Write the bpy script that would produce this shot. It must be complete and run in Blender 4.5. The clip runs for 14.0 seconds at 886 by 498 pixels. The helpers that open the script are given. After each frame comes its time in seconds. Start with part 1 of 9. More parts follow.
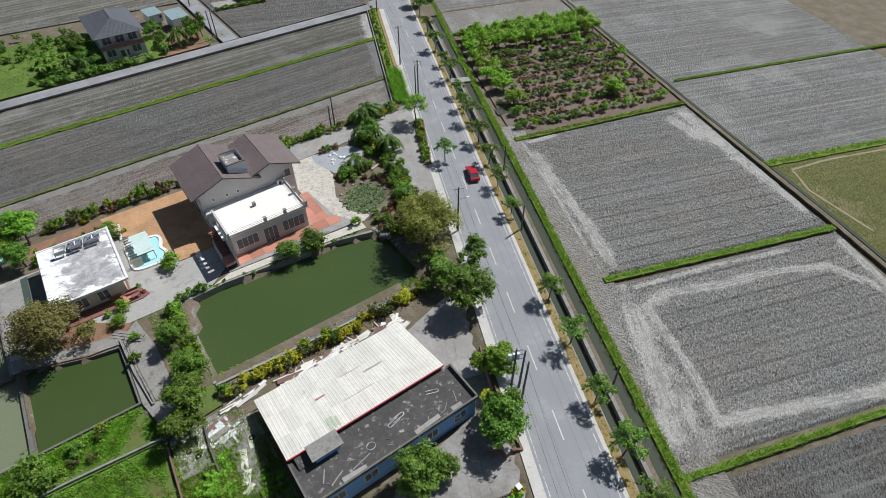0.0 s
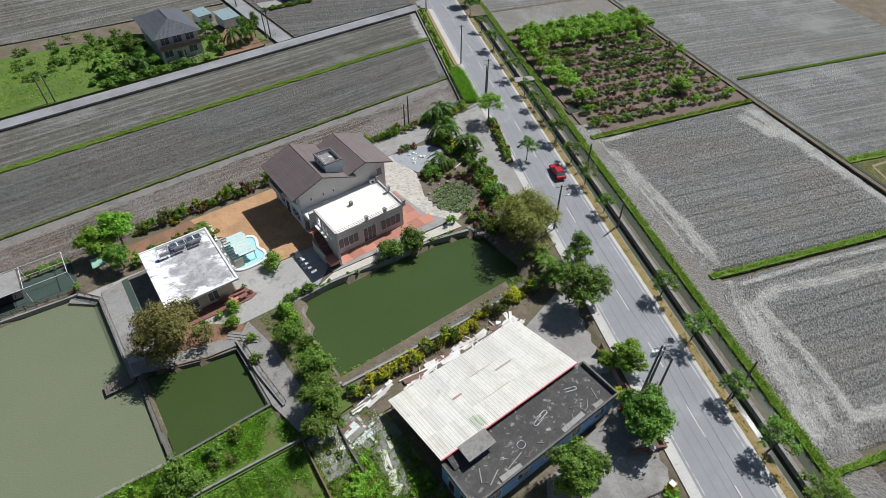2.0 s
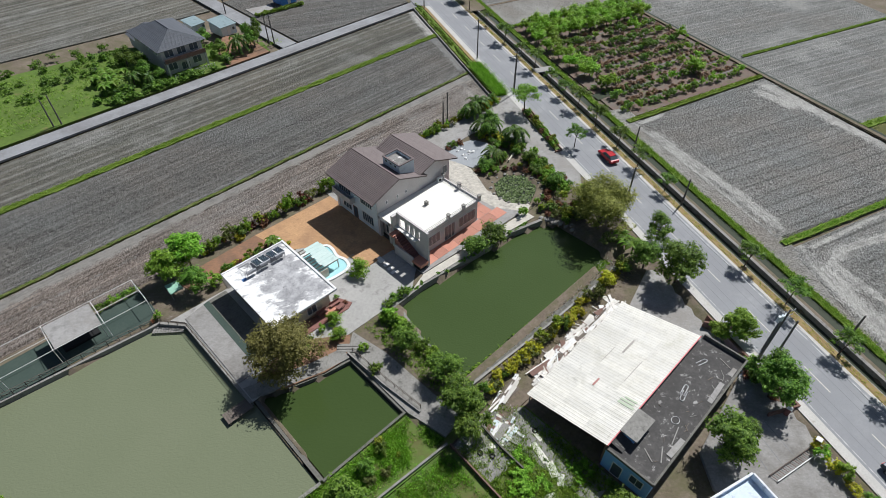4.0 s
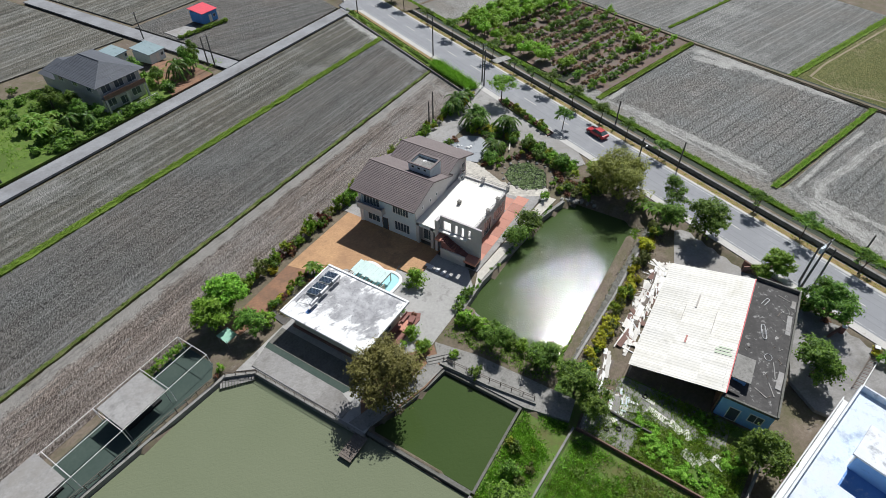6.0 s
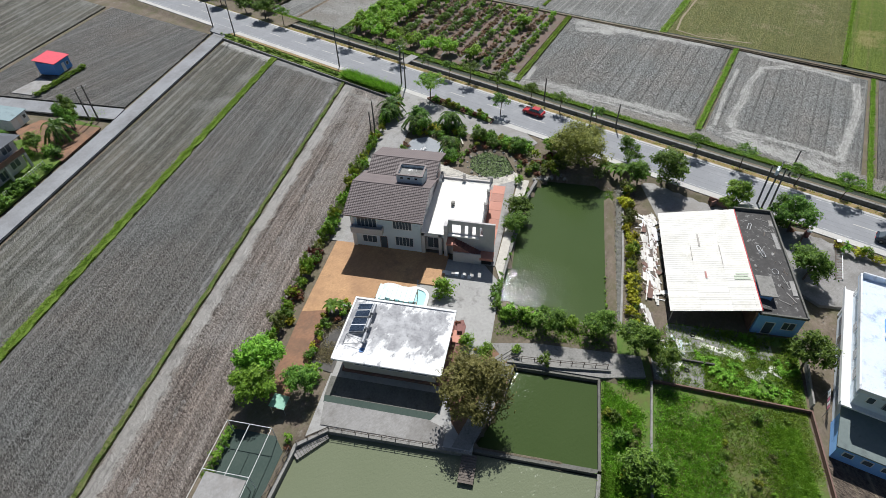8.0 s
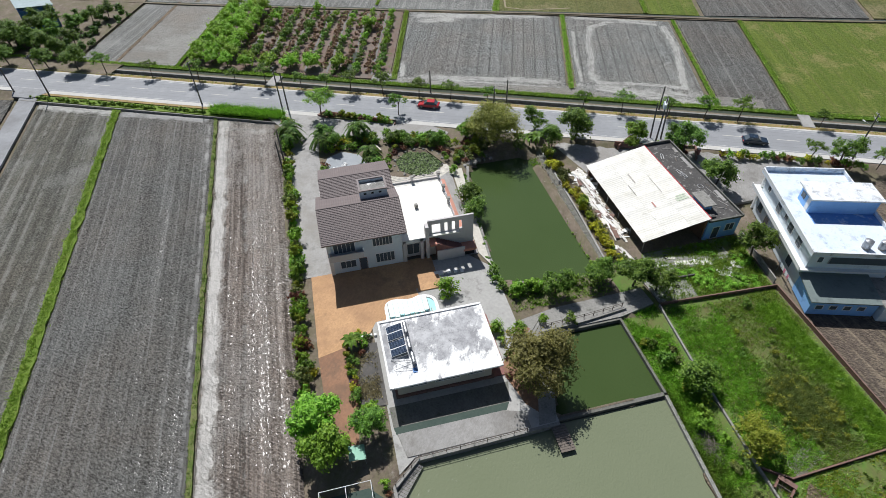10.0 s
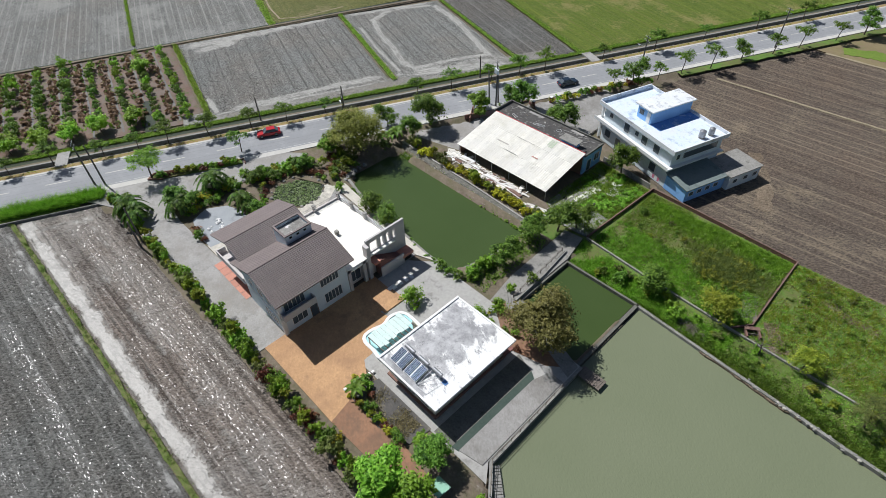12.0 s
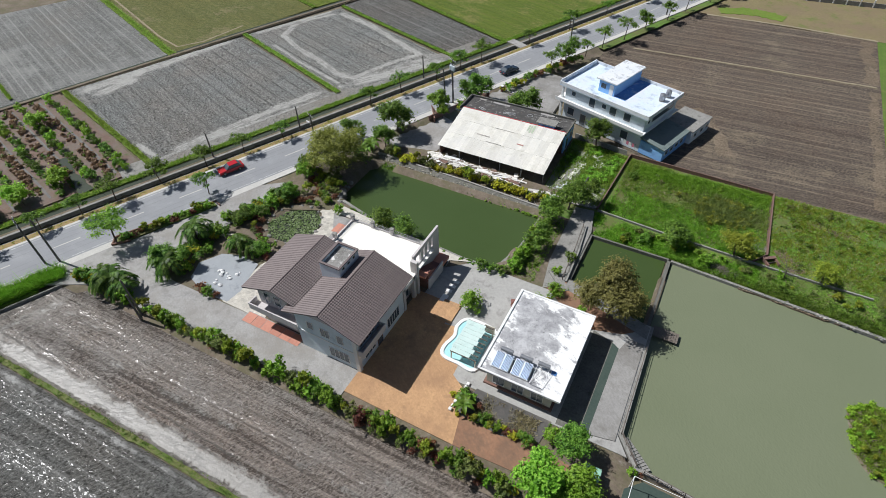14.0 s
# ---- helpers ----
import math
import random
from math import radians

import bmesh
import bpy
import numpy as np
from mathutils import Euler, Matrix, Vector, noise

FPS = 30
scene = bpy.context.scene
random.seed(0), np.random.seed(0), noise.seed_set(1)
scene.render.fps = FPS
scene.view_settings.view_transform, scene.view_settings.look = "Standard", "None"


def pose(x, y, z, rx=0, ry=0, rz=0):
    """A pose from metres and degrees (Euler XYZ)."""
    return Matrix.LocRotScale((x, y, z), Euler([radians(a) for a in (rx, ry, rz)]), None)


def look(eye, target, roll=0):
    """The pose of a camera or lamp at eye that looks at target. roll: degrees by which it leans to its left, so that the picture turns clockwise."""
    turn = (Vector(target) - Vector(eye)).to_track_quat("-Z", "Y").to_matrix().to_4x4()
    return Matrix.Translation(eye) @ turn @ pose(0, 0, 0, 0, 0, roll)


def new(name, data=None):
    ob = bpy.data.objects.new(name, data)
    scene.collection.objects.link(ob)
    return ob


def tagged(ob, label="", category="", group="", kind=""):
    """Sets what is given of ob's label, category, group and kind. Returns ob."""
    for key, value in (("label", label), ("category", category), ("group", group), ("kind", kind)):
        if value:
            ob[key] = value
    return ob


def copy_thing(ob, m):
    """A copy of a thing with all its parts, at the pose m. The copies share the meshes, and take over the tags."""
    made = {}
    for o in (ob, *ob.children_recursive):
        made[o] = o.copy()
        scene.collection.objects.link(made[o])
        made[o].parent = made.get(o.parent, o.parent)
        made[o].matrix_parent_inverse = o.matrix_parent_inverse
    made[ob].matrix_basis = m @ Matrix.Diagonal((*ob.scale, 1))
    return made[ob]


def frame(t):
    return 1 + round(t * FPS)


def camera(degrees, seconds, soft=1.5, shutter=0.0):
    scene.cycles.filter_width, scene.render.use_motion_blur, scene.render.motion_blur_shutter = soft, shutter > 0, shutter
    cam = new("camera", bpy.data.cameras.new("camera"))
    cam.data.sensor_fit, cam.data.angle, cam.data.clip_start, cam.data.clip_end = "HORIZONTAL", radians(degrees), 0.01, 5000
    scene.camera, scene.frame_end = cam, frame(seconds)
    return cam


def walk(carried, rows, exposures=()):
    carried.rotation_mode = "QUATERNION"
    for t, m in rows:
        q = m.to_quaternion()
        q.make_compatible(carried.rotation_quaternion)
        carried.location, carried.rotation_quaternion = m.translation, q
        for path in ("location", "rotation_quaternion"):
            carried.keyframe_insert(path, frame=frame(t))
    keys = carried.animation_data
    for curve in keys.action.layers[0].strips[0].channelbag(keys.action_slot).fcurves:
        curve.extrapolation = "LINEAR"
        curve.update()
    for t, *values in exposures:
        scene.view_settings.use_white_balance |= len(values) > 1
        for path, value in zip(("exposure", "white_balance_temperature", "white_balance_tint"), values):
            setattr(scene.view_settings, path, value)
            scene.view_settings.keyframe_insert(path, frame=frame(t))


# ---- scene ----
cam = camera(78.0, 14.0, soft=0.55)
PATH = [
    (0, (5.029, -7.247, 59.836), (5.872, -6.068, 58.458), -0.4),
    (0.5, (2.271, -5.081, 59.708), (3.115, -3.904, 58.329), -0.4),
    (1, (-0.938, -2.764, 59.586), (-0.094, -1.585, 58.208), -0.5),
    (1.5, (-4.667, -0.179, 59.449), (-3.817, 0.998, 58.074), -0.3),
    (2, (-8.603, 2.677, 59.208), (-7.738, 3.846, 57.835), -0.2),
    (2.5, (-12.551, 5.659, 58.983), (-11.664, 6.812, 57.609), -0.2),
    (3, (-16.518, 8.865, 58.792), (-15.597, 9.989, 57.418), -0.2),
    (3.5, (-20.619, 12.37, 58.615), (-19.656, 13.458, 57.24), -0.3),
    (4, (-24.574, 16.173, 58.469), (-23.567, 17.219, 57.094), -0.4),
    (4.2, (-26.069, 17.799, 58.454), (-25.043, 18.825, 57.077), -0.3),
    (6.5, (-40.675, 38.357, 58.183), (-39.383, 39.017, 56.806), -0.9),
    (7, (-42.553, 43.319, 58.189), (-41.212, 43.867, 56.81), -1.2),
    (9.3, (-45.807, 69.146, 58.162), (-44.364, 69.079, 56.779), -1.4),
    (9.5, (-45.719, 71.394, 58.164), (-44.281, 71.26, 56.78), -1.4),
    (10, (-44.727, 76.913, 58.215), (-43.317, 76.603, 56.831), -1.6),
    (10.5, (-42.947, 82.182, 58.256), (-41.592, 81.694, 56.868), -1.7),
    (11, (-40.335, 87.075, 58.261), (-39.063, 86.407, 56.87), -1.8),
    (11.5, (-37.079, 91.585, 58.161), (-35.909, 90.755, 56.767), -1.7),
    (12, (-33.285, 95.655, 58.041), (-32.237, 94.679, 56.646), -1.7),
    (12.5, (-29.012, 99.311, 57.94), (-28.082, 98.224, 56.543), -1.6),
    (13, (-24.302, 102.592, 57.848), (-23.484, 101.419, 56.45), -1.5),
    (13.5, (-19.28, 105.737, 57.784), (-18.551, 104.507, 56.385), -1.3),
    (14, (-14.123, 108.882, 57.751), (-13.432, 107.63, 56.353), -1.3),
]
walk(cam, [(t, look(eye, target, roll)) for t, eye, target, roll in PATH], [(t, stops, 6420, 11) for t, stops in ((0.0, 0.35), (4.0, 0.38), (7.0, 0.45), (9.5, 0.51), (11.0, 0.47), (14.0, 0.39))])

import functools
import itertools

# ---- world, sun, exposure ----
SUN = Vector((0.605, 0.063, 0.793)).normalized()
world = bpy.data.worlds.new("sky")
world.use_nodes = True
sky = world.node_tree.nodes.new("ShaderNodeTexSky")
sky.sky_type, sky.sun_disc = "NISHITA", False
sky.sun_elevation, sky.sun_rotation = math.asin(SUN.z), math.atan2(SUN.x, SUN.y)
back = world.node_tree.nodes["Background"]
back.inputs["Strength"].default_value = 0.036
world.node_tree.links.new(sky.outputs[0], back.inputs["Color"])
scene.world = world
lamp = bpy.data.lights.new("sun", "SUN")
lamp.energy, lamp.angle, lamp.color = 3.6, radians(0.5), (1.0, 1.0, 0.98)
sun = new("sun", lamp)
sun.matrix_world = look(SUN * 300, (0, 0, 0))


# ---- materials ----
def shader(name):
    m = bpy.data.materials.new(name)
    m.use_nodes = True
    t = m.node_tree
    return m, t, t.nodes["Principled BSDF"]


def add(t, kind, **values):
    n = t.nodes.new(kind)
    for k, v in values.items():
        n.inputs[k].default_value = v
    return n


def ramp(t, fac, stops):
    r = t.nodes.new("ShaderNodeValToRGB")
    t.links.new(fac, r.inputs[0])
    e = r.color_ramp.elements
    while len(e) < len(stops):
        e.new(0.5)
    for k, (p, c) in enumerate(stops):
        e[k].position = p
        e[k].color = (*c, 1) if len(c) == 3 else (c[0], c[0], c[0], 1)
    return r.outputs[0]


def mixc(t, fac, a, b, mode="MIX"):
    n = t.nodes.new("ShaderNodeMix")
    n.data_type, n.blend_type = "RGBA", mode
    for sock, v in ((n.inputs[0], fac), (n.inputs[6], a), (n.inputs[7], b)):
        if isinstance(v, (int, float)):
            sock.default_value = v
        elif isinstance(v, tuple):
            sock.default_value = (*v, 1)
        else:
            t.links.new(v, sock)
    return n.outputs[2]


def math_node(t, op, a, b=0.0):
    n = t.nodes.new("ShaderNodeMath")
    n.operation = op
    for sock, v in zip(n.inputs, (a, b)):
        if isinstance(v, (int, float)):
            sock.default_value = v
        else:
            t.links.new(v, sock)
    return n.outputs[0]


def coords(t, scale=(1, 1, 1), rot=0.0):
    g = t.nodes.new("ShaderNodeNewGeometry")
    out = g.outputs["Position"]
    for r, s in ((rot, (1, 1, 1)), (0.0, scale)):
        m = t.nodes.new("ShaderNodeMapping")
        m.inputs["Scale"].default_value = s
        m.inputs["Rotation"].default_value = (0, 0, r)
        t.links.new(out, m.inputs["Vector"])
        out = m.outputs[0]
    return out


def noise_node(t, vec, scale, detail=4.0, rough=0.6):
    n = add(t, "ShaderNodeTexNoise", Scale=scale, Detail=detail, Roughness=rough)
    t.links.new(vec, n.inputs["Vector"])
    return n.outputs[0]


def bump(t, p, height, strength, distance):
    b = add(t, "ShaderNodeBump", Strength=strength, Distance=distance)
    t.links.new(height, b.inputs["Height"])
    t.links.new(b.outputs[0], p.inputs["Normal"])


def surface(name, c1, c2, grain=3.0, patch=0.25, rough=0.9, relief=0.02, stain=None, stain_at=(0.55, 0.7), vary=0.0, metal=0.0, blot=None):
    """Two colours mixed at a grain and a patch scale, an optional stain colour, relief."""
    m, t, p = shader(name)
    v = coords(t)
    fine, wide = noise_node(t, v, grain, 6), noise_node(t, v, patch, 5)
    f = math_node(t, "ADD", math_node(t, "MULTIPLY", fine, 0.5), math_node(t, "MULTIPLY", wide, 0.5))
    c = mixc(t, ramp(t, f, [(0.32, (0,)), (0.68, (1,))]), c1, c2)
    if stain:
        s = noise_node(t, v, patch * 2.3, 7, 0.7)
        c = mixc(t, ramp(t, s, [(stain_at[0], (0,)), (stain_at[1], (1,))]), c, stain)
    if blot:
        big, small = noise_node(t, v, patch * 0.9, 9, 0.72), noise_node(t, coords(t, (1, 3, 1), 0.7), grain * 0.35, 6, 0.75)
        c = mixc(t, ramp(t, math_node(t, "ADD", math_node(t, "MULTIPLY", big, 0.7), math_node(t, "MULTIPLY", small, 0.3)), [(0.44, (0,)), (0.6, (1,))]), c, blot)
        c = mixc(t, math_node(t, "MULTIPLY", ramp(t, noise_node(t, v, grain * 0.8, 8, 0.8), [(0.54, (0,)), (0.7, (1,))]), 0.5), c, tuple(x * 0.55 for x in c1))
    if vary:
        o = t.nodes.new("ShaderNodeObjectInfo")
        g = t.nodes.new("ShaderNodeNewGeometry")
        r = math_node(t, "FRACT", math_node(t, "ADD", o.outputs["Random"], g.outputs["Random Per Island"]))
        k = t.nodes.new("ShaderNodeHueSaturation")
        t.links.new(math_node(t, "ADD", math_node(t, "MULTIPLY", r, vary), 1 - vary / 2), k.inputs["Value"])
        t.links.new(c, k.inputs["Color"])
        c = k.outputs[0]
    t.links.new(c, p.inputs["Base Color"])
    p.inputs["Roughness"].default_value = rough
    p.inputs["Metallic"].default_value = metal
    bump(t, p, fine, 0.6, relief)
    return m


SILT = (0.455, 0.447, 0.418)


def soil(name, dry, dark, pale, rot, row=1.2, wetness=0.0, line=None, pale_at=(0.55, 0.7), clod=1.0, streak=0.8, line_at=(0.9, 0.98), silt_tone=SILT, sheen=0.0):
    """Ploughed earth: clods, uneven streaks and lines along one direction, pale dried patches, films of water in the low parts."""
    m, t, p = shader(name)
    v = coords(t)
    half = lambda x, k: math_node(t, "MULTIPLY", math_node(t, "SUBTRACT", x, 0.5), k)
    plus = lambda *a: functools.reduce(lambda x, y: math_node(t, "ADD", x, y), a)
    times = lambda *a: functools.reduce(lambda x, y: math_node(t, "MULTIPLY", x, y), a)
    lane = noise_node(t, coords(t, (0.018, 1.0, 1), -rot), 1.1 / row, 5, 0.7)
    comb = noise_node(t, coords(t, (0.05, 1.0, 1), -rot), 4.2 / row, 3, 0.7)
    clods = noise_node(t, coords(t, (1, 2.3, 1), -rot - 0.9), 1.9 * clod, 3, 0.75)
    fine, mid, wide = noise_node(t, v, 3.4 * clod, 4, 0.8), noise_node(t, v, 0.5, 5, 0.7), noise_node(t, v, 0.05, 8, 0.68)
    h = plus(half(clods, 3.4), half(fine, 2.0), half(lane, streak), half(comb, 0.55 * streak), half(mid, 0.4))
    # Tone follows the bump height: hollows darken, painting clod relief shade into the colour.
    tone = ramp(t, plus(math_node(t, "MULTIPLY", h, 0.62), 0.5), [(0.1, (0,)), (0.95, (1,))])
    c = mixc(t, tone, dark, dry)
    tint = mixc(t, ramp(t, wide, [(0.35, (0,)), (0.65, (1,))]), (1.04, 0.985, 0.94), (0.94, 0.985, 1.0))
    c = mixc(t, 1.0, c, tint, "MULTIPLY")
    if line:
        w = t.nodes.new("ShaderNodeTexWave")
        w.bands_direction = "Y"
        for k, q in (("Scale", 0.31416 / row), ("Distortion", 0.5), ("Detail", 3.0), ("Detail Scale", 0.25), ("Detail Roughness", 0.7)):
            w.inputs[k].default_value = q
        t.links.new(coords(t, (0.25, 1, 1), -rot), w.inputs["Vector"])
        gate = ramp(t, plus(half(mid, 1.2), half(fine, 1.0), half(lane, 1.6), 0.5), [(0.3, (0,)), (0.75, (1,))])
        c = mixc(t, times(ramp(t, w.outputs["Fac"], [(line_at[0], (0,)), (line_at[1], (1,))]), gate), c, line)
    patch = ramp(t, plus(wide, half(clods, 0.3), half(lane, 0.15)), [(pale_at[0], (0,)), (pale_at[1], (1,))])
    c = mixc(t, math_node(t, "MULTIPLY", patch, 0.7), c, pale)
    at = t.nodes.new("ShaderNodeAttribute")
    at.attribute_name = "mud"
    silt = ramp(t, plus(at.outputs["Fac"], half(noise_node(t, v, 0.28, 9, 0.78), 1.5), half(fine, 0.7)), [(0.46, (0,)), (0.72, (1,))])
    siltc = mixc(t, ramp(t, fine, [(0.35, (0,)), (0.65, (1,))]), tuple(x * 0.76 for x in silt_tone), silt_tone)
    siltc = mixc(t, ramp(t, noise_node(t, v, 0.35, 7, 0.72), [(0.52, (0,)), (0.62, (1,))]), siltc, tuple(x * 0.62 for x in silt_tone))
    c = mixc(t, silt, c, siltc)
    rut = math_node(t, "SINE", plus(math_node(t, "MULTIPLY", at.outputs["Fac"], 24.0), half(mid, 9.0)))
    worn = times(ramp(t, at.outputs["Fac"], [(0.12, (0,)), (0.35, (1,))]), ramp(t, noise_node(t, v, 0.13, 4), [(0.42, (0,)), (0.58, (1,))]))
    c = mixc(t, times(ramp(t, rut, [(0.35, (0,)), (0.9, (1,))]), worn, 0.65), c, tuple(x * 0.5 for x in silt_tone))
    p.inputs["Specular IOR Level"].default_value = 0.25
    dry_part = math_node(t, "SUBTRACT", 1.0, math_node(t, "MULTIPLY", silt, 0.6))
    if wetness:
        low = plus(noise_node(t, coords(t, (0.45, 1.2, 1), -rot), 4.4, 4, 0.75), half(lane, 0.4))
        g = times(ramp(t, low, [(0.69 - 0.2 * wetness, (0,)), (0.73 - 0.2 * wetness, (1,))]), ramp(t, wide, [(0.3, (0,)), (0.44, (1,))]), math_node(t, "SUBTRACT", 1.0, silt))
        film = math_node(t, "MAXIMUM", g, math_node(t, "MULTIPLY", silt, sheen))
        t.links.new(math_node(t, "SUBTRACT", 0.92, math_node(t, "MULTIPLY", film, 0.66)), p.inputs["Roughness"])
        t.links.new(math_node(t, "ADD", 0.22, math_node(t, "MULTIPLY", film, 0.4)), p.inputs["Specular IOR Level"])
        c = mixc(t, math_node(t, "MULTIPLY", g, 0.3), c, dark)
        dry_part = times(dry_part, math_node(t, "SUBTRACT", 1.0, math_node(t, "MULTIPLY", film, 0.93)))
    else:
        p.inputs["Roughness"].default_value = 0.95
    t.links.new(c, p.inputs["Base Color"])
    bump(t, p, math_node(t, "MULTIPLY", h, dry_part), 1.0, 0.13)
    return m


def water(name, c1, c2, rough, ripple, depth, detail=4):
    m, t, p = shader(name)
    v = coords(t)
    wide = noise_node(t, v, 0.06, 3)
    t.links.new(mixc(t, wide, c1, c2), p.inputs["Base Color"])
    p.inputs["Roughness"].default_value = rough
    p.inputs["IOR"].default_value = 1.33
    a, b = noise_node(t, coords(t, (1, 1.6, 1), 0.5), ripple, detail, 0.6), noise_node(t, v, 0.35, 2)
    bump(t, p, math_node(t, "ADD", a, math_node(t, "MULTIPLY", b, 0.6)), 1.0, depth)
    return m


def leafy(name, dark, mid, light):
    m, t, p = shader(name)
    g = t.nodes.new("ShaderNodeNewGeometry")
    o = t.nodes.new("ShaderNodeObjectInfo")
    tone = math_node(t, "ADD", math_node(t, "MULTIPLY", g.outputs["Random Per Island"], 0.4), noise_node(t, coords(t), 1.3, 3, 0.6))
    c = ramp(t, tone, [(0.42, dark), (0.7, mid), (0.98, light)])
    k = t.nodes.new("ShaderNodeHueSaturation")
    t.links.new(c, k.inputs["Color"])
    t.links.new(math_node(t, "ADD", math_node(t, "MULTIPLY", o.outputs["Random"], 0.5), 0.75), k.inputs["Value"])
    t.links.new(math_node(t, "ADD", math_node(t, "MULTIPLY", o.outputs["Random"], 0.03), 0.488), k.inputs["Hue"])
    t.links.new(k.outputs[0], p.inputs["Base Color"])
    p.inputs["Roughness"].default_value = 0.5
    p.inputs["Specular IOR Level"].default_value = 0.3
    tr = t.nodes.new("ShaderNodeBsdfTranslucent")
    t.links.new(k.outputs[0], tr.inputs["Color"])
    mx = add(t, "ShaderNodeMixShader", Fac=0.38)
    t.links.new(p.outputs[0], mx.inputs[1])
    t.links.new(tr.outputs[0], mx.inputs[2])
    t.links.new(mx.outputs[0], t.nodes["Material Output"].inputs["Surface"])
    return m


def plain(name, c, rough=0.6, metal=0.0):
    return surface(name, c, tuple(x * 0.8 for x in c), 5.0, 0.6, rough, 0.003, metal=metal)


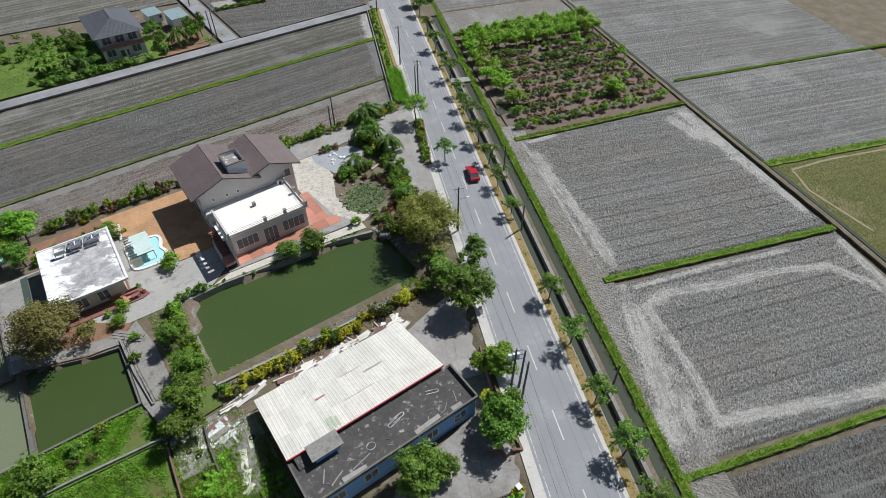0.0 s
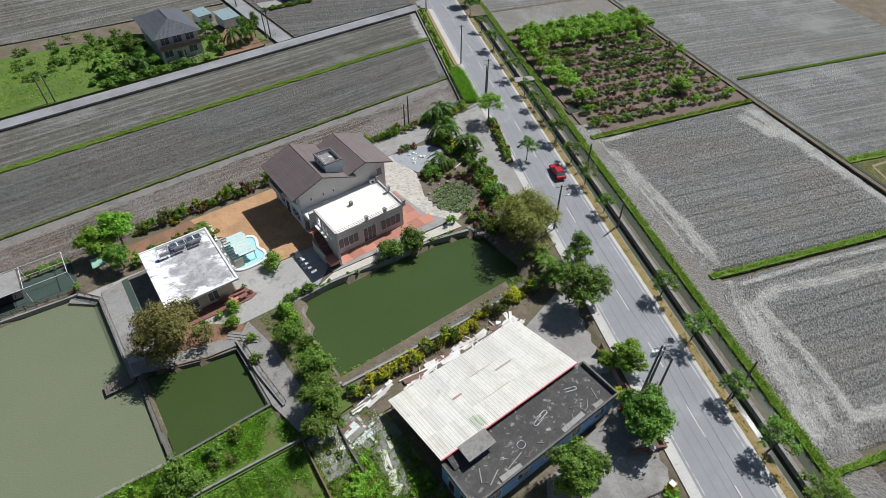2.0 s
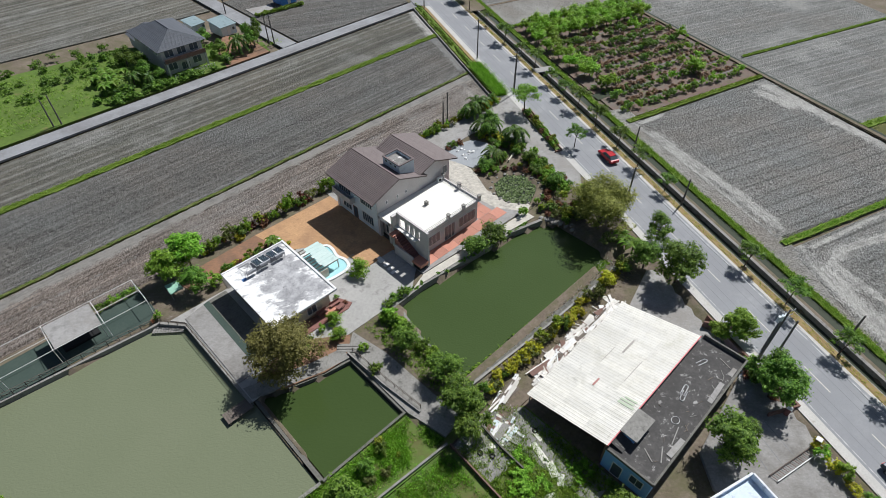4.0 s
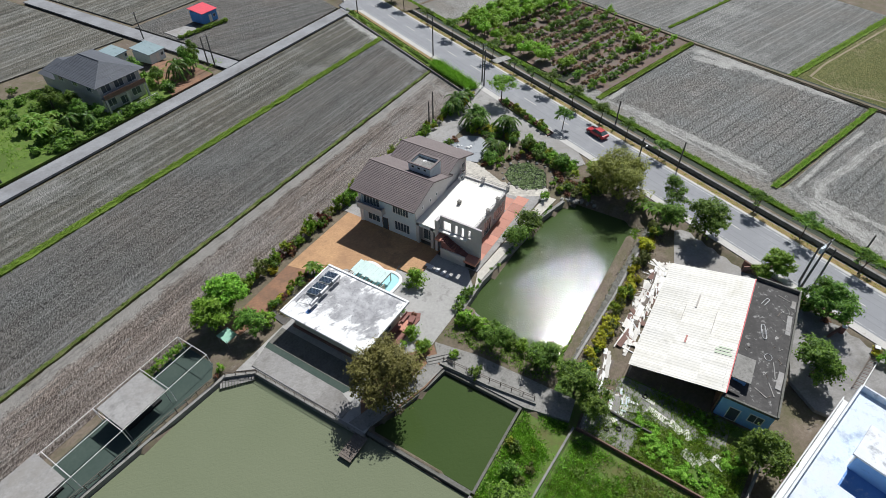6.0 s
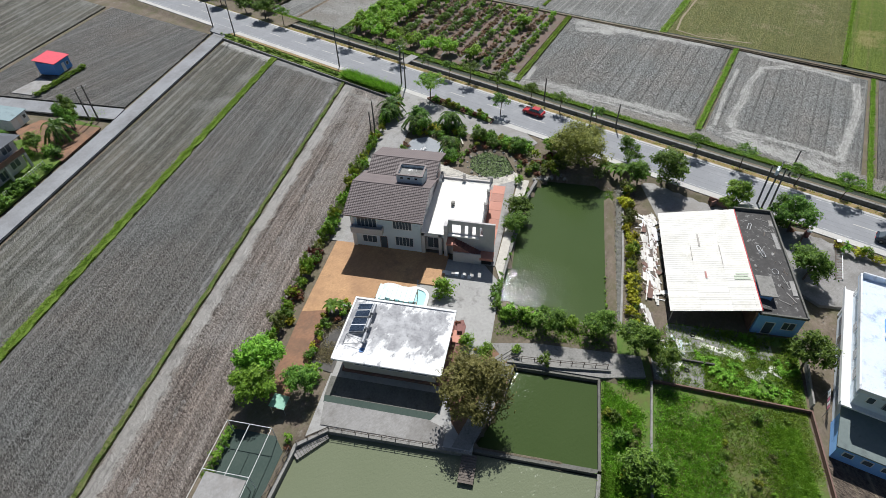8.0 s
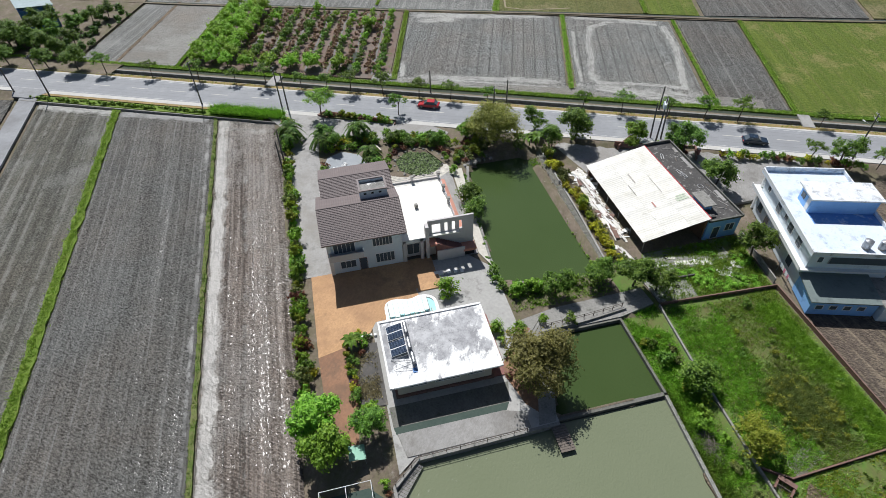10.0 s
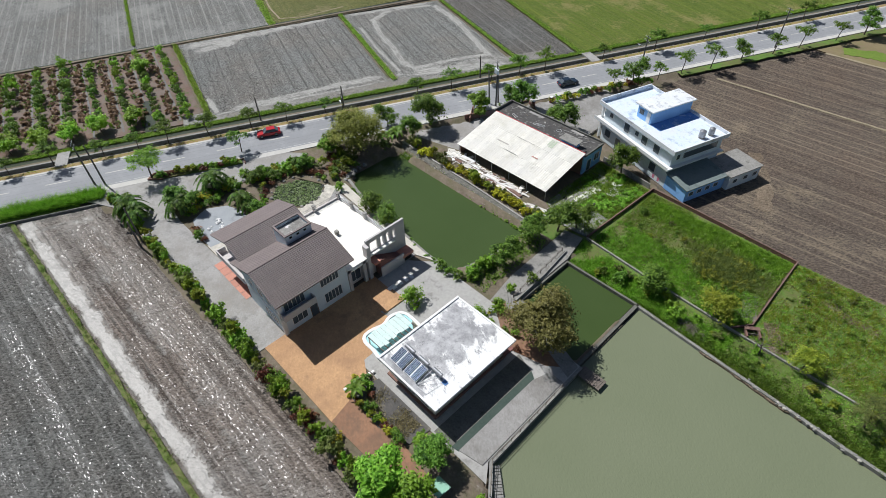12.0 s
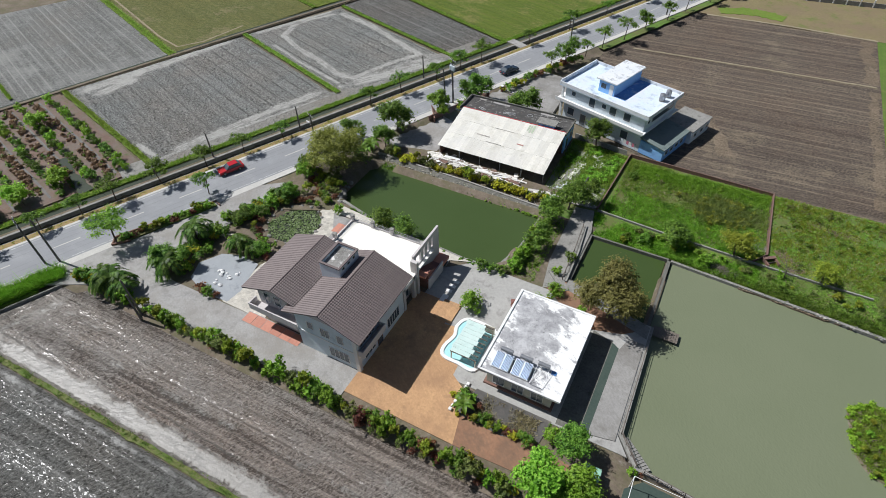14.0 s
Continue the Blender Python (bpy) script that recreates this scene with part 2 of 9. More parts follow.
A_ROAD = math.atan2(0.9108, 0.4127)
M = dict(
    asphalt=surface("asphalt", (0.235, 0.243, 0.258), (0.29, 0.298, 0.312), 8.0, 0.12, 0.85, 0.006, stain=(0.34, 0.345, 0.355), stain_at=(0.48, 0.72), blot=(0.25, 0.256, 0.268)),
    shoulder=surface("shoulder", (0.42, 0.41, 0.39), (0.6, 0.585, 0.55), 5.0, 0.3, 0.95, 0.01, stain=(0.33, 0.29, 0.23), stain_at=(0.58, 0.72)),
    paint=surface("road_paint", (0.62, 0.6, 0.54), (0.42, 0.41, 0.38), 9.0, 0.8, 0.7, 0.002),
    wornpaint=surface("worn_road_paint", (0.62, 0.62, 0.61), (0.42, 0.425, 0.43), 7.0, 0.6, 0.75, 0.002, stain=(0.25, 0.255, 0.265), stain_at=(0.46, 0.6)),
    lane=surface("lane_concrete", (0.24, 0.248, 0.262), (0.34, 0.346, 0.355), 5.0, 0.15, 0.9, 0.006, blot=(0.2, 0.2, 0.205)),
    concrete=surface("concrete", (0.25, 0.243, 0.235), (0.36, 0.35, 0.335), 4.0, 0.2, 0.9, 0.008, stain=(0.15, 0.14, 0.13), stain_at=(0.56, 0.75), blot=(0.19, 0.18, 0.165)),
    courtyard=surface("pale_yard", (0.3, 0.295, 0.28), (0.44, 0.43, 0.41), 2.4, 0.22, 0.92, 0.006, stain=(0.22, 0.21, 0.2), stain_at=(0.54, 0.7)),
    pale=surface("pale_concrete", (0.28, 0.274, 0.268), (0.395, 0.385, 0.37), 4.0, 0.25, 0.9, 0.008, stain=(0.2, 0.195, 0.185), stain_at=(0.5, 0.7), blot=(0.27, 0.255, 0.235)),
    gravel=surface("grey_gravel", (0.27, 0.29, 0.31), (0.38, 0.4, 0.42), 9.0, 0.3, 0.95, 0.03, stain=(0.2, 0.21, 0.22), stain_at=(0.55, 0.75)),
    kerb=surface("kerb_concrete", (0.19, 0.185, 0.17), (0.32, 0.31, 0.29), 4.0, 0.5, 0.95, 0.02, stain=(0.1, 0.1, 0.085)),
    orange=surface("orange_yard", (0.4, 0.23, 0.115), (0.62, 0.38, 0.2), 3.0, 0.12, 0.9, 0.006, stain=(0.27, 0.165, 0.1), stain_at=(0.54, 0.7), blot=(0.36, 0.21, 0.115)),
    drive=surface("brown_drive", (0.24, 0.125, 0.075), (0.34, 0.19, 0.115), 3.0, 0.2, 0.95, 0.01, stain=(0.16, 0.1, 0.07), blot=(0.17, 0.11, 0.075)),
    redtile=surface("red_tile", (0.42, 0.17, 0.115), (0.5, 0.23, 0.165), 3.0, 0.4, 0.7, 0.003, vary=0.35),
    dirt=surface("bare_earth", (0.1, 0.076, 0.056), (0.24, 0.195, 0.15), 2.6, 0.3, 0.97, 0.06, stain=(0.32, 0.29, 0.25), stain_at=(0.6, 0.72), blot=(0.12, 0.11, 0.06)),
    verge=surface("dry_verge", (0.25, 0.17, 0.07), (0.33, 0.25, 0.12), 3.0, 0.3, 0.97, 0.03, stain=(0.14, 0.14, 0.05)),
    tan=soil("dry_tan_earth", (0.3, 0.235, 0.17), (0.11, 0.087, 0.066), (0.36, 0.28, 0.2), 0.05, 2.8, 0.0, None, (0.5, 0.66), 0.9, 1.2),
    drygrass=surface("dry_grass_ground", (0.17, 0.14, 0.065), (0.24, 0.2, 0.1), 1.4, 0.12, 0.95, 0.06, stain=(0.11, 0.16, 0.03), stain_at=(0.52, 0.66), blot=(0.2, 0.15, 0.09)),
    mulch=surface("grey_mulch_film", (0.09, 0.088, 0.086), (0.17, 0.165, 0.16), 4.0, 0.5, 0.75, 0.02, stain=(0.09, 0.075, 0.06)),
    meadow=surface("meadow_grass", (0.07, 0.14, 0.018), (0.15, 0.22, 0.035), 1.6, 0.1, 0.95, 0.08, stain=(0.2, 0.17, 0.07), stain_at=(0.56, 0.7), blot=(0.08, 0.13, 0.02)),
    orchard=surface("orchard_ground", (0.12, 0.075, 0.06), (0.22, 0.145, 0.115), 2.6, 0.25, 0.97, 0.08, stain=(0.09, 0.12, 0.035), stain_at=(0.52, 0.66), blot=(0.17, 0.14, 0.12)),
    # Wet pond concrete, also the painted shadow on the walk by the hut.
    wetshadekerb=surface("dark_wet_and_shaded_concrete", (0.1, 0.1, 0.085), (0.19, 0.185, 0.165), 4.0, 0.5, 0.9, 0.02, stain=(0.07, 0.08, 0.05)),
    straw=surface("dry_straw", (0.23, 0.19, 0.12), (0.33, 0.28, 0.19), 3.0, 0.3, 0.97, 0.03, stain=(0.14, 0.12, 0.08)),
    grass=surface("grass_ground", (0.065, 0.15, 0.02), (0.12, 0.21, 0.032), 1.6, 0.14, 0.95, 0.06, stain=(0.2, 0.16, 0.075), stain_at=(0.56, 0.7), blot=(0.12, 0.115, 0.04)),
    weedbund=surface("weedy_bund", (0.12, 0.13, 0.045), (0.19, 0.2, 0.075), 2.5, 0.4, 0.95, 0.06, stain=(0.09, 0.14, 0.025), stain_at=(0.45, 0.6)),
    lush=surface("lush_grass", (0.1, 0.165, 0.018), (0.155, 0.23, 0.03), 2.5, 0.3, 0.95, 0.08, stain=(0.16, 0.17, 0.035)),
    rice=soil("rice_field", (0.165, 0.215, 0.036), (0.085, 0.13, 0.02), (0.29, 0.25, 0.1), -0.34, 3.2, 0.0, (0.15, 0.16, 0.045), (0.54, 0.64), 0.8, 2.4),
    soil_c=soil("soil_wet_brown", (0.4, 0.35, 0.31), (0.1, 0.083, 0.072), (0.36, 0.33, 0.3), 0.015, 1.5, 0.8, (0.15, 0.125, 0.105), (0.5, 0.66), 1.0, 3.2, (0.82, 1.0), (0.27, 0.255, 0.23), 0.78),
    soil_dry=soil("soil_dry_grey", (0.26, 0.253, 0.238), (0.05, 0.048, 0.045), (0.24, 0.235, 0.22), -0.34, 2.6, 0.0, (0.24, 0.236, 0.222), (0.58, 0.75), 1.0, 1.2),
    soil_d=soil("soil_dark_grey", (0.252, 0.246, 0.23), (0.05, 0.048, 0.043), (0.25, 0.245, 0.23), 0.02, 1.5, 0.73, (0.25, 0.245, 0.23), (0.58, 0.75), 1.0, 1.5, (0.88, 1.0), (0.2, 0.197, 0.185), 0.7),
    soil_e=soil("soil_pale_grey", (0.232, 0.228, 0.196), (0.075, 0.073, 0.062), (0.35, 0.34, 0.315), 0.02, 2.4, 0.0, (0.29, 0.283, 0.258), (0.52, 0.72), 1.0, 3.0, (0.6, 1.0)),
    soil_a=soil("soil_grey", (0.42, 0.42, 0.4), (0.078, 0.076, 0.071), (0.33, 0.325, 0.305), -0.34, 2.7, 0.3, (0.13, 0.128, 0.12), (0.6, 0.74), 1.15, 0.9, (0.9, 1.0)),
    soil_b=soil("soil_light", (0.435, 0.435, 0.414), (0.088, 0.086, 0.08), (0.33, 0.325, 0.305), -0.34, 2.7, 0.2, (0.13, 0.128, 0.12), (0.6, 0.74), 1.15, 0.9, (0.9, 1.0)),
    soil_far=soil("soil_far", (0.298, 0.302, 0.29), (0.13, 0.132, 0.126), (0.37, 0.36, 0.335), -0.34, 1.6, 0.0, (0.36, 0.35, 0.33), (0.5, 0.66), 0.9, 1.7, (0.8, 1.0)),
    soil_brown=soil("soil_brown", (0.235, 0.187, 0.148), (0.075, 0.06, 0.05), (0.36, 0.285, 0.195), 0.05, 1.9, 0.0, (0.3, 0.245, 0.175), (0.55, 0.68), 0.9, 1.7, (0.88, 1.0)),
    mud=soil("mud_pale", (0.33, 0.318, 0.292), (0.2, 0.192, 0.176), (0.38, 0.366, 0.34), A_ROAD, 2.0, 0.35, None, (0.48, 0.62), 0.8, 0.6),
    fallow=soil("fallow_field", (0.2, 0.2, 0.075), (0.085, 0.1, 0.03), (0.3, 0.24, 0.14), -0.34, 3.0, 0.0, (0.13, 0.13, 0.05), (0.56, 0.7), 0.7, 1.5),
    carred=plain("red_car_paint", (0.5, 0.02, 0.03), 0.25), cardark=plain("dark_car_paint", (0.02, 0.035, 0.06), 0.25),
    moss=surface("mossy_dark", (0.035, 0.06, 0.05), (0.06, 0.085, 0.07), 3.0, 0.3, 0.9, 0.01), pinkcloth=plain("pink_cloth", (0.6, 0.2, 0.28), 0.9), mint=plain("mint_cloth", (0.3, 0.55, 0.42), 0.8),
    tarbed=surface("dark_weathered", (0.07, 0.068, 0.066), (0.13, 0.12, 0.11), 3.0, 0.3, 0.95, 0.03, stain=(0.2, 0.18, 0.15)),
    rust=surface("rust_coping", (0.15, 0.085, 0.07), (0.24, 0.15, 0.12), 4.0, 0.6, 0.9, 0.005),
    pond=water("pond_green", (0.048, 0.077, 0.024), (0.063, 0.097, 0.034), 0.045, 3.3, 0.0275, 1),
    calm=water("pond_calm", (0.042, 0.07, 0.02), (0.06, 0.092, 0.03), 0.04, 2.2, 0.018, 1.5),
    milky=water("pond_milky", (0.155, 0.18, 0.108), (0.19, 0.21, 0.135), 0.04, 3.3, 0.033, 1),
    ditch=water("ditch_water", (0.05, 0.06, 0.045), (0.09, 0.1, 0.075), 0.05, 4.0, 0.0018, 2),
    towerfloor=surface("stained_tower_floor", (0.2, 0.195, 0.185), (0.34, 0.33, 0.315), 3.0, 0.5, 0.9, 0.01, stain=(0.72, 0.71, 0.69), stain_at=(0.54, 0.6), blot=(0.13, 0.125, 0.115)),
    rooftile=surface("roof_tile", (0.13, 0.101, 0.098), (0.175, 0.138, 0.133), 6.0, 0.5, 0.6, 0.004, vary=0.12),
    annexroof=surface("dull_green_sheet", (0.13, 0.17, 0.165), (0.19, 0.225, 0.215), 3.0, 0.3, 0.7, 0.004, stain=(0.1, 0.12, 0.12)),
    greytile=surface("grey_tile", (0.072, 0.08, 0.096), (0.108, 0.118, 0.136), 6.0, 0.5, 0.7, 0.004, vary=0.2),
    wall=surface("grey_wall", (0.5, 0.475, 0.47), (0.58, 0.555, 0.55), 3.0, 0.4, 0.85, 0.004, stain=(0.4, 0.385, 0.38), stain_at=(0.58, 0.85)),
    deck=surface("white_deck", (0.78, 0.76, 0.69), (0.84, 0.82, 0.76), 2.0, 0.3, 0.8, 0.003, stain=(0.7, 0.66, 0.56), stain_at=(0.6, 0.85)),
    # Dark tone of slab joints and of the painted cable shadows.
    jointshade=surface("joint_and_cable_shadow", (0.17, 0.175, 0.185), (0.23, 0.236, 0.245), 6.0, 0.5, 0.9, 0.003),
    canopy=surface("pale_turquoise_sheet", (0.52, 0.68, 0.64), (0.64, 0.76, 0.72), 3.0, 0.4, 0.5, 0.004, stain=(0.46, 0.6, 0.56)),
    patchgreen=plain("faded_green_sheet", (0.5, 0.58, 0.43), 0.6), patchgrey=plain("grey_brown_sheet", (0.47, 0.44, 0.4), 0.8), patchred=plain("faded_red_sheet", (0.5, 0.25, 0.22), 0.8),
    white=surface("white_paint", (0.8, 0.8, 0.79), (0.7, 0.7, 0.69), 3.0, 0.4, 0.7, 0.003),
    blueroof=surface("white_blue_roof", (0.76, 0.77, 0.78), (0.64, 0.68, 0.73), 2.0, 0.3, 0.8, 0.004, stain=(0.36, 0.38, 0.4), stain_at=(0.53, 0.65)),
    blueworn=surface("worn_blue_white_roof", (0.68, 0.76, 0.85), (0.58, 0.69, 0.82), 2.0, 0.25, 0.8, 0.004, stain=(0.36, 0.44, 0.55), stain_at=(0.52, 0.63), blot=(0.66, 0.7, 0.74)),
    blue=surface("pale_blue_wall", (0.2, 0.44, 0.82), (0.28, 0.52, 0.88), 2.0, 0.3, 0.75, 0.003, stain=(0.1, 0.22, 0.46), stain_at=(0.6, 0.8)),
    # Shade colour of the blue roof floor, with pale wear.
    blueshade=surface("worn_shaded_blue_floor", (0.09, 0.24, 0.56), (0.16, 0.34, 0.68), 1.5, 0.3, 0.7, 0.004, stain=(0.5, 0.6, 0.72), stain_at=(0.56, 0.68)),
    bluewhite=surface("bluish_white_wall", (0.6, 0.68, 0.74), (0.68, 0.74, 0.78), 2.0, 0.3, 0.8, 0.003, stain=(0.48, 0.55, 0.6)),
    shedblue=plain("bright_blue_sheet", (0.09, 0.3, 0.72), 0.6), pinkroof=plain("pinkish_red_sheet", (0.8, 0.085, 0.12), 0.5),
    deepblue=plain("deep_blue_paint", (0.08, 0.22, 0.5), 0.6),
    tin=surface("cream_sheet", (0.6, 0.575, 0.5), (0.79, 0.77, 0.71), 1.6, 0.16, 0.6, 0.004, stain=(0.52, 0.5, 0.41), stain_at=(0.53, 0.75), vary=0.17, blot=(0.66, 0.645, 0.6)),
    tar=surface("black_tar", (0.045, 0.043, 0.042), (0.115, 0.11, 0.105), 3.0, 0.6, 0.9, 0.02, stain=(0.4, 0.39, 0.375), stain_at=(0.575, 0.63), blot=(0.06, 0.057, 0.055)),
    brick=surface("brown_brick_wall", (0.16, 0.085, 0.065), (0.24, 0.14, 0.11), 4.0, 0.5, 0.95, 0.02, stain=(0.1, 0.09, 0.075)),
    wood=surface("weathered_wood", (0.11, 0.09, 0.075), (0.2, 0.17, 0.145), 6.0, 0.6, 0.9, 0.01),
    pole=surface("pole_concrete", (0.1, 0.095, 0.09), (0.16, 0.15, 0.14), 5.0, 0.8, 0.9, 0.004),
    bark=surface("bark", (0.07, 0.052, 0.038), (0.14, 0.11, 0.085), 9.0, 1.0, 0.95, 0.02),
    steel=plain("grey_steel", (0.35, 0.36, 0.38), 0.4, 0.6),
    dark=plain("dark_recess", (0.012, 0.012, 0.013), 0.8),
    redroof=plain("red_sheet", (0.55, 0.05, 0.06), 0.5),
    navy=plain("solar_blue", (0.22, 0.28, 0.38), 0.25, 0.75),
    cream=plain("cream_trim", (0.62, 0.58, 0.48), 0.8),
    stone=surface("pale_stone", (0.4, 0.375, 0.325), (0.57, 0.54, 0.48), 3.0, 0.8, 0.9, 0.02, vary=0.4),
    scrap=surface("white_scrap", (0.78, 0.76, 0.72), (0.6, 0.57, 0.52), 3.0, 0.6, 0.8, 0.01, vary=0.35),
    leaf=leafy("leaf_green", (0.03, 0.07, 0.012), (0.085, 0.165, 0.027), (0.19, 0.31, 0.055)),
    leafbright=leafy("leaf_bright", (0.08, 0.175, 0.014), (0.21, 0.385, 0.032), (0.38, 0.57, 0.08)),
    leaflime=leafy("leaf_lime", (0.12, 0.24, 0.016), (0.28, 0.48, 0.035), (0.46, 0.66, 0.09)),
    leafolive=leafy("leaf_olive", (0.125, 0.125, 0.034), (0.275, 0.275, 0.072), (0.42, 0.4, 0.13)),
    leafyellow=leafy("leaf_yellow", (0.175, 0.210, 0.018), (0.525, 0.490, 0.035), (0.600, 0.600, 0.052)),
    leafred=leafy("leaf_red", (0.09, 0.042, 0.03), (0.2, 0.078, 0.052), (0.36, 0.16, 0.085)),
    leafgold=leafy("leaf_golden_olive", (0.11, 0.125, 0.025), (0.265, 0.275, 0.055), (0.43, 0.43, 0.1)),
    shedroof=surface("blue_grey_sheet", (0.2, 0.28, 0.3), (0.27, 0.35, 0.37), 2.0, 0.3, 0.6, 0.004, stain=(0.15, 0.2, 0.2)),
    leafmid=leafy("leaf_mid", (0.04, 0.09, 0.012), (0.135, 0.25, 0.03), (0.29, 0.44, 0.07)),
    leafsage=leafy("leaf_sage", (0.07, 0.095, 0.026), (0.17, 0.21, 0.054), (0.31, 0.34, 0.105)),
    leafyolk=leafy("leaf_yellow_green", (0.12, 0.17, 0.016), (0.28, 0.34, 0.03), (0.46, 0.47, 0.065)),
    leafrust=leafy("leaf_rust", (0.12, 0.075, 0.05), (0.26, 0.155, 0.1), (0.4, 0.26, 0.17)),
    dryblade=leafy("dry_grass_blade", (0.2, 0.17, 0.09), (0.34, 0.29, 0.17), (0.46, 0.4, 0.26)),
    lily=leafy("lily_pad", (0.1, 0.17, 0.05), (0.25, 0.36, 0.13), (0.5, 0.58, 0.36)),
    terrace=surface("red_brown_tile", (0.2, 0.085, 0.07), (0.28, 0.13, 0.11), 3.0, 0.5, 0.8, 0.005, stain=(0.13, 0.06, 0.05)),
    blade=leafy("grass_blade", (0.14, 0.265, 0.028), (0.255, 0.41, 0.05), (0.4, 0.52, 0.1)),
)
hm, ht, hp = shader("worn_white_roof")
hv = coords(ht)
sep = ht.nodes.new("ShaderNodeSeparateXYZ")
ht.links.new(hv, sep.inputs[0])
keep = math_node(ht, "MAXIMUM", math_node(ht, "MULTIPLY", math_node(ht, "SUBTRACT", -6.6, sep.outputs["X"]), 0.35), math_node(ht, "MULTIPLY", math_node(ht, "SUBTRACT", sep.outputs["X"], -1.6), 0.35))
keep = math_node(ht, "MAXIMUM", keep, math_node(ht, "MULTIPLY", math_node(ht, "SUBTRACT", 64.0, sep.outputs["Y"]), 0.3))
brush = noise_node(ht, coords(ht, (0.8, 1.3, 1), 0.35), 0.5, 8, 0.74)
worn = ramp(ht, math_node(ht, "ADD", brush, math_node(ht, "MULTIPLY", math_node(ht, "MINIMUM", math_node(ht, "MAXIMUM", keep, -0.4), 0.8), 0.2)), [(0.53, (0,)), (0.62, (1,))])
base_grey = mixc(ht, ramp(ht, noise_node(ht, hv, 0.7, 8, 0.72), [(0.38, (0,)), (0.62, (1,))]), (0.27, 0.27, 0.28), (0.5, 0.5, 0.51))
base_grey = mixc(ht, ramp(ht, noise_node(ht, hv, 2.6, 7, 0.78), [(0.56, (0,)), (0.68, (1,))]), base_grey, (0.16, 0.16, 0.16))
ht.links.new(mixc(ht, worn, base_grey, (0.84, 0.84, 0.83)), hp.inputs["Base Color"])
hp.inputs["Roughness"].default_value = 0.85
M["hutroof"] = hm
gm, gt, gp = shader("window_glass")
gp.inputs["Base Color"].default_value = (0.09, 0.11, 0.13, 1)
gp.inputs["Roughness"].default_value = 0.08
M["glass"] = gm
gm, gt, gp = shader("pool_water")
gp.inputs["Base Color"].default_value = (0.42, 0.72, 0.75, 1)
gp.inputs["Roughness"].default_value = 0.1
bump(gt, gp, noise_node(gt, coords(gt), 3.0), 0.4, 0.01)
M["pool"] = gm


# ---- building helpers ----
def box(bm, x0, x1, y0, y1, z0, z1):
    v = [bm.verts.new((x, y, z)) for z in (z0, z1) for x, y in ((x0, y0), (x1, y0), (x1, y1), (x0, y1))]
    for f in ((3, 2, 1, 0), (4, 5, 6, 7), (0, 1, 5, 4), (1, 2, 6, 5), (2, 3, 7, 6), (3, 0, 4, 7)):
        bm.faces.new([v[k] for k in f])
    return bm


def prism(bm, poly, z0, z1):
    """An upright prism; poly counter-clockwise."""
    n = len(poly)
    a = [bm.verts.new((x, y, z0)) for x, y in poly]
    b = [bm.verts.new((x, y, z1)) for x, y in poly]
    bm.faces.new(a[::-1])
    bm.faces.new(b)
    for k in range(n):
        bm.faces.new((a[k], a[(k + 1) % n], b[(k + 1) % n], b[k]))
    return bm


def tube(bm, p, q, r0, r1=None, n=8):
    p, q = Vector(p), Vector(q)
    r1 = r0 if r1 is None else r1
    w = (q - p).normalized()
    u = w.orthogonal().normalized()
    s = w.cross(u)
    ring = [[bm.verts.new(c + r * (math.cos(2 * math.pi * k / n) * u + math.sin(2 * math.pi * k / n) * s)) for k in range(n)] for c, r in ((p, r0), (q, r1))]
    for k in range(n):
        bm.faces.new((ring[0][k], ring[0][(k + 1) % n], ring[1][(k + 1) % n], ring[1][k]))
    bm.faces.new(ring[0][::-1])
    bm.faces.new(ring[1])
    return bm


def part(name, bm, material, parent=None, label="", bevel=0.0):
    if bevel:
        bmesh.ops.bevel(bm, geom=bm.edges[:], offset=bevel, segments=1, affect="EDGES")
    me = bpy.data.meshes.new(name)
    bm.normal_update()
    bm.to_mesh(me)
    bm.free()
    me.materials.append(material)
    ob = new(name, me)
    if parent:
        ob.parent = parent
    if label:
        ob["label"] = label
    return ob


def sheet(name, verts, faces, material, parent=None, smooth=False):
    me = bpy.data.meshes.new(name)
    me.from_pydata([tuple(v) for v in verts], [], [tuple(f) for f in faces])
    me.materials.append(material)
    if smooth:
        me.shade_smooth()
    ob = new(name, me)
    if parent:
        ob.parent = parent
    return ob


def thing(name, x, y, z, rz, label, category, group=""):
    e = new(name)
    e.matrix_world = pose(x, y, z, 0, 0, rz)
    e.empty_display_size = 0.3
    return tagged(e, label, category, group)


def bx(*a):
    return box(bmesh.new(), *a)


def R(s, u):
    """A place by the main road: s metres along its centre line, u metres to the right of it."""
    return (43.0 + 0.4127 * s + 0.9108 * u, 29.2 + 0.9108 * s - 0.4127 * u)


def slab(name, poly, z, material, label, category, thick=0.3, bevel=0.0):
    area = sum(a[0] * b[1] - b[0] * a[1] for a, b in zip(poly, poly[1:] + poly[:1]))
    ob = part(name, prism(bmesh.new(), poly if area > 0 else poly[::-1], z - thick, z), material, bevel=bevel)
    return tagged(ob, label, category, kind="structure")


def inside(poly, x, y):
    hit = False
    for (x0, y0), (x1, y1) in zip(poly, poly[1:] + poly[:1]):
        if (y0 > y) != (y1 > y) and x < (x1 - x0) * (y - y0) / (y1 - y0) + x0:
            hit = not hit
    return hit


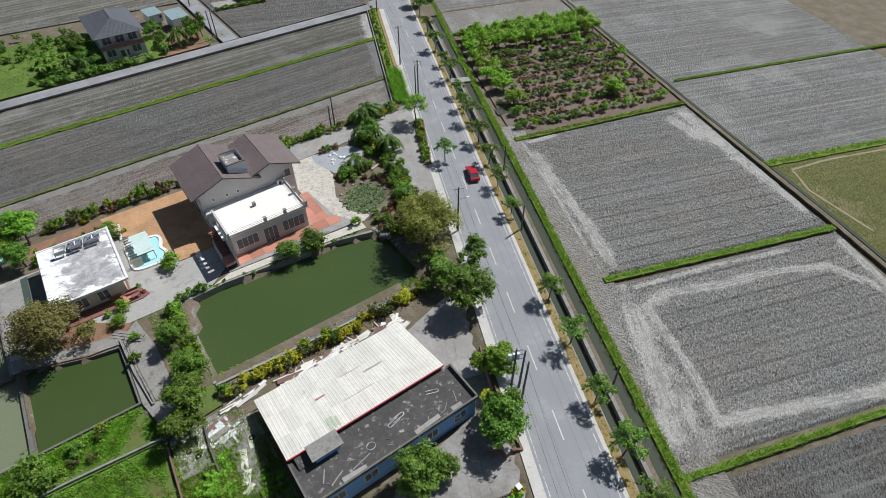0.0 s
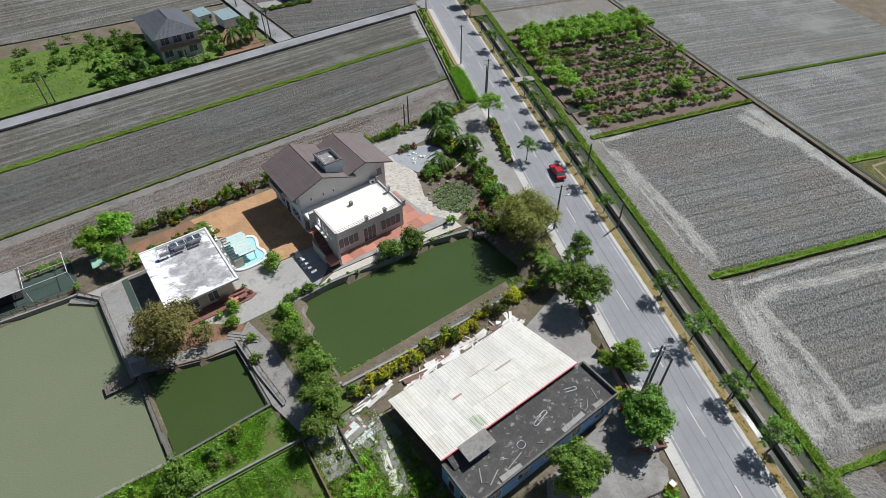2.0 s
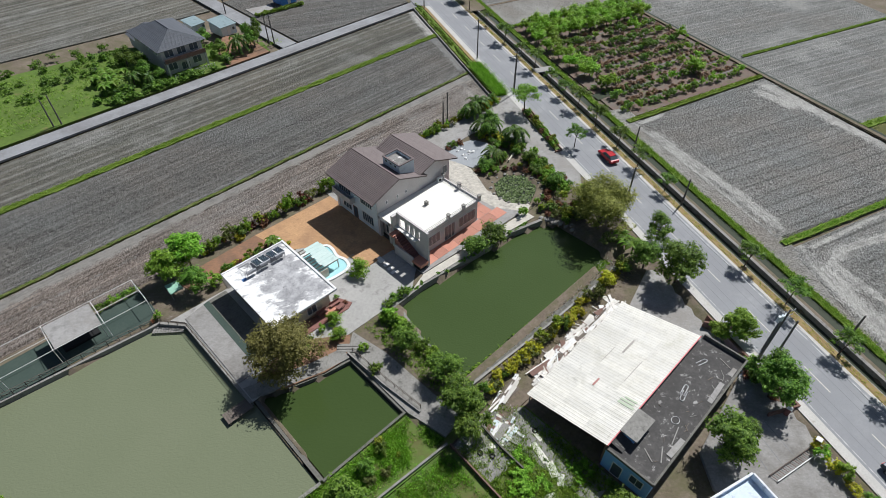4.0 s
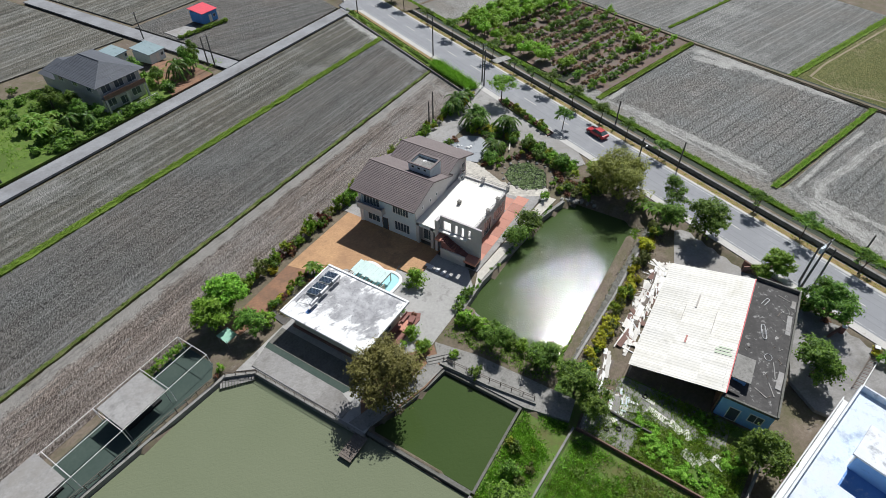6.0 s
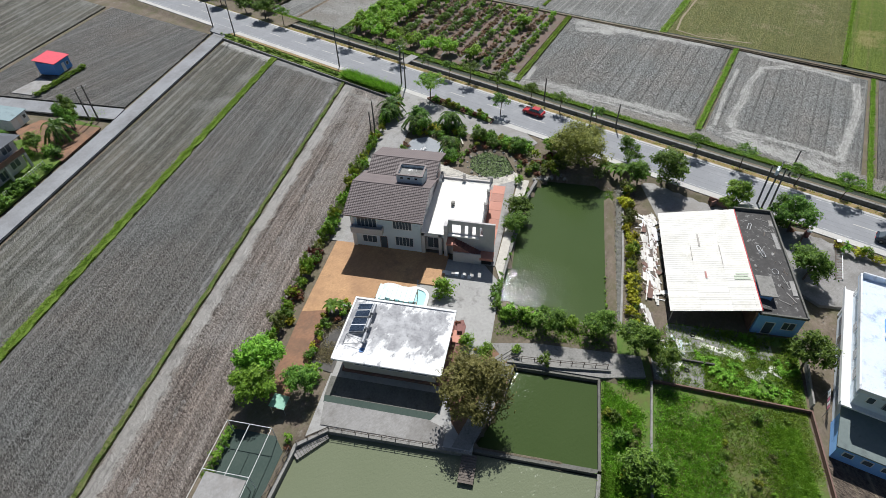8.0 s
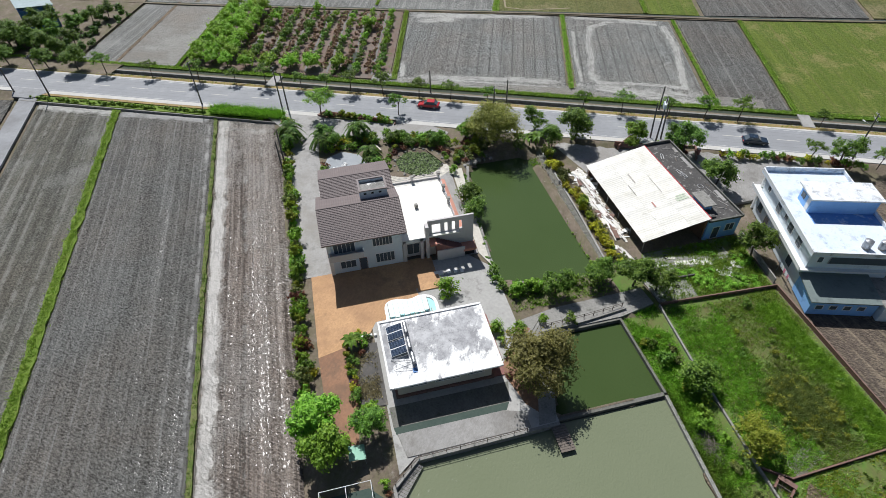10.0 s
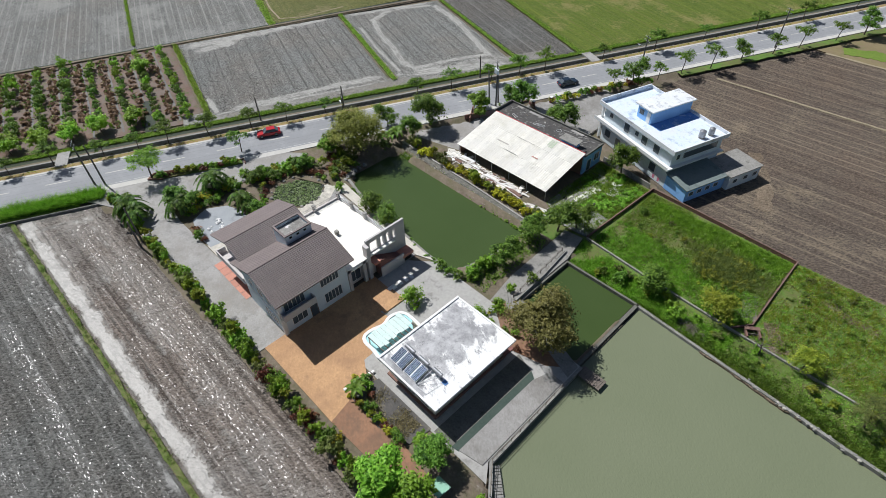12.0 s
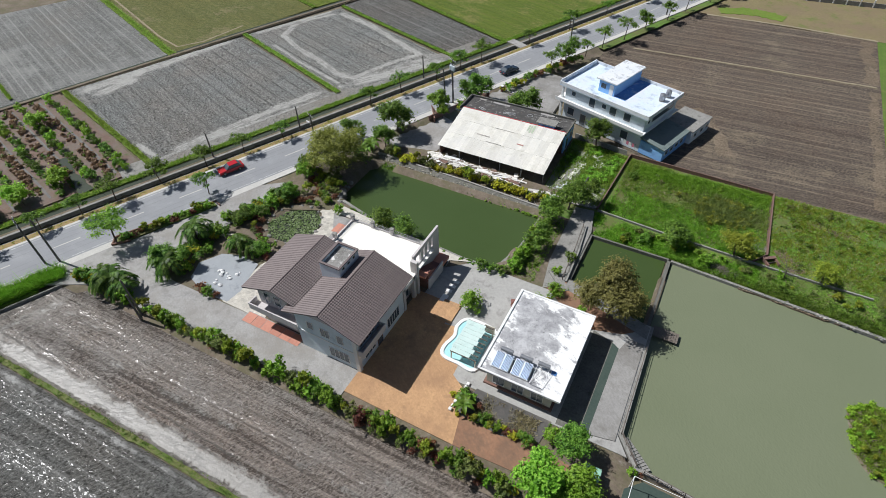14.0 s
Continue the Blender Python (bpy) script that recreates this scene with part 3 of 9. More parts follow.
# ---- ground, water, roads, fields ----
POND = [(4.4, 42.9), (20, 42.5), (35.6, 41.9), (37.0, 46.5), (36.9, 51.2), (34.6, 54.2), (29, 55.6), (20, 56.4), (11, 57.2), (6.4, 57.0), (5.0, 51.0)]
POND_S = [(-15.8, 43.9), (-4.8, 43.9), (-4.8, 54.0), (-8.0, 54.6), (-12.5, 56.0), (-15.8, 57.6)]
POND_B = [(-90, 47.6), (-43.5, 46.0), (-16.7, 44.0), (-16.6, 57.4), (-16.7, 62), (-16.9, 74.2), (-19.4, 77.0), (-38.6, 78.6), (-90, 80.5)]
LOTUS = [(34.6, 59.8), (37.8, 58.2), (41.2, 60.6), (42.4, 64.4), (40.2, 66.9), (36.6, 66.6), (34.4, 63.6)]


def road_su(x, y):
    dx, dy = x - 43.0, y - 29.2
    return 0.4127 * dx + 0.9108 * dy, 0.9108 * dx - 0.4127 * dy


def level(x, y):
    """Height of the bare ground."""
    s, u = road_su(x, y)
    if inside(POND, x, y) or inside(POND_S, x, y) or inside(POND_B, x, y):
        return -1.9
    if inside(LOTUS, x, y):
        return -0.9
    if u > 12.0:
        return -0.75
    if 5.8 < u < 7.7:
        return -1.3
    if u > 7.7:
        return -0.35
    if u > -6.5:
        return -0.14
    if y > 86.3 + 0.03 * x:
        return -0.8
    if y < 41.5 or (x < -4.6 and y < 47.8):
        return -0.8
    return -0.1


def build_ground():
    inner_x = list(range(-95, 156))
    inner_y = list(range(-100, 206))
    xs = [-3000, -1200, -500, -220] + inner_x + [230, 500, 1200, 3000]
    ys = [-3000, -1200, -500, -220] + inner_y + [280, 500, 1200, 3000]
    verts = [(x, y, level(x, y) + 0.05 * noise.noise((x * 0.6, y * 0.6, 0))) for y in ys for x in xs]
    w = len(xs)
    faces = [(j * w + i, j * w + i + 1, (j + 1) * w + i + 1, (j + 1) * w + i) for j in range(len(ys) - 1) for i in range(w - 1)]
    ob = sheet("ground", verts, faces, M["dirt"], smooth=True)
    tagged(ob, "dark bare earth under fields, yards and ponds", "ground", kind="structure")


build_ground()
for poly, mat, label in ((POND, "pond", "dark green still pond water between the houses"), (POND_S, "calm", "small dark green fish pond behind a dam"),
                         (POND_B, "milky", "large milky grey-green fish pond")):
    cx, cy = sum(p[0] for p in poly) / len(poly), sum(p[1] for p in poly) / len(poly)
    grown = [(x + 0.6 * math.copysign(1, x - cx), y + 0.6 * math.copysign(1, y - cy)) for x, y in poly]
    if poly is not POND:
        grown = poly
    slab("water", grown, -1.2 if poly is POND else -0.75, M[mat], label, "water", 0.05)


def edging(name, pts, w, z0, z1, mat, label, closed=True):
    """A wall along a line of points, mitred at the corners."""
    n = len(pts)
    left, right = [], []
    for k, p in enumerate(pts):
        a = Vector(pts[k - 1] if closed or k else p)
        b = Vector(pts[(k + 1) % n] if closed or k < n - 1 else p)
        p = Vector(p)
        d1 = (p - a).normalized() if (p - a).length > 1e-6 else (b - p).normalized()
        d2 = (b - p).normalized() if (b - p).length > 1e-6 else d1
        nrm = Vector((-(d1 + d2).y, (d1 + d2).x))
        nrm = nrm.normalized() / max(0.5, math.cos(d1.angle(d2) / 2))
        left.append(p + nrm * w / 2)
        right.append(p - nrm * w / 2)
    bm = bmesh.new()
    rows = [[bm.verts.new((p.x, p.y, z)) for p in side] for side, z in ((right, z0), (right, z1), (left, z1), (left, z0))]
    for k in range(n if closed else n - 1):
        j = (k + 1) % n
        for a, b in ((0, 1), (1, 2), (2, 3), (3, 0)):
            bm.faces.new((rows[a][k], rows[b][k], rows[b][j], rows[a][j]))
    if not closed:
        bm.faces.new([r[0] for r in rows])
        bm.faces.new([r[-1] for r in rows][::-1])
    bmesh.ops.recalc_face_normals(bm, faces=bm.faces[:])
    return tagged(part(name, bm, M[mat]), label, "wall", kind="structure")


edging("pond_edge", [(5.0, 57.2), (11, 57.5), (20, 56.7), (29, 55.9), (34.8, 54.4)], 0.5, -1.6, -0.05, "kerb", "rough grey stone edging of the pond", False)
edging("pond_edge", [(3.9, 41.2), (4.0, 43.2), (4.4, 51), (6.0, 57.3)], 0.4, -1.6, -0.35, "kerb", "grey concrete edging of the pond", False)
edging("bank_kerb", [(37.4, 39.5), (28, 39.8), (18, 40.1), (3.9, 40.9)], 0.3, -0.9, -0.28, "pale", "pale concrete kerb on the pond bank", False)
edging("pond_dam", [(-16.25, 43.6), (-16.25, 57.6)], 0.5, -1.8, -0.3, "wetshadekerb", "narrow concrete dam between the fish ponds", False)
edging("pond_edge", [(-16.2, 43.8), (-4.5, 43.8), (-4.5, 54.3), (-8, 54.9), (-12.5, 56.3)], 0.3, -1.8, -0.2, "wetshadekerb", "grey concrete edging of the small pond", False)
edging("pond_edge", [(-90, 47.3), (-43.5, 45.7), (-16.2, 43.8)], 0.4, -1.8, -0.3, "kerb", "pale stone edging of the large pond", False)
edging("pond_edge", [(-16.85, 57.6), (-16.95, 62), (-17.15, 74.4), (-19.6, 77.3), (-38.7, 78.9), (-90, 80.8)], 0.4, -1.8, -0.02, "kerb", "dark concrete bank wall of the large pond", False)

# main road, its markings, shoulders, ditch
S0, S1 = -190, 260


def strip(name, u0, u1, z, mat, label, category, s0=S0, s1=S1, thick=0.25):
    return slab(name, [R(s0, u0), R(s0, u1), R(s1, u1), R(s1, u0)][::-1], z, M[mat], label, category, thick)


strip("road", -4.1, 4.1, 0.0, "asphalt", "grey asphalt two-lane country road", "road")
strip("road_shoulder", -5.4, -4.1, -0.006, "shoulder", "pale gravelly road shoulder", "shoulder")
strip("road_shoulder", 4.1, 4.6, -0.006, "shoulder", "pale gravelly road shoulder", "shoulder")
for u, label in ((-3.72, "worn white edge line on asphalt"), (3.65, "faded white edge line on asphalt")):
    strip("edge_line", u - 0.06, u + 0.06, 0.006, "wornpaint", label, "road marking", thick=0.004)
# Thin dark strips paint the shadows of overhead cables onto the asphalt.
for u in (-2.3, -1.1, 1.35, 2.5):
    strip("wheel_track", u - 0.03, u + 0.03, 0.005, "jointshade", "thin dark line painted as a cable shadow on the asphalt", "road marking", thick=0.003)
dash = part("lane_dash", bx(-2.0, 2.0, -0.08, 0.08, 0.0, 0.006), M["paint"])
tagged(dash, "white dashed centre line mark", "road marking", "centre line dashes", "structure")
dash.matrix_world = pose(*R(-9.76 * 15, 0), 0.001, 0, 0, math.degrees(A_ROAD))
for k in range(-14, 24):
    copy_thing(dash, pose(*R(9.76 * k, 0), 0.001, 0, 0, math.degrees(A_ROAD)))
strip("verge", 4.6, 5.75, -0.02, "verge", "dry brown grass verge by the road", "verge")
for u0, u1, z1, lab in ((5.7, 5.9, -0.03, "grey concrete side wall of the ditch"), (7.6, 8.1, -0.05, "broad concrete wall between two ditches")):
    strip("ditch_wall", u0, u1, z1, "kerb", lab, "wall", thick=1.4)
strip("ditch_water", 5.85, 7.65, -0.85, "ditch", "dull water in the roadside ditch", "water", thick=0.05)
strip("ditch_water", 8.7, 10.3, -0.3, "ditch", "shallow muddy water in a side channel", "water", thick=0.05)
strip("bank_path", 8.1, 8.7, -0.1, "dirt", "bare earth between two ditches", "ground")
strip("grass_bund", 10.3, 11.5, -0.05, "lush", "bright green grass bund beside the fields", "grass", thick=0.6)
strip("field_margin", 11.5, 16.4, -0.44, "mud", "pale trodden earth along the paddy fields", "field", -38, 47, 0.3)


def near_line(x, y, line):
    best = 1e9
    for (x0, y0), (x1, y1) in zip(line, line[1:]):
        dx, dy = x1 - x0, y1 - y0
        q = max(0.0, min(1.0, ((x - x0) * dx + (y - y0) * dy) / (dx * dx + dy * dy)))
        best = min(best, math.hypot(x - x0 - q * dx, y - y0 - q * dy))
    return best


def tilled(label, quad, mat, z, step=0.5, muds=(), rows=2.7, across_rows=True, clod=0.13, trench=0.06):
    """A ploughed field as uneven earth over four corners; rows run from the first side to the opposite one."""
    a, b, c, d = (Vector(p) for p in quad)
    nu = max(2, int(max((b - a).length, (c - d).length) / step))
    nv = max(2, int(max((d - a).length, (c - b).length) / step))
    wide = (d - a).length if across_rows else (b - a).length
    verts, mud = [], []
    for j in range(nv + 1):
        for i in range(nu + 1):
            u, v = i / nu, j / nv
            p = (a * (1 - u) + b * u) * (1 - v) + (d * (1 - u) + c * u) * v
            w = (v if across_rows else u) * wide
            if 0 < i < nu and 0 < j < nv:
                p = p + 0.32 * step * Vector((noise.noise((i * 7.3, j * 3.1, 9)), noise.noise((i * 2.7, j * 8.9, 19)))) * 1.6
            h = clod * noise.noise((p.x * 2.3, p.y * 2.3, 1)) + 0.5 * clod * noise.noise((p.x * 0.5, p.y * 0.5, 4))
            r = abs((w / rows) % 1 - 0.5) * 2
            h -= trench * max(0.0, 1 - r * rows / 0.42)
            m = 0.0
            for line, half, *faint in muds:
                m = max(m, (faint or [1.0])[0] * (1.0 - 0.62 * near_line(p.x, p.y, line) / half))
            m = max(0.0, min(1.0, m)) * 0.95
            edge = min(u, v, 1 - u, 1 - v)
            verts.append((p.x, p.y, z + (h * (1 - 0.7 * m) if edge > 0 else -0.3)))
            mud.append(m)
    faces = [(j * (nu + 1) + i, j * (nu + 1) + i + 1, (j + 1) * (nu + 1) + i + 1, (j + 1) * (nu + 1) + i) for j in range(nv) for i in range(nu)]
    if (b - a).cross(d - a) < 0:
        faces = [f[::-1] for f in faces]
    ob = sheet("field", verts, faces, M[mat], smooth=False)
    at = ob.data.attributes.new("mud", "FLOAT", "POINT")
    at.data.foreach_set("value", mud)
    return tagged(ob, label, "field", kind="structure")


LAYER = itertools.count()


def field(name, poly, mat, label, z=-0.45):
    return slab(name, poly, z - 0.004 * (next(LAYER) % 14), M[mat], label, "field", 0.4)


MUD_A = [([(61.2, 26.6), (64.4, 33.5), (68.4, 44.5), (72.0, 55.5)], 1.7), ([(58.4, 27.0), (65.4, 42.5), (72.6, 60.0)], 1.1), ([(104.4, 47.6), (103.4, 41.0), (106.0, 36.0), (101.6, 27.6), (99.4, 18.4)], 2.3),
         ([(109.4, 47.0), (104.6, 33.6), (97.6, 15.4)], 1.3), ([(66.4, 38.0), (78, 35.4), (92, 31.4), (100, 30.4)], 1.2, 0.5), ([(108.6, 48.0), (106.0, 41.0), (103.0, 31.0)], 2.6), ([(74, 59.4), (80, 58.2)], 0.8), ([(68.0, 47), (71.6, 53)], 1.2)]
MUD_B = [([(58.4, 17.4), (63.2, 17.2), (70.4, 13.8), (80.0, 10.4), (87.6, 6.2), (88.6, 2.0)], 1.2), ([(58.4, 17.4), (56.6, 12.2), (54.4, 6.4), (51.0, 0.6)], 1.1), ([(51.0, 0.6), (60, -3.6), (70.0, -8.4), (82.4, -12.0)], 1.35),
         ([(56.4, 18.4), (52.4, 12.4), (48.6, 6.6), (45.6, 2.4)], 2.6), ([(95.0, 7.6), (91.6, 0.2), (86.6, -11.4)], 1.9), ([(89.6, 1.6), (88.0, -4.8), (84, -11)], 0.8), ([(60, 20.8), (74, 16.6), (86, 11.8)], 0.6),
         ([(48.0, 1.8), (50.2, 4.8)], 1.2), ([(57.0, 20.0), (53.0, 12.0), (48.6, 3.0), (45.0, -2.0)], 5.5, 0.66), ([(55, 8), (62, 5.4), (74, 1.0)], 0.9, 0.45)]
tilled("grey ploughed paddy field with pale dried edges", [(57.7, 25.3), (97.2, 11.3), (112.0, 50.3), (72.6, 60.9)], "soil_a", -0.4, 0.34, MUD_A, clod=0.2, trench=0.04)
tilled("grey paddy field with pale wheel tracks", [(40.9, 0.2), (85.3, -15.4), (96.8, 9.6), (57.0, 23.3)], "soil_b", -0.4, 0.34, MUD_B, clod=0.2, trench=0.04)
field("field", [(39.8, -2.0), (35.4, -14.2), (80.0, -31.8), (85.4, -17.6)], "soil_dry", "dark grey burnt-over paddy field")
field("field", [(34.8, -15.8), R(-160, 12.4), (27.0, -190), (68.6, -69.0), (80.2, -33.8)], "rice", "yellow-green rice field")
field("field", [(72.0, -67.8), (28.6, -190), (150, -190), (190, -112), (98, -80.6)], "fallow", "green fallow field beyond the drain")
field("field", [(73.0, 62.6), (112.4, 52.0), (134.4, 99.4), (93.0, 110.2)], "orchard", "dark earth of the young orchard", -0.47)
field("field", [(94.0, 112.0), (134.4, 101.4), (139.4, 114.8), (100.3, 126.0)], "mud", "pale wet mud field")
field("field", [(100.8, 127.0), (139.8, 115.8), (143.2, 124.4), (104.6, 135.8)], "soil_far", "narrow grey ploughed field beside the trees")
# Dark earth colour stands in for the tree shade over this meadow.
field("grass_field", [(105.0, 136.4), (143.6, 125.2), (158, 160), (120, 172)], "dirt", "dark earth coloured to read as shade under the trees by the road", -0.2)
field("field", [(99.0, 11.0), (150, -8), (200, 90), (136.6, 110)], "soil_far", "pale grey harrowed field")
field("field", [(92.0, -12.6), (86.6, -25.4), (140, -46), (146, -32)], "rice", "bright green young rice field")
field("field", [(86.2, -26.6), (84.2, -33.2), (72.4, -66.6), (98, -79.4), (190, -110), (190, -90), (148, -51)], "soil_dry", "dark grey ploughed field")
field("field", [(136, 112), (200, 92), (240, 200), (162, 155)], "soil_far", "grey harrowed field")


def across(y, x0=-130.0, gap=9.0):
    """A line of the western fields from x0 to the road side; y is its place at x = 67."""
    tilt = float(np.interp(y, (88, 100, 121, 139), (0.002, 0.021, 0.015, 0.03)))
    x1 = (27.1 - gap + 0.4127 * y) / 0.9108
    return (x0, y - tilt * (67 - x0)), (x1, y + tilt * (x1 - 67))


def strip_field(name, y0, y1, mat, label, z=-0.5, gap=9.0):
    (a, b), (c, d) = across(y0, gap=gap), across(y1, gap=gap)
    return field(name, [a, b, d, c], mat, label, z)


def strip_tilled(y0, y1, mat, label, rows, muds=(), step=0.4, trench=0.035):
    (a, b), (c, d) = across(y0, -75.0), across(y1, -75.0)
    return tilled(label, [a, b, d, c], mat, -0.46, step, muds, rows, True, 0.06, trench)


strip_tilled(87.0, 100.25, "soil_c", "brown furrowed field with wet shining tracks", 1.9, [([(-75, 96.0), (20, 98.1), (63.4, 99.0)], 1.9), ([(60.4, 98), (57.4, 89)], 3.2, 0.62), ([(-75, 92.2), (20, 93.6), (56, 94.4)], 0.7, 0.6), ([(-75, 90.0), (20, 90.9), (56, 91.4)], 0.5, 0.55)])
strip_tilled(101.0, 121.1, "soil_d", "dark grey furrowed field", 2.6, [([(66.0, 103), (72.6, 119)], 2.2), ([(-75, 98.6), (20, 100.6), (63.4, 101.8)], 0.8, 0.75)])
strip_tilled(122.3, 139.0, "soil_e", "pale grey harrowed field", 2.4, [([(75.0, 123), (81.6, 138)], 2.6)])
strip_field("lane", 139.5, 143.5, "lane", "narrow pale concrete farm lane", -0.1, 4.5)

# yards of the plot
slab("yard", [(-16.7, 57.6), (9.0, 57.6), (12.6, 60.6), (12.6, 70), (3.0, 76.6), (-18.4, 76.6), (-16.9, 74.6)], -0.005, M["courtyard"], "pale stained concrete yard around the pool and hut", "yard", 0.2)
slab("orange_yard", [(3.4, 68.9), (7.6, 69.6), (7.6, 66.0), (13.6, 66.0), (13.6, 84.0), (-1.0, 84.0), (0.5, 77.5), (3.0, 76.0)], 0.005, M["orange"], "orange-brown painted concrete yard", "yard", 0.2)
slab("driveway", [(13.6, 80.9), (31, 80.2), (45.5, 80.6), (51.4, 80.0), (54.0, 84.9), (48, 86.4), (13.6, 85.2)], 0.0, M["pale"], "grey concrete driveway beside the hedge", "driveway", 0.2)
slab("driveway", [(-1.0, 84.0), (3.5, 84.0), (2.4, 81.0), (0.6, 78.8), (-14.0, 80.4), (-14.5, 83.4)], 0.0, M["drive"], "brown earth driveway", "driveway", 0.2)
slab("forecourt", [(44.2, 57.2), (46.8, 55.0), R(29, -5.2), R(66, -5.2), (55.0, 86.0), (50.6, 84), (49.6, 74)], -0.01, M["pale"], "pale concrete forecourt beside the road", "yard", 0.2)
slab("stone_paving", [(29.8, 61.5), (33.6, 57.0), (36.4, 58.0), (34.0, 61.5), (34.2, 66), (36.2, 70.6), (36.9, 72.4), (36.9, 80.2), (29.6, 80.2)], -0.004, M["stone"], "pale crazy paving of flat stones", "paving", 0.2)
slab("gravel_court", [(37.3, 72.4), (41.0, 72.2), (43.6, 73.2), (45.4, 76.2), (44.2, 79.0), (40.6, 80.2), (36.2, 80.0), (35.9, 77.6)], 0.006, M["gravel"], "pale grey gravel court with white boulders", "yard", 0.2)
slab("garden_bed", [(34.6, 57.4), (43.6, 56.6), (49.0, 70.0), (50.6, 76.0), (50.8, 80.6), (44.8, 81), (42.8, 72.0), (36.4, 71.6), (43.2, 66), (42.6, 61)], -0.02, M["dirt"], "dark garden earth between plants", "garden bed", 0.2)
slab("water", LOTUS, -0.3, M["ditch"], "lily pond water", "water", 0.05)
slab("shed_yard", [(4.0, 36.5), (36.0, 38.0), (40.5, 33.0), (36.4, 21.0), (28.5, 24), (28.0, 35), (4.0, 35)], -0.66, M["pale"], "dirty concrete yard beside the shed", "yard", 0.2)
slab("parking", [(16.0, 17.0), (30.0, 18.5), R(-12, -5.3), R(-39, -5.3), (13.5, -3.0), (13.2, 14.0)], -0.3, M["concrete"], "grey concrete parking place", "yard", 0.5)
BANK = []
for k in range(67):
    x = 3.8 + 0.5 * k
    top = 40.9 - 0.041 * (x - 3.9)
    for q in (0.0, 0.2, 0.4, 0.6, 0.8, 1.0):
        BANK.append((x + 0.2 * noise.noise((x, q * 9, 2)), top + 2.5 * q, -0.42 - 1.05 * q + 0.16 * noise.noise((x * 1.3, q * 5, 7))))
tagged(sheet("bank_slope", BANK, [(6 * k + j, 6 * k + j + 6, 6 * k + j + 7, 6 * k + j + 1) for k in range(66) for j in range(5)], M["wetshadekerb"]), "dark earth and stone slope down to the pond", "bank", kind="structure")
slab("pond_bank", [(3.6, 35.0), (3.6, 40.9), (37.2, 39.5), (40.0, 37.0), (28.0, 34.0)], -0.62, M["dirt"], "earth bank between pond and shed", "ground", 0.3)
# Darker concrete instead of pale puts the tree shadow into the walkway's colour.
slab("walkway", [(-16.75, 75.4), (-13.8, 76.0), (-13.85, 63.4), (-14.6, 61.0), (-16.6, 61.0)], 0.1, M["concrete"], "concrete walkway beside the large pond, darkened for tree shade", "path", 0.25)
slab("grass_field", [(-3.6, 37.2), (-4.6, 20.0), (-28.0, 20.6), (-28.6, 36.2), (-26.8, 38.7)], -0.68, M["grass"], "overgrown grass plot inside a low wall", "grass", 0.2)
slab("grass_field", [(-29.0, 36), (-28.5, 20.4), (-60, 20), (-95, 22), (-95, 47.2), (-43.5, 45.75), (-16.4, 43.75), (-4.2, 43.5), (3.8, 42.6), (3.8, 37.9), (-3.2, 37.25), (-26.9, 38.75), (-28.9, 36.4)], -0.5, M["grass"], "rough grass bank beside the ponds", "grass", 0.4)
slab("grass_field", [(-4.2, 36.5), (3.8, 37.6), (6.6, 34.5), (6.6, 18.6), (-4.2, 19.8)], -0.66, M["grass"], "weedy ground strewn with rubble", "grass", 0.2)
field("field", [(-10.4, 19.8), (-9.6, 17.8), (-14.6, 2.0), (8.0, -4.0), (13.0, -6.0), R(-60, -7), R(-95, -7), (-45.2, -54.3), (-45.4, 20.2), (-28, 20.2)], "soil_brown", "dark brown ploughed field with pale furrows", -0.6)
field("grass_field", [R(-95.5, -7), R(-170, -7), (-95, -95), (-95, -54.5), (-45.2, -54.5)], "drygrass", "dry brownish grass beyond the ploughed field", -0.56)
field("grass_field", [(-45.4, 19.6), (-45.2, -54.3), (-95, -54.3), (-95, 19.6)], "meadow", "dark green weedy strip beside the ploughed field", -0.58)


def island_at(x, y):
    """A place on the kidney-shaped island from a place on the unit disc."""
    return -43.0 + 3.6 * x * (0.95 + 0.3 * math.exp(-((y + 0.55) / 0.27) ** 2)), 61.7 + 5.3 * y


edging("island_edge", [island_at(math.cos(0.16 * k), math.sin(0.16 * k)) for k in range(40)], 0.12, -1.6, -0.78, "kerb", "thin pale edging round the island", True)
isl = bmesh.new()
bmesh.ops.create_uvsphere(isl, u_segments=28, v_segments=10, radius=1.0)
for v in isl.verts:
    v.co = Vector((*island_at(v.co.x, v.co.y), -0.95 + 0.6 * v.co.z))
tagged(part("island", isl, M["dirt"]), "small grassy island in the large pond", "island", kind="structure")
slab("grass_field", [(-130, 138.6), (38.0, 143.9), (39.5, 150), (12, 172), (-40, 178), (-130, 180)], -0.12, M["meadow"], "rough green meadow beyond the lane", "grass", 0.4)


# ---- main house ----
INV = {}
Y1, Y2 = 69.5, 81.5


def whole(name, x, y, z, label, category, group=""):
    """A thing whose parts are given in world places."""
    e = thing(name, x, y, z, 0, label, category, group)
    INV[e.name] = e.matrix_basis.inverted()
    return e


def put(name, bm, mat, parent, label="", bevel=0.0):
    ob = part(name, bm, M[mat], parent, label, bevel)
    if parent.name in INV:
        ob.matrix_parent_inverse = INV[parent.name]
    return ob


